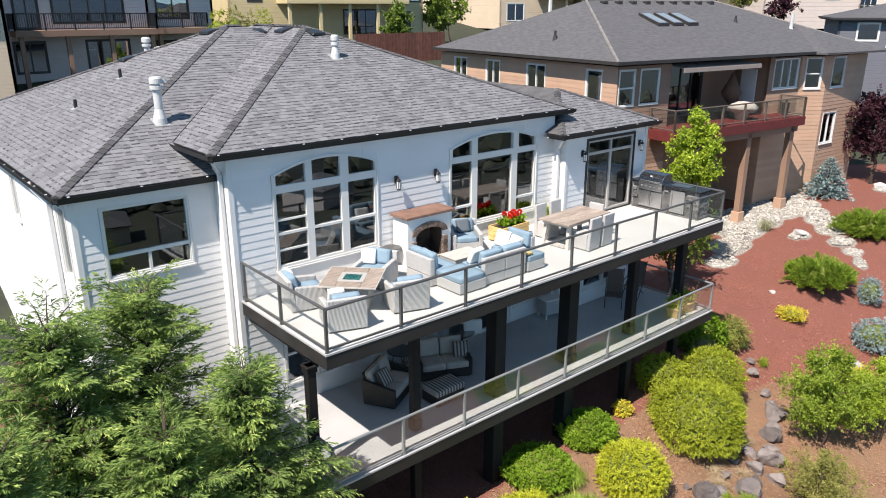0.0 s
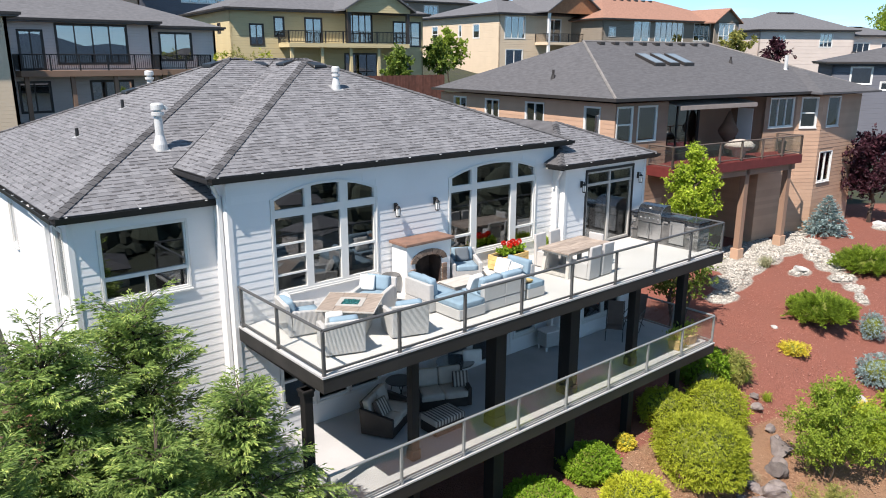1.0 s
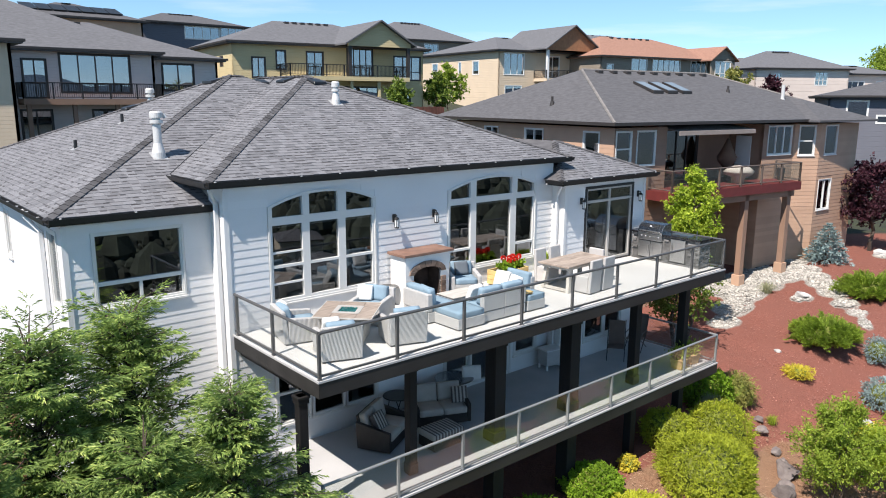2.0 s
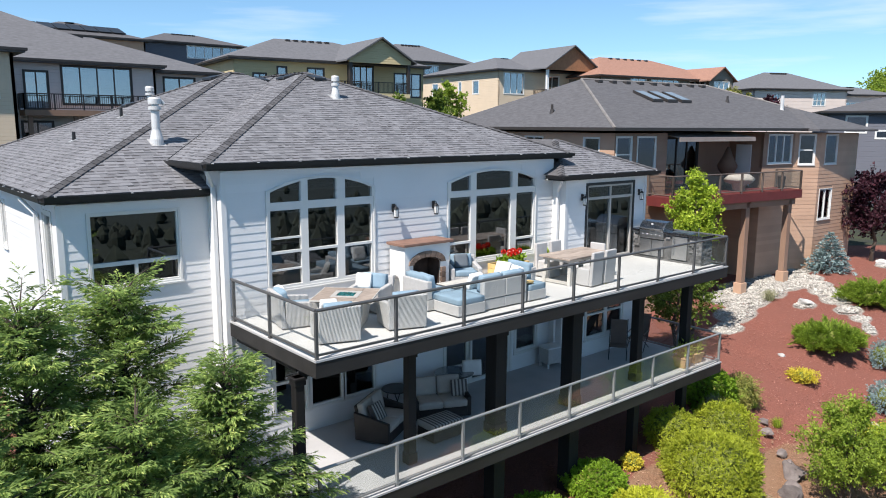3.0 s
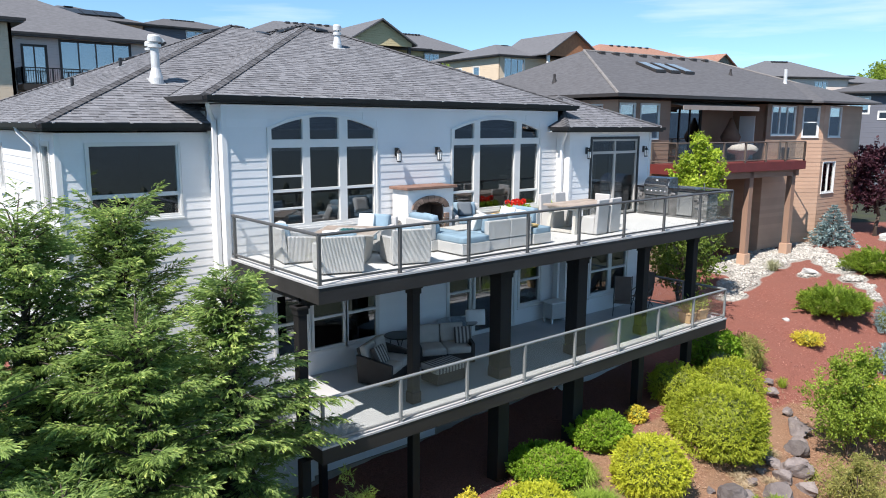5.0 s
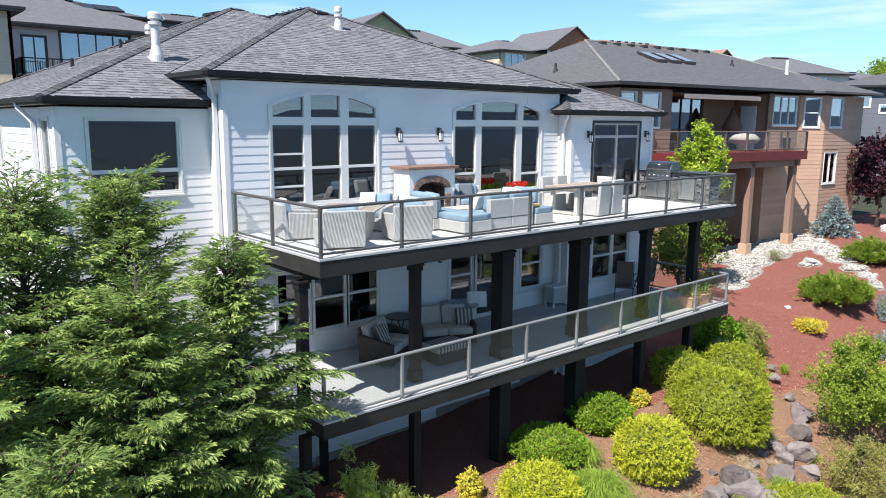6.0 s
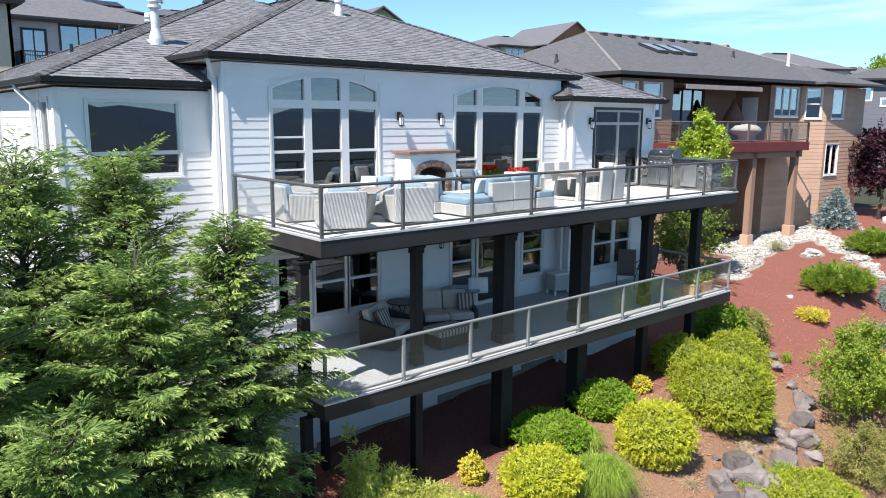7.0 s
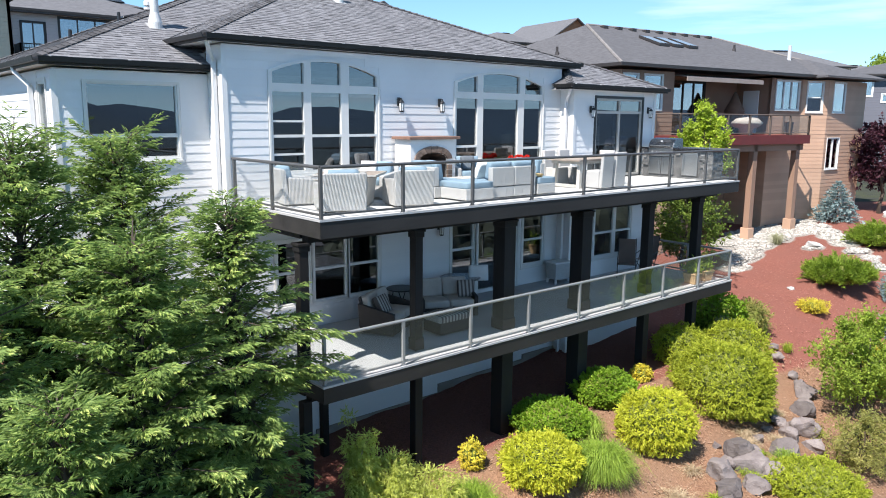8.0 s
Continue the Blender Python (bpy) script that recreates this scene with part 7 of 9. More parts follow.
def tuft(x, y, r, h, leaf, seed, label, n=700, up=0.9, zb=None):
    """A clump of thin blades that rise, arch over at random and hang at their tips."""
    rs = np.random.RandomState(seed)
    zb = ground(x, y) if zb is None else zb
    e = thing("grass_tuft", label, "grass", pose(x, y, zb))
    az = rs.uniform(0, 2 * np.pi, n)
    out = np.stack([np.cos(az), np.sin(az), 0 * az], 1)
    lat = np.stack([-out[:, 1], out[:, 0], 0 * az], 1) * rs.normal(0, 0.30, (n, 1)) * r
    b = np.concatenate([rs.normal(size=(n, 2)) * 0.16 * r, np.zeros((n, 1))], 1)
    q = rs.uniform(0.05, 1.0, (n, 1)) ** 0.8
    L = h * rs.uniform(0.35, 1.2, (n, 1)) * (1.1 - 0.25 * q)
    z = np.array([0, 0, 1.0])
    m = b + out * q * 0.30 * r + z * L * up * 0.72 + lat * 0.3
    k = m + out * q * 0.36 * r + z * L * up * 0.20 + lat * 0.5
    tip = k + out * q * 0.34 * r - z * L * (0.10 + 0.55 * q * rs.uniform(0.2, 1.2, (n, 1))) + lat * 0.6
    tip[:, 2] = np.maximum(tip[:, 2], 0.0)
    side = unit(np.cross(out + rs.normal(size=(n, 3)) * 0.5, z)) * 0.0055
    v = np.stack([b - side, b + side, m + side, m - side, m - side, m + side, k + side * 0.8, k - side * 0.8,
                  k - side * 0.8, k + side * 0.8, tip + side * 0.15, tip - side * 0.15], 1).reshape(-1, 3)
    f = np.arange(len(v)).reshape(-1, 4)
    part("foliage", mesh_np("foliage", v, f, leaf), None, e)
    return e


GT = "arching green grass clump on the bank"
tuft(5.95, -1.75, 0.78, 0.78, M_TUFT, 61, GT, 4200)
tuft(6.7, -0.75, 0.4, 0.55, M_TUFT, 60, GT, 1500)
tuft(2.62, -1.12, 0.62, 0.85, M_TUFT, 62, "arching green grass clump under the deck", 3000)
tuft(15.0, 0.45, 0.45, 0.95, M_REED, 63, "greyish feather grass beside the deck", 900, 1.0)
tuft(17.3, 0.3, 0.4, 0.5, M_TUFT, 64, "green grass clump at the mulch edge", 400)
tuft(12.9, -2.0, 0.4, 0.5, M_TUFT, 65, "green grass clump among rocks", 450)
tuft(10.15, -3.9, 0.4, 0.5, M_TUFT, 66, "green grass clump among rocks", 450)
tuft(27.2, 4.6, 0.5, 0.55, M_REED, 67, "dry grass clump by the deck post plinth", 300)
for i, (x, y, r, h) in enumerate(((9.15, -3.45, 0.28, 0.22), (9.0, -3.75, 0.3, 0.26), (10.1, -3.35, 0.25, 0.25), (17.3, -0.6, 0.28, 0.35), (7.6, -3.6, 0.3, 0.2), (13.4, -3.3, 0.3, 0.25))):
    tuft(x, y, r, h, M_TREELEAF, 400 + i, "small bright green weed among rocks", 160)
for i, (x, y, r, h) in enumerate(((6.9, -3.1, 0.55, 0.35), (10.9, -2.55, 0.4, 0.3), (10.4, -2.9, 0.4, 0.3), (6.2, -3.6, 0.5, 0.3), (8.1, -2.7, 0.4, 0.22), (13.3, -2.2, 0.35, 0.3), (11.6, -3.0, 0.4, 0.25))):
    tuft(x, y, r, h, M_STRAW, 420 + i, "dry straw-coloured grass tuft on the bank", 260, 0.6)

# bark chips and twigs strewn over the mulch and the bank
rs = np.random.RandomState(77)
M_CHIP = mat("bark_chip", (0.34, 0.215, 0.14), 0.9, var=0.2, fine=40, bump=0.3, island=0.35)
M_REDCHIP = mat("red_mulch_chip", (0.33, 0.15, 0.115), 0.9, var=0.2, fine=40, bump=0.3, island=0.3)
for name, label, m_, x0, x1, y0, y1, n in (("bark_chips", "pale bark chips and twigs on the bank", M_CHIP, 2.0, 17.5, -5.5, 0.6, 9000), ("mulch_chips", "red-brown mulch chips on the slope", M_REDCHIP, 15.5, 37.0, -4.0, 5.5, 12000)):
    px, py = rs.uniform(x0, x1, n), rs.uniform(y0, y1, n)
    p = np.stack([px, py, ground_np(px, py) + 0.03], 1)
    w = unit(np.concatenate([rs.normal(size=(n, 2)), np.zeros((n, 1))], 1)) * rs.uniform(0.03, 0.09, (n, 1))
    w[:, 2] = ground_np(px + w[:, 0], py + w[:, 1]) - ground_np(px, py)
    sd = np.stack([-w[:, 1], w[:, 0], 0 * px], 1) * rs.uniform(0.12, 0.3, (n, 1))
    v, f = np.stack([p, p + w * 0.5 + sd, p + w, p + w * 0.5 - sd], 1).reshape(-1, 3), np.arange(4 * n).reshape(n, 4)
    tagged(part(name, mesh_np(name, v, f, m_), None), label, "mulch", kind="stuff")

# trees and hedges between the far houses
leafy("tree", 39.6, 44.0, 7.4, 10.6, 1.3, M_DARKLEAF, 71, "small green tree by the yellow house", 2600, 0.3, 9)
leafy("tree", 30.5, 38.0, 6.6, 9.7, 1.0, M_DARKLEAF, 72, "green tree behind the fence", 2800, 0.3, 9)
leafy("tree", 44.5, 48.0, 8.0, 11.6, 1.9, M_SHRUB, 73, "green tree beside the peach house", 2600, 0.34, 9)
leafy("tree", 193.4, 57.6, 13.0, 21.5, 5.0, M_SHRUB, 74, "large green tree on the far slope", 11000, 0.5, 14, 0.3)
leafy("shrub", 84.0, 38.0, 9.5, 12.2, 1.6, M_OLIVELEAF, 76, "yellow-green shrub between far houses", 1500, 0.4, 7, category="shrub")
leafy("plum_tree", 92.0, 37.0, 8.0, 11.3, 1.6, M_PLUM, 77, "dark red-leaved tree between far houses", 1500, 0.4, 7)
leafy("tree", 3.0, 74.0, 14.0, 19.5, 2.6, M_LIME, 78, "yellow-green tree behind a far roof", 1800, 0.5, 8)
for i in range(4):
    globe(14.5 + 1.05 * i, 36.0, 9.1 + 0.3 * math.sin(i * 2.1), 0.85, M_OLIVELEAF if i % 3 else M_LIME, "rounded yellow-green hedge shrub behind the roof", "shrub", 80 + i, 110, 0.3, group="hedge")
fence = thing("fence", "red-brown board fence behind the houses", "fence", pose(23.6, 34.0, 6.1))
M_FENCE = mat("red_brown_fence_board", (0.20, 0.075, 0.05), 0.85, var=0.2, fine=14, bump=0.2, obj=0.2)
g = Mesh()
g.box(0.0, 8.4, 0.03, 0.08, 0.25, 0.35)
part("fence_rail", g, M_FENCE, fence)
g = Mesh()
g.box(0.0, 0.135, -0.012, 0.012, -0.6, 1.5)
first = part("fence_board", g, M_FENCE, fence)
for i in range(1, 56):
    part("fence_board", first.data, None, fence, m=pose(0.15 * i, 0, 0.02 * math.sin(i * 1.7)))
for i in range(6):
    globe(-7.5 + 1.5 * i, 36.5, 5.6, 0.95, M_GREENBUSH, "clipped green hedge shrub below the deck", "shrub", 95 + i, 110, 0.3, group="low hedge")

# ---- the valley below the garden, which the window panes mirror ----
def far_cones(name, label, category, n, seed, box, size, material, squat):
    """Crowns far down the valley, as small uneven cones in one mesh."""
    rs = np.random.RandomState(seed)
    px, py = rs.uniform(box[0], box[1], n), -rs.uniform(0, 1, n) ** 1.6 * (box[3] - box[2]) - box[2]
    keep = noise_mask(px, py)
    px, py = px[keep], py[keep]
    n = len(px)
    pz = ground_np(px, py)
    h = rs.uniform(*size, n)
    r = h * squat * rs.uniform(0.8, 1.2, n)
    a = np.arange(7) * 2 * np.pi / 7
    rows = []
    for frac, wide in ((0.0, 0.7), (0.3, 1.0), (0.7, 0.7), (1.0, 0.06)):
        rr = r[:, None] * wide * rs.uniform(0.75, 1.25, (n, 7))
        rows.append(np.stack([px[:, None] + rr * np.cos(a), py[:, None] + rr * np.sin(a), np.repeat((pz + h * frac)[:, None], 7, 1)], -1))
    v = np.stack(rows, 1).reshape(-1, 3)
    q = np.array([[k * 7 + j, k * 7 + (j + 1) % 7, (k + 1) * 7 + (j + 1) % 7, (k + 1) * 7 + j] for k in range(3) for j in range(7)])
    f = (np.arange(n)[:, None, None] * 28 + q[None]).reshape(-1, 4)
    tagged(part(name, mesh_np(name, v, f, material), None), label, category, kind="stuff")


def noise_mask(px, py):
    """Woods in patches, with open fields between them."""
    return np.sin(px * 0.021 + 1.7 * np.sin(py * 0.013)) + np.sin(py * 0.031 + px * 0.007) > -0.3


far_cones("valley_woods", "dark woods in patches down the valley", "woods", 1700, 301, (-700, 500, 90, 900), (6, 13), M_FARWOODS, 0.42)
far_cones("garden_trees", "green trees among houses down the slope", "woods", 1500, 302, (-200, 150, 75, 260), (1.5, 3.6), M_FARWOODS, 0.75)
VALLEY = [(-70, -95, 30), (-40, -110, 5), (-12, -100, -8), (20, -120, 12), (58, -105, -25), (-95, -140, 0), (-55, -160, 18), (-15, -150, -15), (30, -165, 6), (80, -150, 20)]
vr = random.Random(12)
for k, (x, y, a) in enumerate(VALLEY):
    w, d, h = vr.uniform(10, 15), vr.uniform(8, 11), vr.uniform(4.5, 6.5)
    zb = ground(x, y)
    e = thing("house", "pale house with a grey roof down the slope", "house", pose(x, y, zb, 0, 0, a), "valley houses")
    g = Mesh()
    g.box(0, w, 0, d, -2, h)
    part("wall", g, (M_PEACH, M_GREIGE, M_PINK)[k % 3], e)
    part("roof", ridge_roof(-0.5, w + 0.5, -0.5, d + 0.5, h + 0.1, (d / 2, d / 2, h + 2.2), (w - d / 2, d / 2, h + 2.2)), (M_ROOFGREY, M_ROOFDARK)[k % 2], e)

# ---- stones ----
def boulder(x, y, s, seed, material, label, flat=0.7, zoff=0.0):
    rs = np.random.RandomState(seed)
    bm = bmesh.new()
    bmesh.ops.create_icosphere(bm, subdivisions=4, radius=1.0)
    cuts = unit(rs.normal(size=(14, 3)))
    off = rs.uniform(0.5, 0.9, 14)
    for v in bm.verts:
        p = np.array(v.co)
        for c, o in zip(cuts, off):
            d = p @ c
            if d > o:
                p = p - c * (d - o) * 0.95
        q = Vector(p * 3 + seed)
        p = p * (1 + 0.18 * noise.noise(q * 0.6) + 0.05 * noise.noise(q * 2) + 0.025 * noise.noise(q * 6))
        v.co = Vector((p[0] * s * 1.15, p[1] * s * 0.9, p[2] * s * flat))
    me = bpy.data.meshes.new("boulder")
    bm.to_mesh(me)
    bm.free()
    me.materials.append(material)
    o = part("boulder", me, None, None, m=pose(x, y, ground(x, y) + s * flat * 0.42 + zoff, 0, 0, rs.uniform(0, 360)))
    return tagged(o, label, "boulder", "garden boulders")


rr_ = random.Random(9)
for i, (x, y, s) in enumerate([(15.3, -2.1, 0.40), (14.2, -2.6, 0.34), (12.8, -2.5, 0.26), (13.05, -3.0, 0.40), (11.0, -2.8, 0.2), (10.9, -3.55, 0.38), (9.6, -3.0, 0.38), (10.1, -3.1, 0.25), (9.3, -3.5, 0.42),
                               (8.5, -3.2, 0.42), (9.1, -3.05, 0.24), (10.4, -3.9, 0.22), (9.35, -4.0, 0.36), (9.5, -2.5, 0.13), (12.2, -3.1, 0.28), (11.6, -3.4, 0.24), (13.6, -2.9, 0.28), (14.7, -2.4, 0.26),
                               (8.0, -3.7, 0.4), (7.5, -3.9, 0.3), (16.6, -0.6, 0.2), (17.0, -0.3, 0.16), (16.1, -1.4, 0.22), (15.7, -1.8, 0.2), (8.8, -3.9, 0.3), (11.9, -2.6, 0.16), (12.4, -3.7, 0.3)]):
    boulder(x, y, s, 100 + i, M_ROCK, "rough grey basalt boulder on the bark bank", rr_.uniform(0.75, 1.05))
for i, (x, y, s) in enumerate([(27.6, 3.15, 0.34), (38.0, 3.4, 0.42), (21.3, 1.2, 0.16), (19.6, -2.1, 0.42), (20.2, -2.5, 0.4)]):
    boulder(x, y, s, 140 + i, M_PALEROCK, "pale quartz boulder in red mulch", 0.6 if i < 3 else 0.35)

# river stones in a winding strip beside the red mulch
rs = np.random.RandomState(8)
ico = [(-1, 0, 0), (1, 0, 0), (0, -1, 0), (0, 1, 0), (0, 0, -0.6), (0, 0, 0.7), (0.6, 0.6, 0.35), (-0.6, 0.6, 0.35), (-0.6, -0.6, 0.35), (0.6, -0.6, 0.35)]
icf = [(1, 3, 6), (3, 0, 7), (0, 2, 8), (2, 1, 9), (1, 6, 9), (6, 3, 7), (7, 0, 8), (8, 2, 9), (6, 7, 5), (7, 8, 5), (8, 9, 5), (9, 6, 5)]
V, Fp = [], []
for cx, cy, r in PEB:
    for _ in range(int(400 * r * r) + 60):
        a, q = rs.uniform(0, 2 * np.pi), r * math.sqrt(rs.uniform(0, 1))
        px, py = cx + q * math.cos(a) * 1.1, cy + q * math.sin(a) * 0.8
        s = rs.uniform(0.028, 0.08)
        m = pose(px, py, ground(px, py) + s * 0.25, rs.uniform(-25, 25), rs.uniform(-25, 25), rs.uniform(0, 360))
        k = len(V)
        V += [tuple(m @ Vector((p[0] * s, p[1] * s * 0.8, p[2] * s))) for p in ico]
        Fp += [tuple(i + k for i in f) for f in icf]
M_PEBBLE = mat("pale_river_stone", (0.40, 0.38, 0.34), 0.85, var=0.15, scale=2, fine=30, bump=0.3, island=0.38)
tagged(part("river_stones", mesh_np("river_stones", V, Fp, M_PEBBLE), None), "pale grey river stones in a winding strip", "gravel", kind="stuff")

# ---- furniture on the upper deck ----
UP, LOW = 3.102, 0.062


def soft_box(x0, x1, y0, y1, z0, z1, r=0.05):
    """A stuffed cushion: a rounded box with a crowned top and pinched corners, as a mesh."""
    bm = bmesh.new()
    bmesh.ops.create_cube(bm, size=1.0)
    bmesh.ops.subdivide_edges(bm, edges=bm.edges[:], cuts=5, use_grid_fill=True)
    cx, cy, cz = (x0 + x1) / 2, (y0 + y1) / 2, (z0 + z1) / 2
    sx, sy, sz = x1 - x0, y1 - y0, z1 - z0
    dims = sorted((sx, sy, sz))
    for v in bm.verts:
        p = Vector((2 * v.co.x, 2 * v.co.y, 2 * v.co.z))
        q = []
        for i, s in enumerate((sx, sy, sz)):
            o = [p[j] for j in range(3) if j != i]
            k = (1 - 0.55 * abs(o[0]) ** 4) * (1 - 0.55 * abs(o[1]) ** 4)
            q.append(p[i] * s / 2 * (0.80 + 0.22 * k if s == dims[0] else 0.955 + 0.045 * k))
        v.co = Vector((cx + q[0], cy + q[1], cz + q[2]))
    g = Mesh()
    bm.verts.index_update()
    g.v = [tuple(v.co) for v in bm.verts]
    g.f = [tuple(v.index for v in f.verts) for f in bm.faces]
    bm.free()
    return g


def moved(g, m):
    g.v = [tuple(m @ Vector(p)) for p in g.v]
    return g


def stripe_mat(name, c1, c2, per, axis="X"):
    m = bpy.data.materials.new(name)
    m.use_nodes = True
    n, l = m.node_tree.nodes, m.node_tree.links
    b = n["Principled BSDF"]
    tc, sep = n.new("ShaderNodeTexCoord"), n.new("ShaderNodeSeparateXYZ")
    l.new(tc.outputs["Object"], sep.inputs["Vector"])
    k = n.new("ShaderNodeMath")
    k.operation = "MULTIPLY"
    k.inputs[1].default_value = 1 / per
    l.new(sep.outputs[axis], k.inputs[0])
    f = n.new("ShaderNodeMath")
    f.operation = "FRACT"
    l.new(k.outputs["Value"], f.inputs[0])
    s = n.new("ShaderNodeMath")
    s.operation = "GREATER_THAN"
    s.inputs[1].default_value = 0.52
    l.new(f.outputs["Value"], s.inputs[0])
    x = n.new("ShaderNodeMixRGB")
    x.inputs["Color1"].default_value, x.inputs["Color2"].default_value = (*c1, 1), (*c2, 1)
    l.new(s.outputs["Value"], x.inputs["Fac"])
    l.new(x.outputs["Color"], b.inputs["Base Color"])
    b.inputs["Roughness"].default_value = 0.9
    return m


M_STRIPE = stripe_mat("brown_cream_striped_fabric", (0.36, 0.335, 0.30), (0.095, 0.075, 0.068), 0.095)


def wicker_chair(at, label, pillow=True, seat_m=M_BLUE, w=0.84, d=0.82, back_h=0.74, arm_h=0.56, group="wicker armchairs"):
    """A boxy wicker club chair, facing -y: base, arms, back, seat cushion, bolster."""
    e = thing("armchair", label, "armchair", at, group)
    h = w / 2
    g = Mesh()
    g.box(-h + 0.11, h - 0.11, -d / 2 + 0.01, d / 2 - 0.11, 0.05, 0.31)
    part("seat_base", g, M_WICKER, e, bevel=0.012)
    for s in (-1, 1):
        g = Mesh()
        x0, x1 = sorted((s * h, s * (h - 0.11)))
        g.add([(x0, -d / 2, 0.03), (x1, -d / 2, 0.03), (x1, d / 2 - 0.1, 0.03), (x0, d / 2 - 0.1, 0.03),
               (x0, -d / 2, arm_h - 0.04), (x1, -d / 2, arm_h - 0.04), (x1, d / 2 - 0.1, arm_h + 0.02), (x0, d / 2 - 0.1, arm_h + 0.02)],
              [(0, 3, 2, 1), (4, 5, 6, 7), (0, 1, 5, 4), (1, 2, 6, 5), (2, 3, 7, 6), (3, 0, 4, 7)])
        part("arm", g, M_WICKER, e, bevel=0.02)
    g = Mesh()
    g.add([(-h, d / 2 - 0.12, 0.03), (h, d / 2 - 0.12, 0.03), (h, d / 2 - 0.0, 0.03), (-h, d / 2 - 0.0, 0.03),
           (-h, d / 2 - 0.04, back_h), (h, d / 2 - 0.04, back_h), (h, d / 2 + 0.07, back_h), (-h, d / 2 + 0.07, back_h)],
          [(0, 3, 2, 1), (4, 5, 6, 7), (0, 1, 5, 4), (1, 2, 6, 5), (2, 3, 7, 6), (3, 0, 4, 7)])
    part("backrest", g, M_WICKER, e, bevel=0.02)
    for sx in (-1, 1):
        for y in (-d / 2 + 0.06, d / 2 - 0.06):
            g = Mesh()
            g.box(sx * (h - 0.07) - 0.025, sx * (h - 0.07) + 0.025, y - 0.025, y + 0.025, 0.0, 0.05)
            part("foot", g, M_RAIL, e)
    part("seat_cushion", soft_box(-h + 0.12, h - 0.12, -d / 2 + 0.0, d / 2 - 0.12, 0.30, 0.45), seat_m, e, "blue cushion", smooth=True)
    if pillow:
        p = moved(soft_box(-0.29, 0.29, -0.08, 0.08, 0.0, 0.36), pose(0, d / 2 - 0.17, 0.44, -14, 0, 0))
        part("back_cushion", p, M_BLUE, e, "blue cushion", smooth=True)
    return e


WA = "pale grey wicker armchair with blue cushions on the deck"
chair = wicker_chair(pose(1.06, 1.03, UP, 0, 0, 161), WA)
copy_thing(chair, pose(2.67, 0.98, UP, 0, 0, 162))
copy_thing(chair, pose(0.98, 2.50, UP, 0, 0, 258 - 180 + 0))
copy_thing(chair, pose(2.95, 2.55, UP, 0, 0, -62))
copy_thing(chair, pose(6.35, 3.12, UP, 0, 0, -28))


def pillow(x, y, z, rz, tilt, material, label, s=0.42):
    g = moved(soft_box(-s / 2, s / 2, -0.07, 0.07, 0, s), pose(0, 0, 0, tilt, 0, 0))
    return tagged(part("throw_pillow", g, material, None, smooth=True, m=pose(x, y, z, 0, 0, rz)), label, "pillow", "throw pillows")


pillow(0.86, 2.72, UP + 0.46, 80, -20, M_WHITEFAB, "white throw pillow on a wicker armchair", 0.36)
pillow(1.02, 1.24, UP + 0.46, 160, -25, M_WHITEFAB, "white throw pillow on a wicker armchair", 0.34)
pillow(2.90, 2.75, UP + 0.46, -50, -25, M_WHITEFAB, "white throw pillow on a wicker armchair", 0.36)

# fire table
e = thing("fire_table", "square taupe fire table with teal fire glass", "fire table", pose(1.82, 1.78, UP, 0, 0, 44))
ft = Mesh()
for i, (a, b, c, d) in enumerate([(-0.62, 0.62, -0.62, -0.27), (-0.62, 0.62, 0.27, 0.62), (-0.62, -0.27, -0.27, 0.27), (0.27, 0.62, -0.27, 0.27)]):
    g = Mesh()
    g.box(a + 0.002, b - 0.002, c + 0.002, d - 0.002, 0.60, 0.65)
    part("top_slab", g, M_TABLEWOOD, e, bevel=0.008)
g = holed(-0.635, 0.635, -0.635, 0.635, [(-0.617, 0.617, -0.617, 0.617)], 0, 0.03)
part("rim", moved(g, Matrix(((1, 0, 0, 0), (0, 0, 1, 0), (0, 1, 0, 0.622), (0, 0, 0, 1)))), M_TABLEPALE, e)
g = holed(-0.29, 0.29, -0.29, 0.29, [(-0.19, 0.19, -0.19, 0.19)], 0, 0.02)
part("burner_frame", moved(g, Matrix(((1, 0, 0, 0), (0, 0, 1, 0), (0, 1, 0, 0.64), (0, 0, 0, 1)))), M_TAUPE, e)
rs = np.random.RandomState(4)
V, Fq = [], []
for i in range(260):
    s = rs.uniform(0.012, 0.026)
    m = pose(rs.uniform(-0.17, 0.17), rs.uniform(-0.17, 0.17), 0.635 + rs.uniform(0, 0.02), *rs.uniform(0, 360, 3))
    k = len(V)
    V += [tuple(m @ Vector((p[0] * s, p[1] * s, p[2] * s))) for p in ico]
    Fq += [tuple(i + k for i in f) for f in icf]
tagged(part("fire_glass", mesh_np("fire_glass", V, Fq, M_TEAL), None, e, "teal glass pebbles"), kind="stuff")
g = Mesh()
g.box(-0.25, 0.25, -0.25, 0.25, 0.58, 0.63)
part("burner_tray", g, M_TEAL, e)
g = Mesh()
g.add([(-0.38, -0.38, 0), (0.38, -0.38, 0), (0.38, 0.38, 0), (-0.38, 0.38, 0), (-0.46, -0.46, 0.6), (0.46, -0.46, 0.6), (0.46, 0.46, 0.6), (-0.46, 0.46, 0.6)],
      [(0, 3, 2, 1), (4, 5, 6, 7), (0, 1, 5, 4), (1, 2, 6, 5), (2, 3, 7, 6), (3, 0, 4, 7)])
part("pedestal", g, M_TABLEPALE, e, bevel=0.01)

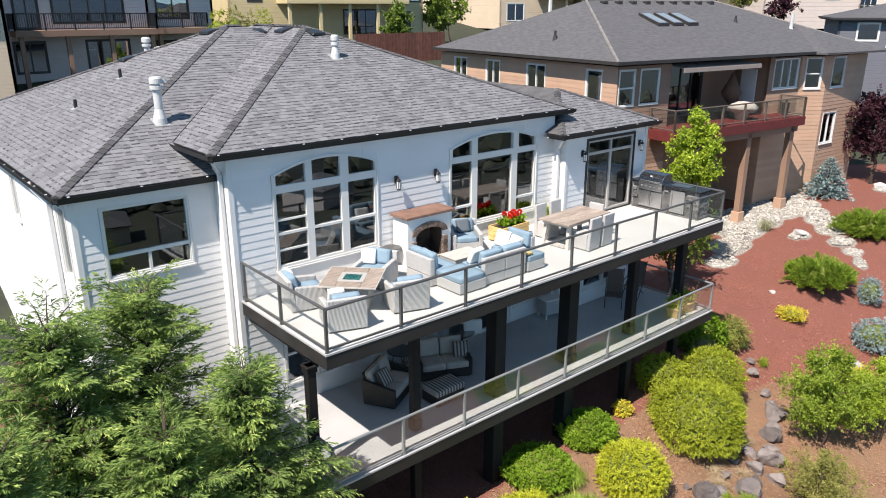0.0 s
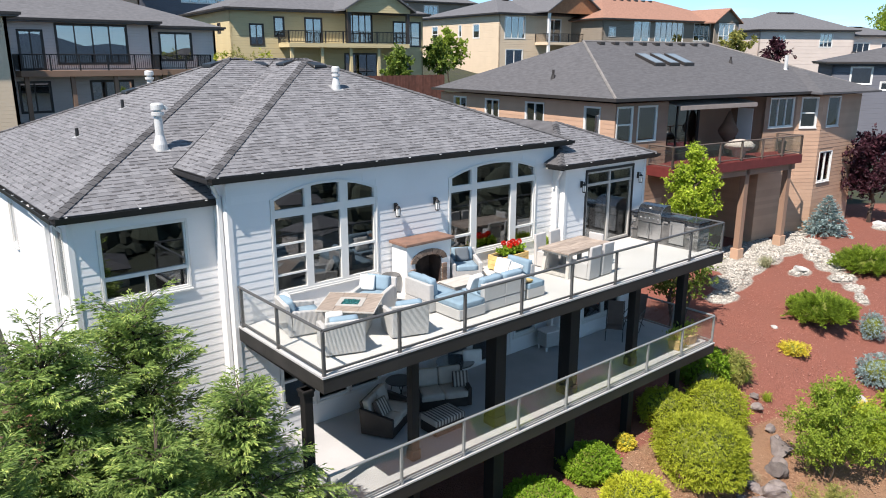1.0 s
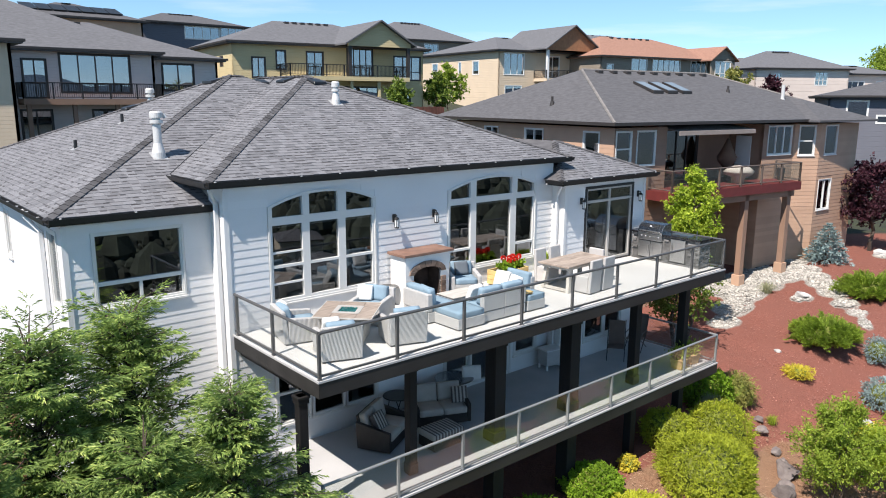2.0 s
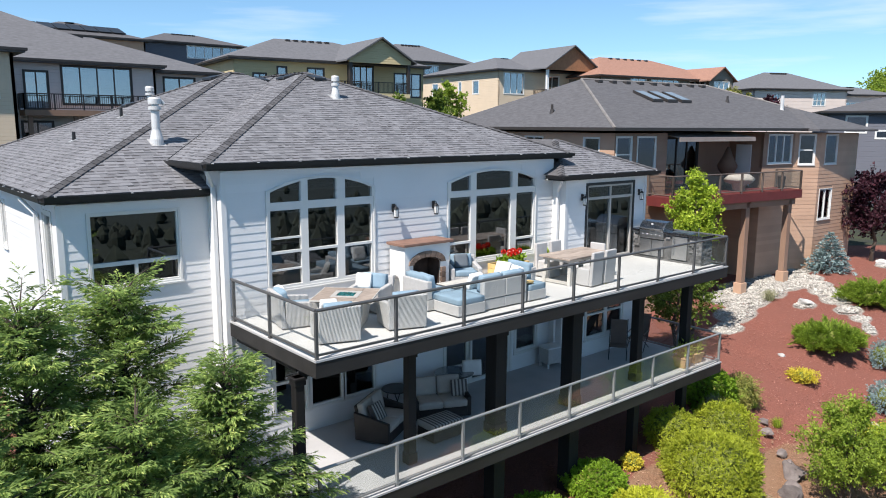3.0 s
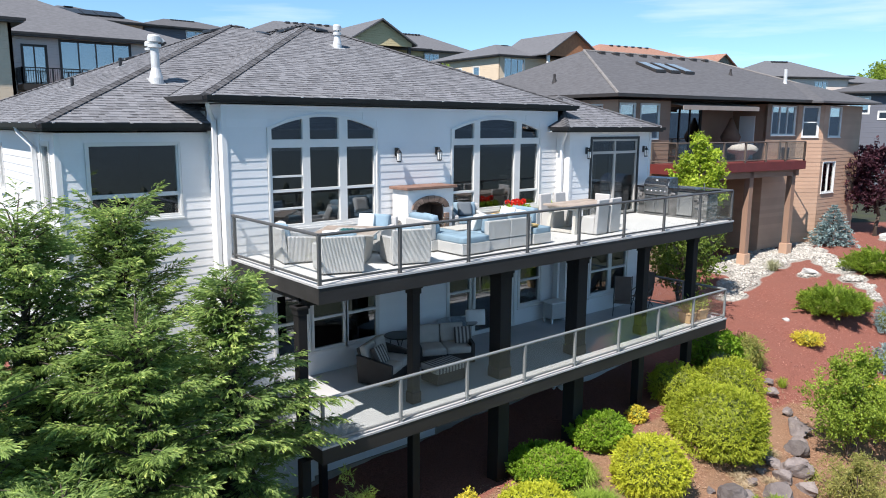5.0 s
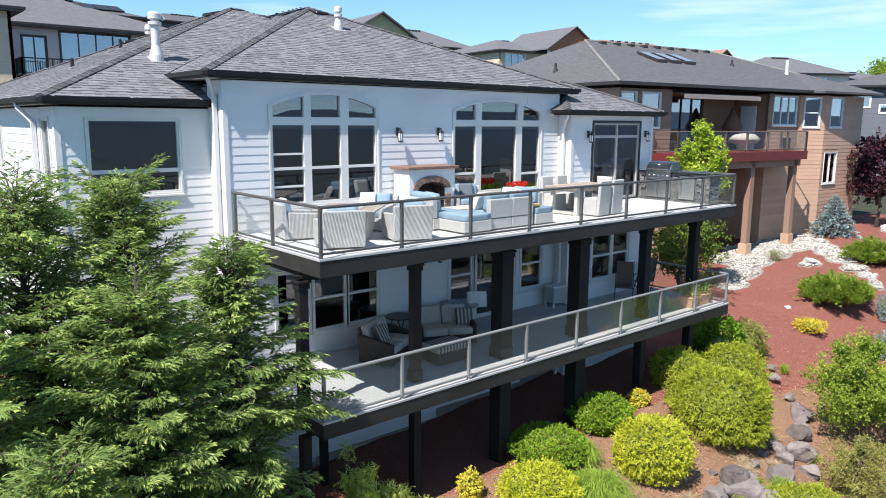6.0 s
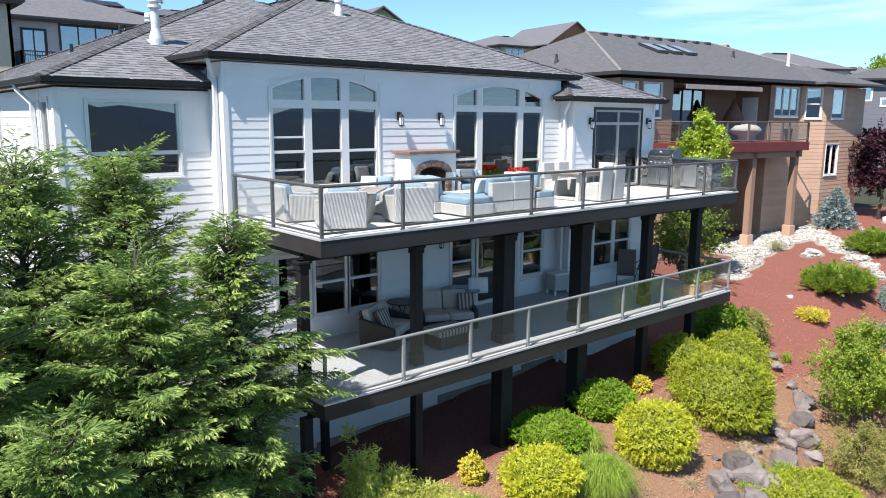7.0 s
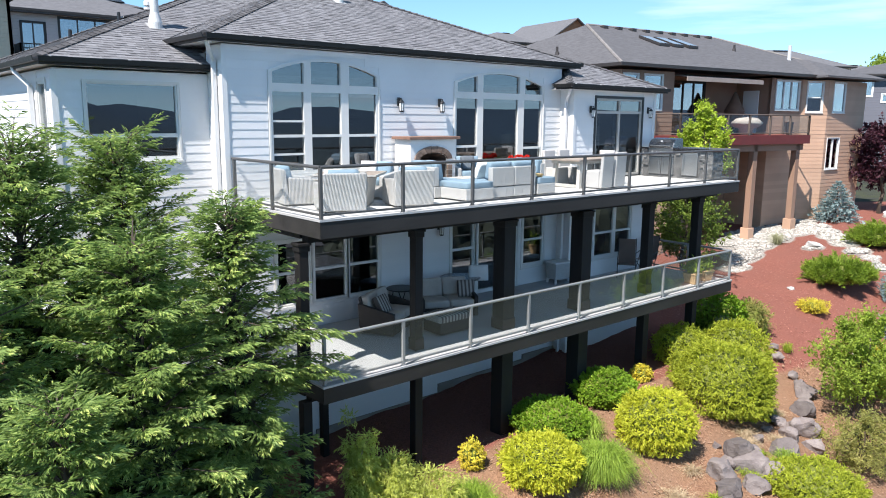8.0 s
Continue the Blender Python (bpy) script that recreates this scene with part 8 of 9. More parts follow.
# small round side table
e = thing("side_table", "small round dark metal side table with crossed legs", "side table", pose(4.02, 3.3, UP))
g = Mesh()
g.lathe((0, 0, 0.48), [(0.23, 0), (0.24, 0.012), (0.23, 0.024)], 20)
part("tabletop", g, M_RAIL, e)
for k in range(3):
    a = k * 2.094
    g = Mesh()
    g.rod((0.2 * math.cos(a), 0.2 * math.sin(a), 0), (-0.17 * math.cos(a), -0.17 * math.sin(a), 0.48), 0.011)
    part("leg", g, M_RAIL, e)

# fireplace against the wall
e = thing("outdoor_fireplace", "white stucco outdoor fireplace with brown stone arch", "fireplace", pose(4.95, 2.92, UP))
fx0, fx1 = -0.70, 0.72
ow, oh, orise = 0.44, 0.66, 0.17


def arch_pts(half, spring, rise, n=10):
    return [(half * math.cos(math.pi * i / n), spring + rise * math.sin(math.pi * i / n)) for i in range(n + 1)]


body = Mesh()
ap = arch_pts(ow, 0.12 + oh, orise)
for (xa, za), (xb, zb_) in zip(ap, ap[1:]):
    body.prism([(xb, 0, zb_), (xa, 0, za), (xa, 0, 1.26), (xb, 0, 1.26)], (0, 0, 0), (0, 0.62, 0))
body.box(fx0, -ow, 0, 0.62, 0, 1.26)
body.box(ow, fx1, 0, 0.62, 0, 1.26)
body.box(-ow, ow, 0, 0.62, 0, 0.12)
part("surround", body, M_STUCCO, e, weld=True)
g = Mesh()
g.box(-ow + 0.004, ow - 0.004, 0.48, 0.55, 0.13, 0.12 + oh)
g.box(-ow + 0.004, ow - 0.004, 0.03, 0.55, 0.122, 0.135)
g.box(-ow + 0.003, -ow + 0.03, 0.03, 0.5, 0.13, 0.12 + oh)
g.box(ow - 0.03, ow - 0.003, 0.03, 0.5, 0.13, 0.12 + oh)
lp = arch_pts(ow - 0.003, 0.12 + oh, orise - 0.003)
for (xa, za), (xb, zb_) in zip(lp, lp[1:]):
    g.prism([(xb, 0.03, zb_ - 0.03), (xa, 0.03, za - 0.03), (xa, 0.03, za), (xb, 0.03, zb_)], (0, 0, 0), (0, 0.5, 0))
    g.prism([(xb, 0.48, 0.1 + oh), (xa, 0.48, 0.1 + oh), (xa, 0.48, za), (xb, 0.48, zb_)], (0, 0, 0), (0, 0.06, 0))
part("firebox", g, M_SOOT, e)
g = Mesh()
g.prism([(fx0 - 0.09, -0.09, 1.26), (fx1 + 0.09, -0.09, 1.26), (fx1 + 0.09, 0.64, 1.26), (fx0 - 0.09, 0.64, 1.26)], (0, 0, 0), (0, 0, 0.07))
part("mantel", g, M_MANTEL, e, "red-brown mantel slab", bevel=0.01)
n_st = 9
for i in range(n_st):
    a0, a1 = math.pi * i / n_st + 0.012, math.pi * (i + 1) / n_st - 0.012
    q = lambda half, rise, a: (half * math.cos(a), -0.045, 0.12 + oh + rise * math.sin(a))
    g = Mesh()
    g.prism([q(ow, orise, a1), q(ow, orise, a0), q(ow + 0.15, orise + 0.15, a0), q(ow + 0.15, orise + 0.15, a1)], (0, 0, 0), (0, 0.075, 0))
    part("arch_stone", g, M_BROWNSTONE, e)
for s in (-1, 1):
    for k in range(4):
        x0, x1 = sorted((s * ow, s * (ow + 0.15)))
        g = Mesh()
        g.box(x0, x1, -0.045, 0.03, 0.125 + k * 0.13, 0.245 + k * 0.13)
        part("jamb_stone", g, M_BROWNSTONE, e, bevel=0.006)
g = Mesh()
g.box(-0.62, 0.62, -0.22, -0.005, 0.0, 0.11)
part("hearth", g, M_BROWNSTONE, e, bevel=0.01)
for k in range(3):
    g = Mesh()
    g.rod((-0.22, 0.2 + 0.1 * k, 0.18), (0.24, 0.24 + 0.08 * k, 0.2 + 0.02 * k), 0.04, n=8)
    part("log", g, M_BARK, e)

# sectional sofa, its units side by side
SO = "pale grey wicker sectional unit with blue cushions"


def sofa_unit(at, w, d, back=True, side=0, label=SO, cushion=True):
    """One unit facing -y; back along +y, an arm or end panel at side (-1, 1)."""
    e = thing("sofa_unit", label, "sofa", at, "sectional sofa")
    g = Mesh()
    g.box(-w / 2, w / 2, -d / 2, d / 2, 0.03, 0.27)
    part("seat_base", g, M_WICKER, e, bevel=0.012)
    if back:
        g = Mesh()
        g.box(-w / 2, w / 2, d / 2 - 0.13, d / 2 + 0.01, 0.28, 0.70)
        part("backrest", g, M_WICKER, e, bevel=0.02)
        part("back_cushion", moved(soft_box(-w / 2 + 0.02, w / 2 - 0.02, -0.085, 0.085, 0, 0.40), pose(0, d / 2 - 0.2, 0.42, -10, 0, 0)), M_BLUE, e, "blue cushion", smooth=True)
    if side:
        g = Mesh()
        x0, x1 = sorted((side * w / 2, side * (w / 2 - 0.12)))
        g.box(x0, x1, -d / 2, d / 2, 0.28, 0.62)
        part("arm", g, M_WICKER, e, bevel=0.02)
    if cushion:
        part("seat_cushion", soft_box(-w / 2 + 0.01 + (0.12 if side < 0 else 0), w / 2 - 0.01 - (0.12 if side > 0 else 0), -d / 2, d / 2 - (0.13 if back else 0), 0.26, 0.42), M_BLUE, e, "blue cushion", smooth=True)
    return e


sofa_unit(pose(4.20, 1.92, UP, 0, 0, 90), 0.95, 0.84)                     # faces +x, back to the fire table
sofa_unit(pose(4.36, 1.02, UP), 0.82, 0.84, back=False, label="pale grey wicker ottoman with thick blue cushion")
sofa_unit(pose(5.13, 1.08, UP, 0, 0, 180), 0.70, 0.82)
sofa_unit(pose(5.84, 1.08, UP, 0, 0, 180), 0.70, 0.82)
sofa_unit(pose(6.62, 1.55, UP, 0, 0, -90), 0.80, 0.82)
sofa_unit(pose(6.58, 0.90, UP), 0.62, 0.48, back=False, label="small pale grey wicker ottoman with blue cushion")
e = thing("tray_table", "narrow golden wooden side tray by the sofa", "side table", pose(6.28, 0.78, UP))
g = Mesh()
g.box(-0.14, 0.2, -0.09, 0.09, 0.46, 0.50)
part("tabletop", g, M_YELLOWWOOD, e, bevel=0.005)
for sx in (-0.11, 0.17):
    g = Mesh()
    g.box(sx - 0.02, sx + 0.02, -0.07, 0.07, 0, 0.46)
    part("leg", g, M_YELLOWWOOD, e)
e = thing("coffee_table", "low pale grey wicker coffee table with glass top", "coffee table", pose(5.3, 2.05, UP))
g = Mesh()
g.box(-0.48, 0.48, -0.3, 0.3, 0.03, 0.36)
part("base", g, M_WICKER, e, bevel=0.015)
g = Mesh()
g.box(-0.5, 0.5, -0.32, 0.32, 0.365, 0.38)
part("tabletop", g, M_TABLEPALE, e)
pillow(5.0, 1.30, UP + 0.41, 185, -22, M_WHITEFAB, "white throw pillow on the sectional sofa", 0.4)
pillow(6.40, 1.75, UP + 0.41, -80, -25, M_WHITEFAB, "white throw pillow on the sectional sofa", 0.42)
pillow(6.42, 1.35, UP + 0.41, -100, -25, M_WHITEFAB, "white throw pillow on the sectional sofa", 0.38)
pillow(4.05, 1.75, UP + 0.41, 80, -20, M_BLUE, "blue throw pillow on the sectional sofa", 0.44)
pillow(6.38, 3.2, UP + 0.46, -20, -20, mat("slate_pillow", (0.11, 0.13, 0.15), 0.9, var=0.1, fine=150), "dark slate pillow on a wicker armchair", 0.36)

# planter with red geraniums
e = thing("planter_box", "golden wooden planter box with red geraniums", "planter", pose(8.0, 3.05, UP, 0, 0, 4))
for k in range(3):
    for a in ((-0.58, 0.58, -0.27, -0.235), (-0.58, 0.58, 0.235, 0.27), (-0.58, -0.545, -0.235, 0.235), (0.545, 0.58, -0.235, 0.235)):
        g = Mesh()
        g.box(*a, 0.04 + k * 0.135, 0.165 + k * 0.135)
        part("slat", g, M_YELLOWWOOD, e, bevel=0.004)
g = Mesh()
g.box(-0.54, 0.54, -0.23, 0.23, 0.05, 0.38)
part("soil", g, M_SOIL, e)
rs = np.random.RandomState(5)
c = rs.uniform(-1, 1, (420, 3)) * np.array([0.42, 0.18, 0.1]) + np.array([0.1, 0, 0.5])
v, f = blades(c, rs.normal(size=(420, 3)) + np.array([0, 0, 0.8]), rs.uniform(0.08, 0.15, 420), rs.uniform(0.03, 0.05, 420), rs)
part("foliage", mesh_np("foliage", v, f, M_GREENBUSH), None, e)
for k in range(7):
    p = np.array([rs.uniform(-0.15, 0.45), rs.uniform(-0.14, 0.14), rs.uniform(0.62, 0.74)])
    d = sphere_dirs(70, rs, -0.6)
    v, f = blades(p + d * 0.035, d, np.full(70, 0.055), np.full(70, 0.028), rs)
    part("flower_head", mesh_np("flower_head", v, f, M_FLOWER), None, e)

# potted plant by the corner
e = thing("potted_plant", "small lime-green potted plant by the wall", "plant", pose(9.75, 3.15, UP))
g = Mesh()
g.lathe((0, 0, 0), [(0.12, 0), (0.17, 0.3), (0.18, 0.32), (0.15, 0.33)], 14)
part("pot", g, M_STUCCO, e)
v, f = blades(rs.normal(size=(260, 3)) * np.array([0.06, 0.06, 0.02]) + np.array([0, 0, 0.33]), rs.normal(size=(260, 3)) + np.array([0, 0, 1.2]), rs.uniform(0.18, 0.34, 260), rs.uniform(0.015, 0.03, 260), rs)
part("foliage", mesh_np("foliage", v, f, M_TREELEAF), None, e)

# dining table and slip-covered chairs
e = thing("dining_table", "rectangular weathered wood dining table with pale legs", "table", pose(9.27, 1.70, UP, 0, 0, 4))
for k in range(5):
    g = Mesh()
    g.box(-1.0, 1.0, -0.52 + k * 0.208, -0.52 + (k + 1) * 0.208 - 0.005, 0.70, 0.745)
    part("top_board", g, M_TABLEWOOD, e, bevel=0.004)
g = Mesh()
g.box(-0.9, 0.9, -0.44, 0.44, 0.62, 0.70)
part("apron", g, M_TABLEPALE, e)
for sx in (-1, 1):
    for sy in (-1, 1):
        g = Mesh()
        g.add([(sx * 0.86 - 0.05, sy * 0.42 - 0.05, 0), (sx * 0.86 + 0.05, sy * 0.42 - 0.05, 0), (sx * 0.86 + 0.05, sy * 0.42 + 0.05, 0), (sx * 0.86 - 0.05, sy * 0.42 + 0.05, 0),
               (sx * 0.78 - 0.05, sy * 0.38 - 0.05, 0.64), (sx * 0.78 + 0.05, sy * 0.38 - 0.05, 0.64), (sx * 0.78 + 0.05, sy * 0.38 + 0.05, 0.64), (sx * 0.78 - 0.05, sy * 0.38 + 0.05, 0.64)],
              [(0, 3, 2, 1), (4, 5, 6, 7), (0, 1, 5, 4), (1, 2, 6, 5), (2, 3, 7, 6), (3, 0, 4, 7)])
        part("leg", g, M_TABLEPALE, e)
for sx in (-1, 1):
    g = Mesh()
    g.box(sx * 0.84 - 0.04, sx * 0.84 + 0.04, -0.42, 0.42, 0.02, 0.09)
    part("foot_rail", g, M_TABLEPALE, e)


def slip_chair(at):
    """A high-backed dining chair in a floor-length fabric cover, facing -y."""
    e = thing("dining_chair", "pale grey fabric-covered dining chair at the table", "chair", at, "dining chairs")
    g = Mesh()
    g.add([(-0.25, -0.24, 0.02), (0.25, -0.24, 0.02), (0.25, 0.2, 0.02), (-0.25, 0.2, 0.02), (-0.235, -0.22, 0.47), (0.235, -0.22, 0.47), (0.235, 0.2, 0.47), (-0.235, 0.2, 0.47)],
          [(0, 3, 2, 1), (4, 5, 6, 7), (0, 1, 5, 4), (1, 2, 6, 5), (2, 3, 7, 6), (3, 0, 4, 7)])
    part("skirt", g, M_GREYFAB, e, bevel=0.025)
    g = Mesh()
    g.add([(-0.25, 0.19, 0.02), (0.25, 0.19, 0.02), (0.25, 0.29, 0.02), (-0.25, 0.29, 0.02), (-0.24, 0.25, 0.93), (0.24, 0.25, 0.93), (0.24, 0.34, 0.93), (-0.24, 0.34, 0.93)],
          [(0, 3, 2, 1), (4, 5, 6, 7), (0, 1, 5, 4), (1, 2, 6, 5), (2, 3, 7, 6), (3, 0, 4, 7)])
    part("backrest", g, M_GREYFAB, e, bevel=0.025)
    return e


dc = slip_chair(pose(8.95, 1.02, UP, 0, 0, 184))
for x, y, a in ((9.55, 1.06, 184), (10.52, 1.72, 94), (8.95, 2.42, 4), (9.62, 2.46, 4), (10.05, 1.05, 190)):
    if (x, y) != (10.05, 1.05):
        copy_thing(dc, pose(x, y, UP, 0, 0, a))

# grill island at the end of the deck; local x runs along its front, which faces -x
ISL = pose(13.72, 2.95, UP, 0, 0, -90)
e = thing("grill_island", "ledgestone grill island with black granite counter", "outdoor kitchen", ISL)
W_, D_ = 2.45, 0.60
g = Mesh()
g.box(0.02, W_ - 0.02, 0.03, D_ - 0.02, 0.0, 0.86)
part("carcass", g, M_STONE, e)
sr = random.Random(3)


def ledge(face_len, m, gaps):
    z = 0.0
    while z < 0.85:
        h = min(sr.choice((0.05, 0.06, 0.075)), 0.86 - z)
        x = 0.0
        while x < face_len - 0.02:
            L = min(sr.uniform(0.14, 0.38), face_len - x)
            if not any(a < x + L and x < b and c < z + h and z < d for a, b, c, d in gaps):
                pr = sr.uniform(0.0, 0.025)
                gg = Mesh()
                gg.box(x + 0.003, x + L - 0.003, -pr, 0.035, z + 0.003, z + h - 0.003, m)
                part("ledge_stone", gg, M_STONE, e)
            x += L
        z += h


ledge(W_, pose(0, 0, 0), [(0.22, 1.16, 0.06, 0.9), (1.42, 1.98, 0.08, 0.83)])
ledge(D_, pose(W_ - 0.01, 0, 0, 0, 0, 90), [])
g = holed(-0.06, W_ + 0.06, -0.08, D_ + 0.04, [(0.24, 1.14, -0.2, D_ - 0.06)], 0, 0.055)
part("counter", moved(g, Matrix(((1, 0, 0, 0), (0, 0, 1, 0), (0, 1, 0, 0.865), (0, 0, 0, 1)))), M_GRANITE, e, "black granite", bevel=0.006)
for x0, x1, z0, z1, nm in ((0.26, 0.69, 0.10, 0.62, "cabinet_door"), (0.71, 1.13, 0.10, 0.62, "cabinet_door"), (1.44, 1.96, 0.10, 0.81, "fridge_door")):
    g = Mesh()
    g.box(x0, x1, -0.02, 0.03, z0, z1)
    d = part(nm, g, M_STEEL, e, bevel=0.006)
    g = Mesh()
    hx = x1 - 0.06 if x0 < 0.5 else x0 + 0.06
    g.rod((hx, -0.055, z0 + 0.12), (hx, -0.055, z1 - 0.1), 0.011)
    g.rod((hx, -0.055, z0 + 0.14), (hx, -0.02, z0 + 0.14), 0.008)
    g.rod((hx, -0.055, z1 - 0.12), (hx, -0.02, z1 - 0.12), 0.008)
    part("handle", g, M_STEEL, d)
e = thing("gas_grill", "built-in stainless gas grill with closed dark hood", "grill", ISL @ pose(0.25, 0, 0.66))
g = Mesh()
g.box(0.0, 0.88, -0.06, 0.5, 0.0, 0.24)
part("firebox", g, M_STEEL, e, bevel=0.01)
g = Mesh()
prof = [(-0.06, 0.24), (-0.07, 0.30), (-0.02, 0.42), (0.1, 0.52), (0.3, 0.56), (0.46, 0.54), (0.5, 0.24)]
g.prism([(0.0, y, z) for y, z in prof], (0, 0, 0), (0.88, 0, 0))
hood = part("hood", g, M_DARKSTEEL, e, bevel=0.008)
g = Mesh()
g.rod((0.08, -0.12, 0.32), (0.80, -0.12, 0.32), 0.014)
g.rod((0.1, -0.12, 0.32), (0.1, -0.06, 0.32), 0.009)
g.rod((0.78, -0.12, 0.32), (0.78, -0.06, 0.32), 0.009)
part("handle", g, M_STEEL, hood)
for k in range(5):
    g = Mesh()
    g.rod((0.12 + k * 0.16, -0.06, 0.12), (0.12 + k * 0.16, -0.10, 0.12), 0.028, 0.024, 12)
    part("knob", g, M_STEEL, e)
g = Mesh()
g.lathe((0.44, -0.02, 0.445), [(0.035, 0), (0.035, 0.03)], 12)
part("gauge", g, M_TRIM, hood)
g = Mesh()
g.box(1.35, 1.95, 0.12, 0.45, 0.92, 0.945, ISL)
g.rod(tuple((ISL @ Vector((2.1, 0.38, 0.92)))), tuple((ISL @ Vector((2.1, 0.38, 1.1)))), 0.014)
tagged(part("side_burner", g, M_STEEL, None), "stainless side burner lid and tap on the counter", "burner")

# ---- furniture on the lower deck ----
def loveseat(at, label, w=1.42):
    e = thing("loveseat", label, "sofa", at, "rattan loveseats")
    d = 0.80
    g = Mesh()
    g.box(-w / 2, w / 2, -d / 2, d / 2, 0.04, 0.30)
    part("seat_base", g, M_RATTAN, e, bevel=0.015)
    g = Mesh()
    g.add([(-w / 2, d / 2 - 0.1, 0.25), (w / 2, d / 2 - 0.1, 0.25), (w / 2, d / 2, 0.25), (-w / 2, d / 2, 0.25), (-w / 2, d / 2 + 0.05, 0.82), (w / 2, d / 2 + 0.05, 0.82), (w / 2, d / 2 + 0.12, 0.82), (-w / 2, d / 2 + 0.12, 0.82)],
          [(0, 3, 2, 1), (4, 5, 6, 7), (0, 1, 5, 4), (1, 2, 6, 5), (2, 3, 7, 6), (3, 0, 4, 7)])
    part("backrest", g, M_RATTAN, e, bevel=0.015)
    for s in (-1, 1):
        g = Mesh()
        x0, x1 = sorted((s * w / 2, s * (w / 2 + 0.1)))
        g.add([(x0, -d / 2, 0.04), (x1, -d / 2, 0.04), (x1, d / 2 + 0.04, 0.04), (x0, d / 2 + 0.04, 0.04), (x0, -d / 2, 0.52), (x1, -d / 2, 0.52), (x1, d / 2 + 0.08, 0.7), (x0, d / 2 + 0.08, 0.7)],
              [(0, 3, 2, 1), (4, 5, 6, 7), (0, 1, 5, 4), (1, 2, 6, 5), (2, 3, 7, 6), (3, 0, 4, 7)])
        part("arm", g, M_RATTAN, e, bevel=0.015)
        x = s * w / 4
        part("seat_cushion", soft_box(x - w / 4 + 0.005, x + w / 4 - 0.005, -d / 2 - 0.02, d / 2 - 0.16, 0.29, 0.46), M_BEIGEFAB, e, "beige cushion", smooth=True)
        part("back_cushion", moved(soft_box(-w / 4 + 0.01, w / 4 - 0.01, -0.08, 0.08, 0, 0.46), pose(x, d / 2 - 0.13, 0.43, -14, 0, 0)), M_BEIGEFAB, e, "beige cushion", smooth=True)
    return e


loveseat(pose(3.15, 2.32, LOW, 0, 0, 30), "dark rattan loveseat with beige cushions on the lower deck", 1.08)
loveseat(pose(4.95, 2.42, LOW, 0, 0, -24), "dark rattan loveseat with beige cushions facing an ottoman", 1.26)
pillow(2.95, 2.14, LOW + 0.46, 22, -30, M_STRIPE, "striped brown throw pillow on a loveseat", 0.42)
pillow(5.38, 2.12, LOW + 0.46, -28, -22, M_STRIPE, "striped brown throw pillow on a loveseat", 0.42)
e = thing("ottoman", "dark rattan ottoman with striped cushion", "ottoman", pose(4.1, 1.36, LOW, 0, 0, 0))
g = Mesh()
g.box(-0.45, 0.45, -0.3, 0.3, 0.03, 0.3)
part("base", g, M_RATTAN, e, bevel=0.015)
part("cushion", soft_box(-0.47, 0.47, -0.32, 0.32, 0.29, 0.45), M_STRIPE, e, "striped cushion", smooth=True)
e = thing("round_table", "round dark metal table behind the loveseats", "table", pose(4.1, 3.1, LOW))
g = Mesh()
g.lathe((0, 0, 0.66), [(0.36, 0), (0.38, 0.015), (0.36, 0.03)], 24)
part("tabletop", g, M_BLACK, e)
for k in range(4):
    a = 0.6 + k * math.pi / 2
    g = Mesh()
    g.rod((0.3 * math.cos(a), 0.3 * math.sin(a), 0), (0.22 * math.cos(a + 0.8), 0.22 * math.sin(a + 0.8), 0.66), 0.012)
    part("leg", g, M_BLACK, e)
e = thing("patio_table", "dark oval patio table beside the sliding door", "table", pose(5.95, 3.0, LOW))
g = Mesh()
g.lathe((0, 0, 0.7), [(0.5, 0), (0.54, 0.02), (0.5, 0.04)], 28)
part("tabletop", g, M_DARKSTEEL, e)
g = Mesh()
g.lathe((0, 0, 0), [(0.25, 0), (0.24, 0.03), (0.05, 0.06), (0.05, 0.7)], 16)
part("pedestal", g, M_BLACK, e)
g = moved(soft_box(-0.26, 0.26, -0.06, 0.06, 0, 0.42), pose(0, 0, 0, -10, 0, 0))
tagged(part("chair_cushion", g, M_WHITEFAB, None, smooth=True, m=pose(6.35, 2.72, LOW + 0.62, 0, 0, -30)), "pale cushion propped against the patio table", "cushion")
e = thing("cooler_cart", "grey-white wicker cooler box on short legs", "cooler", pose(10.02, 3.12, LOW, 0, 0, -8))
g = Mesh()
g.box(-0.32, 0.32, -0.22, 0.22, 0.14, 0.60)
part("box", g, M_WICKER, e, bevel=0.015)
g = Mesh()
g.box(-0.34, 0.34, -0.24, 0.24, 0.605, 0.65)
part("lid", g, M_TRIM, e, bevel=0.01)
for sx in (-0.28, 0.28):
    for sy in (-0.18, 0.18):
        g = Mesh()
        g.box(sx - 0.025, sx + 0.025, sy - 0.025, sy + 0.025, 0, 0.15)
        part("leg", g, M_TRIM, e)


M_SLING = mat("brown_sling_fabric", (0.16, 0.115, 0.095), 0.8, var=0.12, fine=120, bump=0.2, dist=0.003)


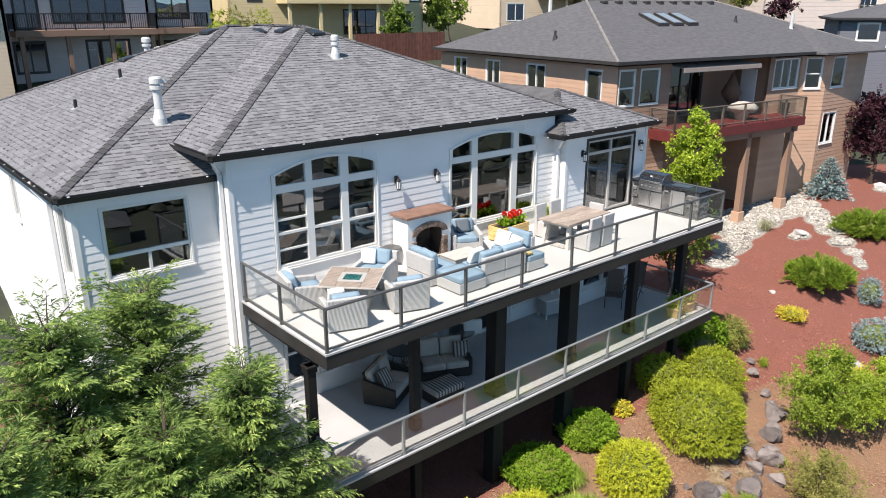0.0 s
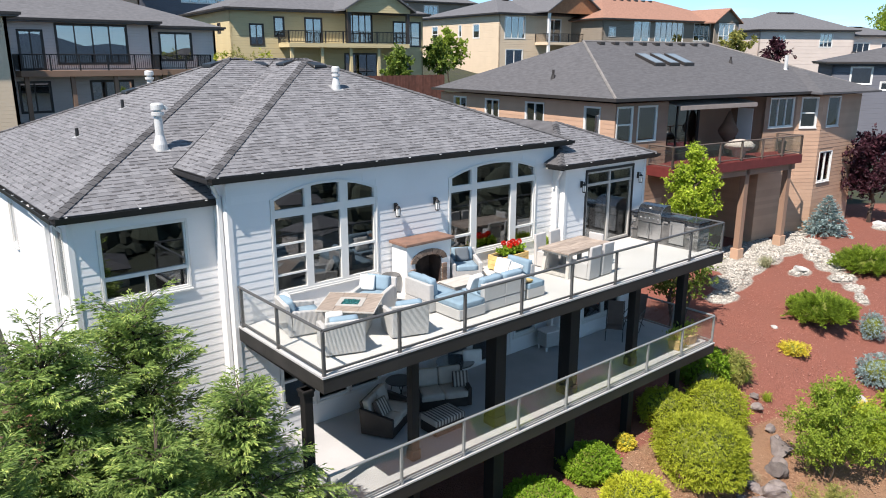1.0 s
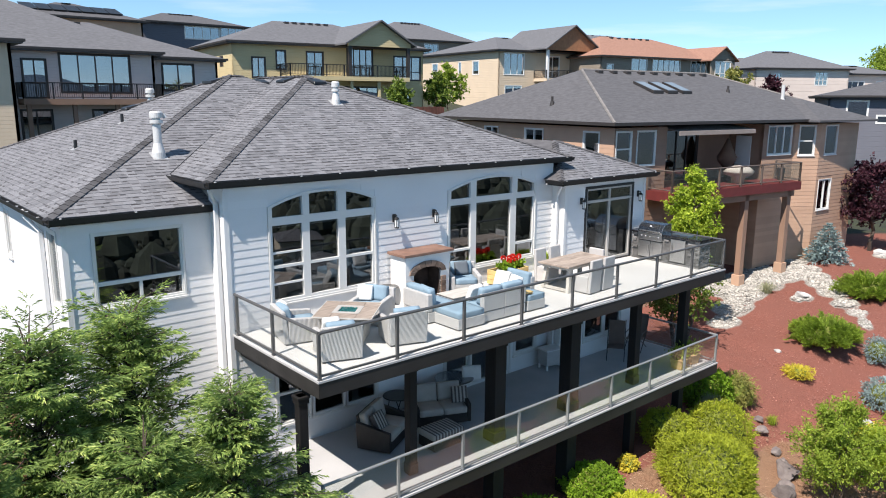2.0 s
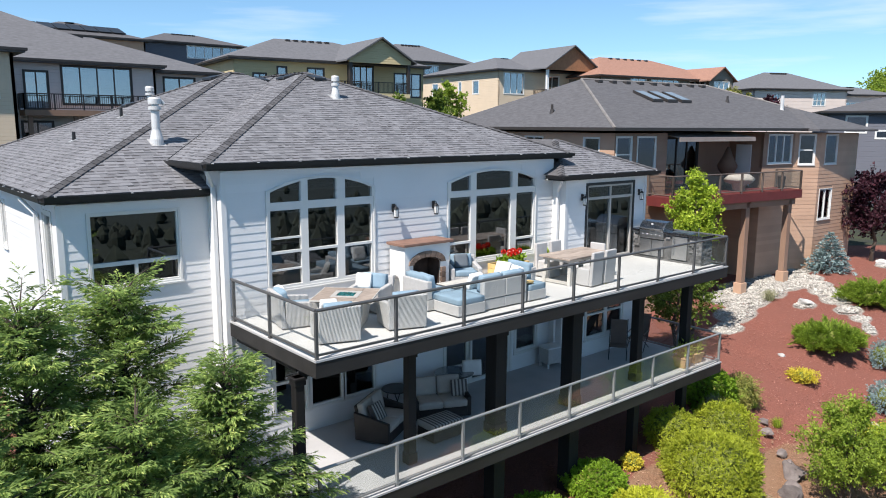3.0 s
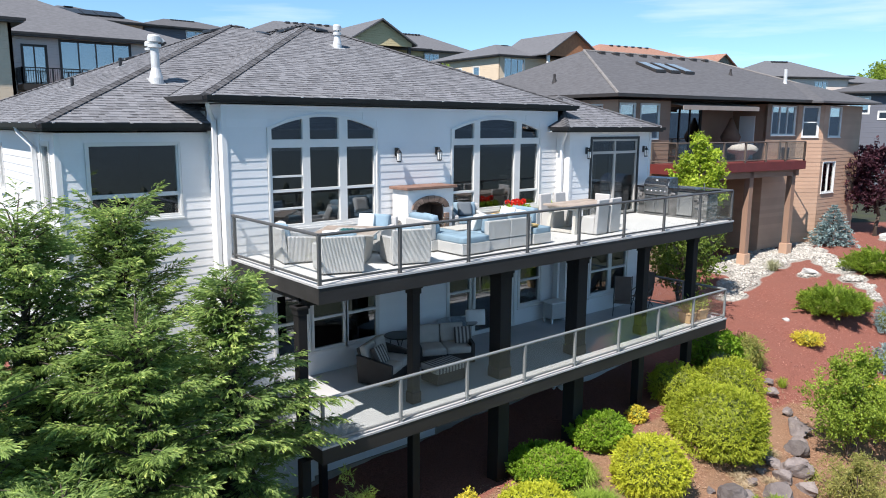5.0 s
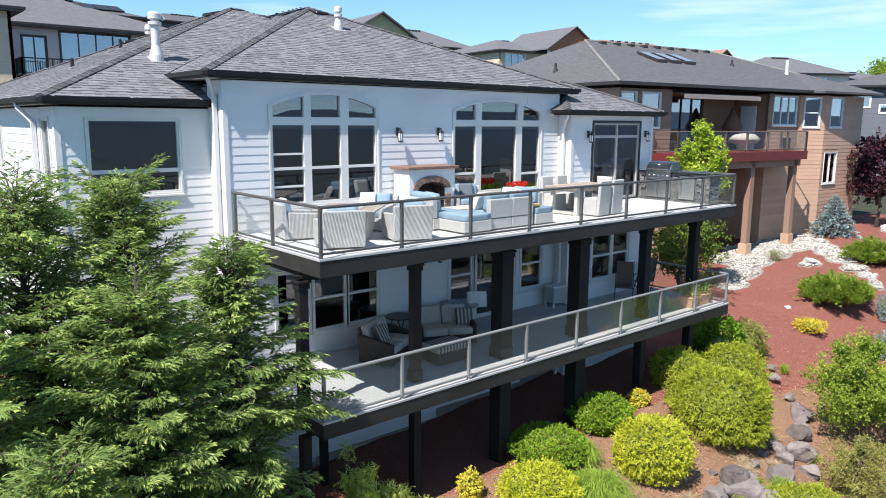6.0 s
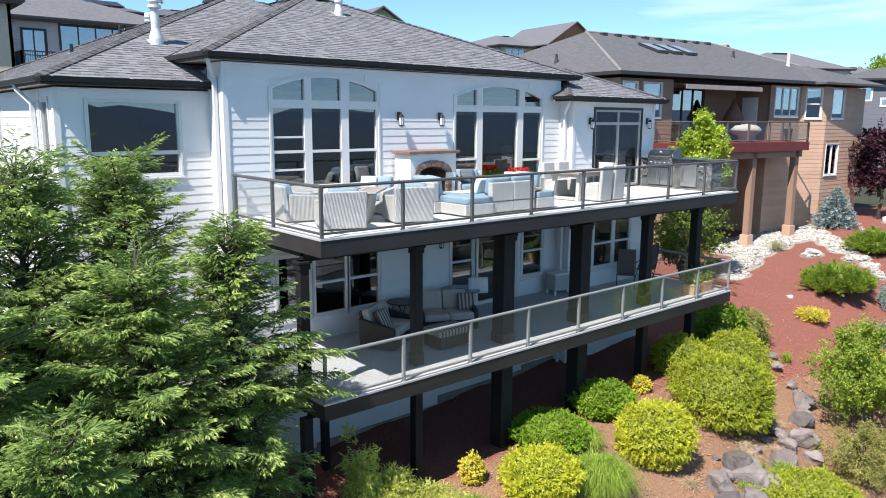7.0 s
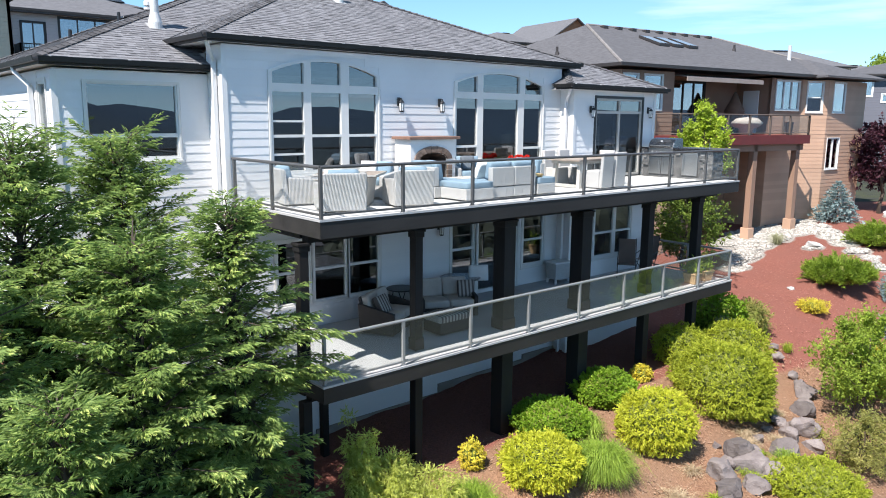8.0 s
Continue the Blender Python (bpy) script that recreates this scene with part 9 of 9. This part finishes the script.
def folding_chair(at):
    """A sling lounge chair, facing -y."""
    e = thing("folding_chair", "brown sling folding chair on the lower deck", "chair", at, "folding chairs")
    for s in (-0.27, 0.27):
        g = Mesh()
        g.rod((s, -0.35, 0.0), (s, 0.38, 0.62), 0.014)
        g.rod((s, 0.4, 0.0), (s, -0.36, 0.42), 0.014)
        g.rod((s, 0.2, 0.4), (s, 0.55, 1.12), 0.014)
        g.rod((s, -0.36, 0.6), (s, 0.38, 0.62), 0.016)
        part("side_frame", g, M_BLACK, e)
    g = Mesh()
    g.prism([(-0.25, -0.36, 0.42), (0.25, -0.36, 0.42), (0.25, 0.2, 0.38), (-0.25, 0.2, 0.38)], (0, 0, 0), (0, 0, 0.02))
    part("seat_sling", g, M_SLING, e)
    g = Mesh()
    g.prism([(-0.25, 0.2, 0.38), (0.25, 0.2, 0.38), (0.25, 0.54, 1.1), (-0.25, 0.54, 1.1)], (0, 0, 0), (0, 0.02, -0.01))
    part("back_sling", g, M_SLING, e)
    return e


fc = folding_chair(pose(12.3, 2.35, LOW, 0, 0, -55))
copy_thing(fc, pose(13.5, 2.45, LOW, 0, 0, -70))


def tub(at, label, seed):
    rs = np.random.RandomState(seed)
    e = thing("deck_planter", label, "planter", at, "deck planters")
    g = Mesh()
    g.add([(-0.2, -0.2, 0), (0.2, -0.2, 0), (0.2, 0.2, 0), (-0.2, 0.2, 0), (-0.26, -0.26, 0.36), (0.26, -0.26, 0.36), (0.26, 0.26, 0.36), (-0.26, 0.26, 0.36)],
          [(0, 3, 2, 1), (4, 5, 6, 7), (0, 1, 5, 4), (1, 2, 6, 5), (2, 3, 7, 6), (3, 0, 4, 7)])
    part("tub", g, M_TERRA, e, bevel=0.015)
    g = Mesh()
    g.box(-0.28, 0.28, -0.28, 0.28, 0.36, 0.40)
    part("rim", g, M_TERRA, e, bevel=0.01)
    b = rs.normal(size=(420, 3)) * np.array([0.14, 0.14, 0.12]) + np.array([0, 0, 0.6])
    v, f = blades(b, rs.normal(size=(420, 3)) + np.array([0, 0, 0.8]), rs.uniform(0.08, 0.2, 420), rs.uniform(0.02, 0.045, 420), rs)
    part("foliage", mesh_np("foliage", v, f, M_SHRUB), None, e)
    return e


tub(pose(13.05, 0.52, LOW, 0, 0, 5) @ Matrix.Scale(0.8, 4), "square tan wooden tub with leafy plant behind rail", 1)
tub(pose(13.76, 0.55, LOW, 0, 0, -8) @ Matrix.Scale(0.8, 4), "square tan wooden tub with taller plant by the corner", 2)

# rooms behind the glass: a few things that show
# beige folds put where a beige strip shows in the door glass
e = thing("curtain", "beige upright folds inside the sliding door", "curtain", pose(12.72, 3.42, 3.09))
for k in range(5):
    g = Mesh()
    g.lathe((0.09 * k, 0.02 * (k % 2), 0.02), [(0.05, 0.0), (0.042, 1.2), (0.035, 2.3)], 8)
    part("fold", g, M_BEIGEFAB, e, smooth=True)
e = thing("window_blind", "white slatted blind half down inside the sliding door", "blind", pose(11.5, 3.40, 3.9))
for k in range(14):
    g = Mesh()
    g.box(0.0, 0.52, -0.012, 0.012, 0.08 * k, 0.08 * k + 0.045)
    part("slat", g, M_TRIM, e)
g = Mesh()
g.box(-0.01, 0.53, -0.03, 0.03, 1.12, 1.2)
part("head_rail", g, M_TRIM, e)
e = thing("table_lamp", "table lamp with cream shade inside the window", "lamp", pose(9.2, 4.6, 3.09))
g = Mesh()
g.lathe((0, 0, 0.72), [(0.16, 0.62), (0.20, 0.25)], 18)
part("shade", g, M_SHADE, e)
g = Mesh()
g.lathe((0, 0, 0.72), [(0.08, 0), (0.03, 0.04), (0.05, 0.15), (0.015, 0.28), (0.015, 0.5)], 12)
part("base", g, M_STEEL, e)
for x0, x1, y0, y1, h, nm, lab, cat, mm in ((8.9, 9.6, 4.4, 4.9, 0.72, "console", "dark wooden console under a lamp indoors", "cabinet", M_DARKFURN), (6.6, 8.4, 5.2, 6.1, 0.8, "indoor_sofa", "brown sofa standing indoors behind the window", "sofa", M_DARKFURN),
                                            (1.3, 3.4, 5.4, 6.3, 0.8, "indoor_sofa", "grey sofa standing indoors behind the window", "sofa", M_GREYFAB), (11.6, 13.4, 6.5, 7.2, 0.92, "kitchen_island", "kitchen island behind the sliding door", "cabinet", M_INT)):
    e = thing(nm, lab, cat, pose((x0 + x1) / 2, (y0 + y1) / 2, 3.085))
    g = Mesh()
    g.box(-(x1 - x0) / 2, (x1 - x0) / 2, -(y1 - y0) / 2, (y1 - y0) / 2, 0, h * 0.55)
    part("base", g, mm, e, bevel=0.03)
    g = Mesh()
    g.box(-(x1 - x0) / 2, (x1 - x0) / 2, (y1 - y0) / 4, (y1 - y0) / 2, h * 0.56, h)
    part("upper_part", g, mm, e, bevel=0.03)
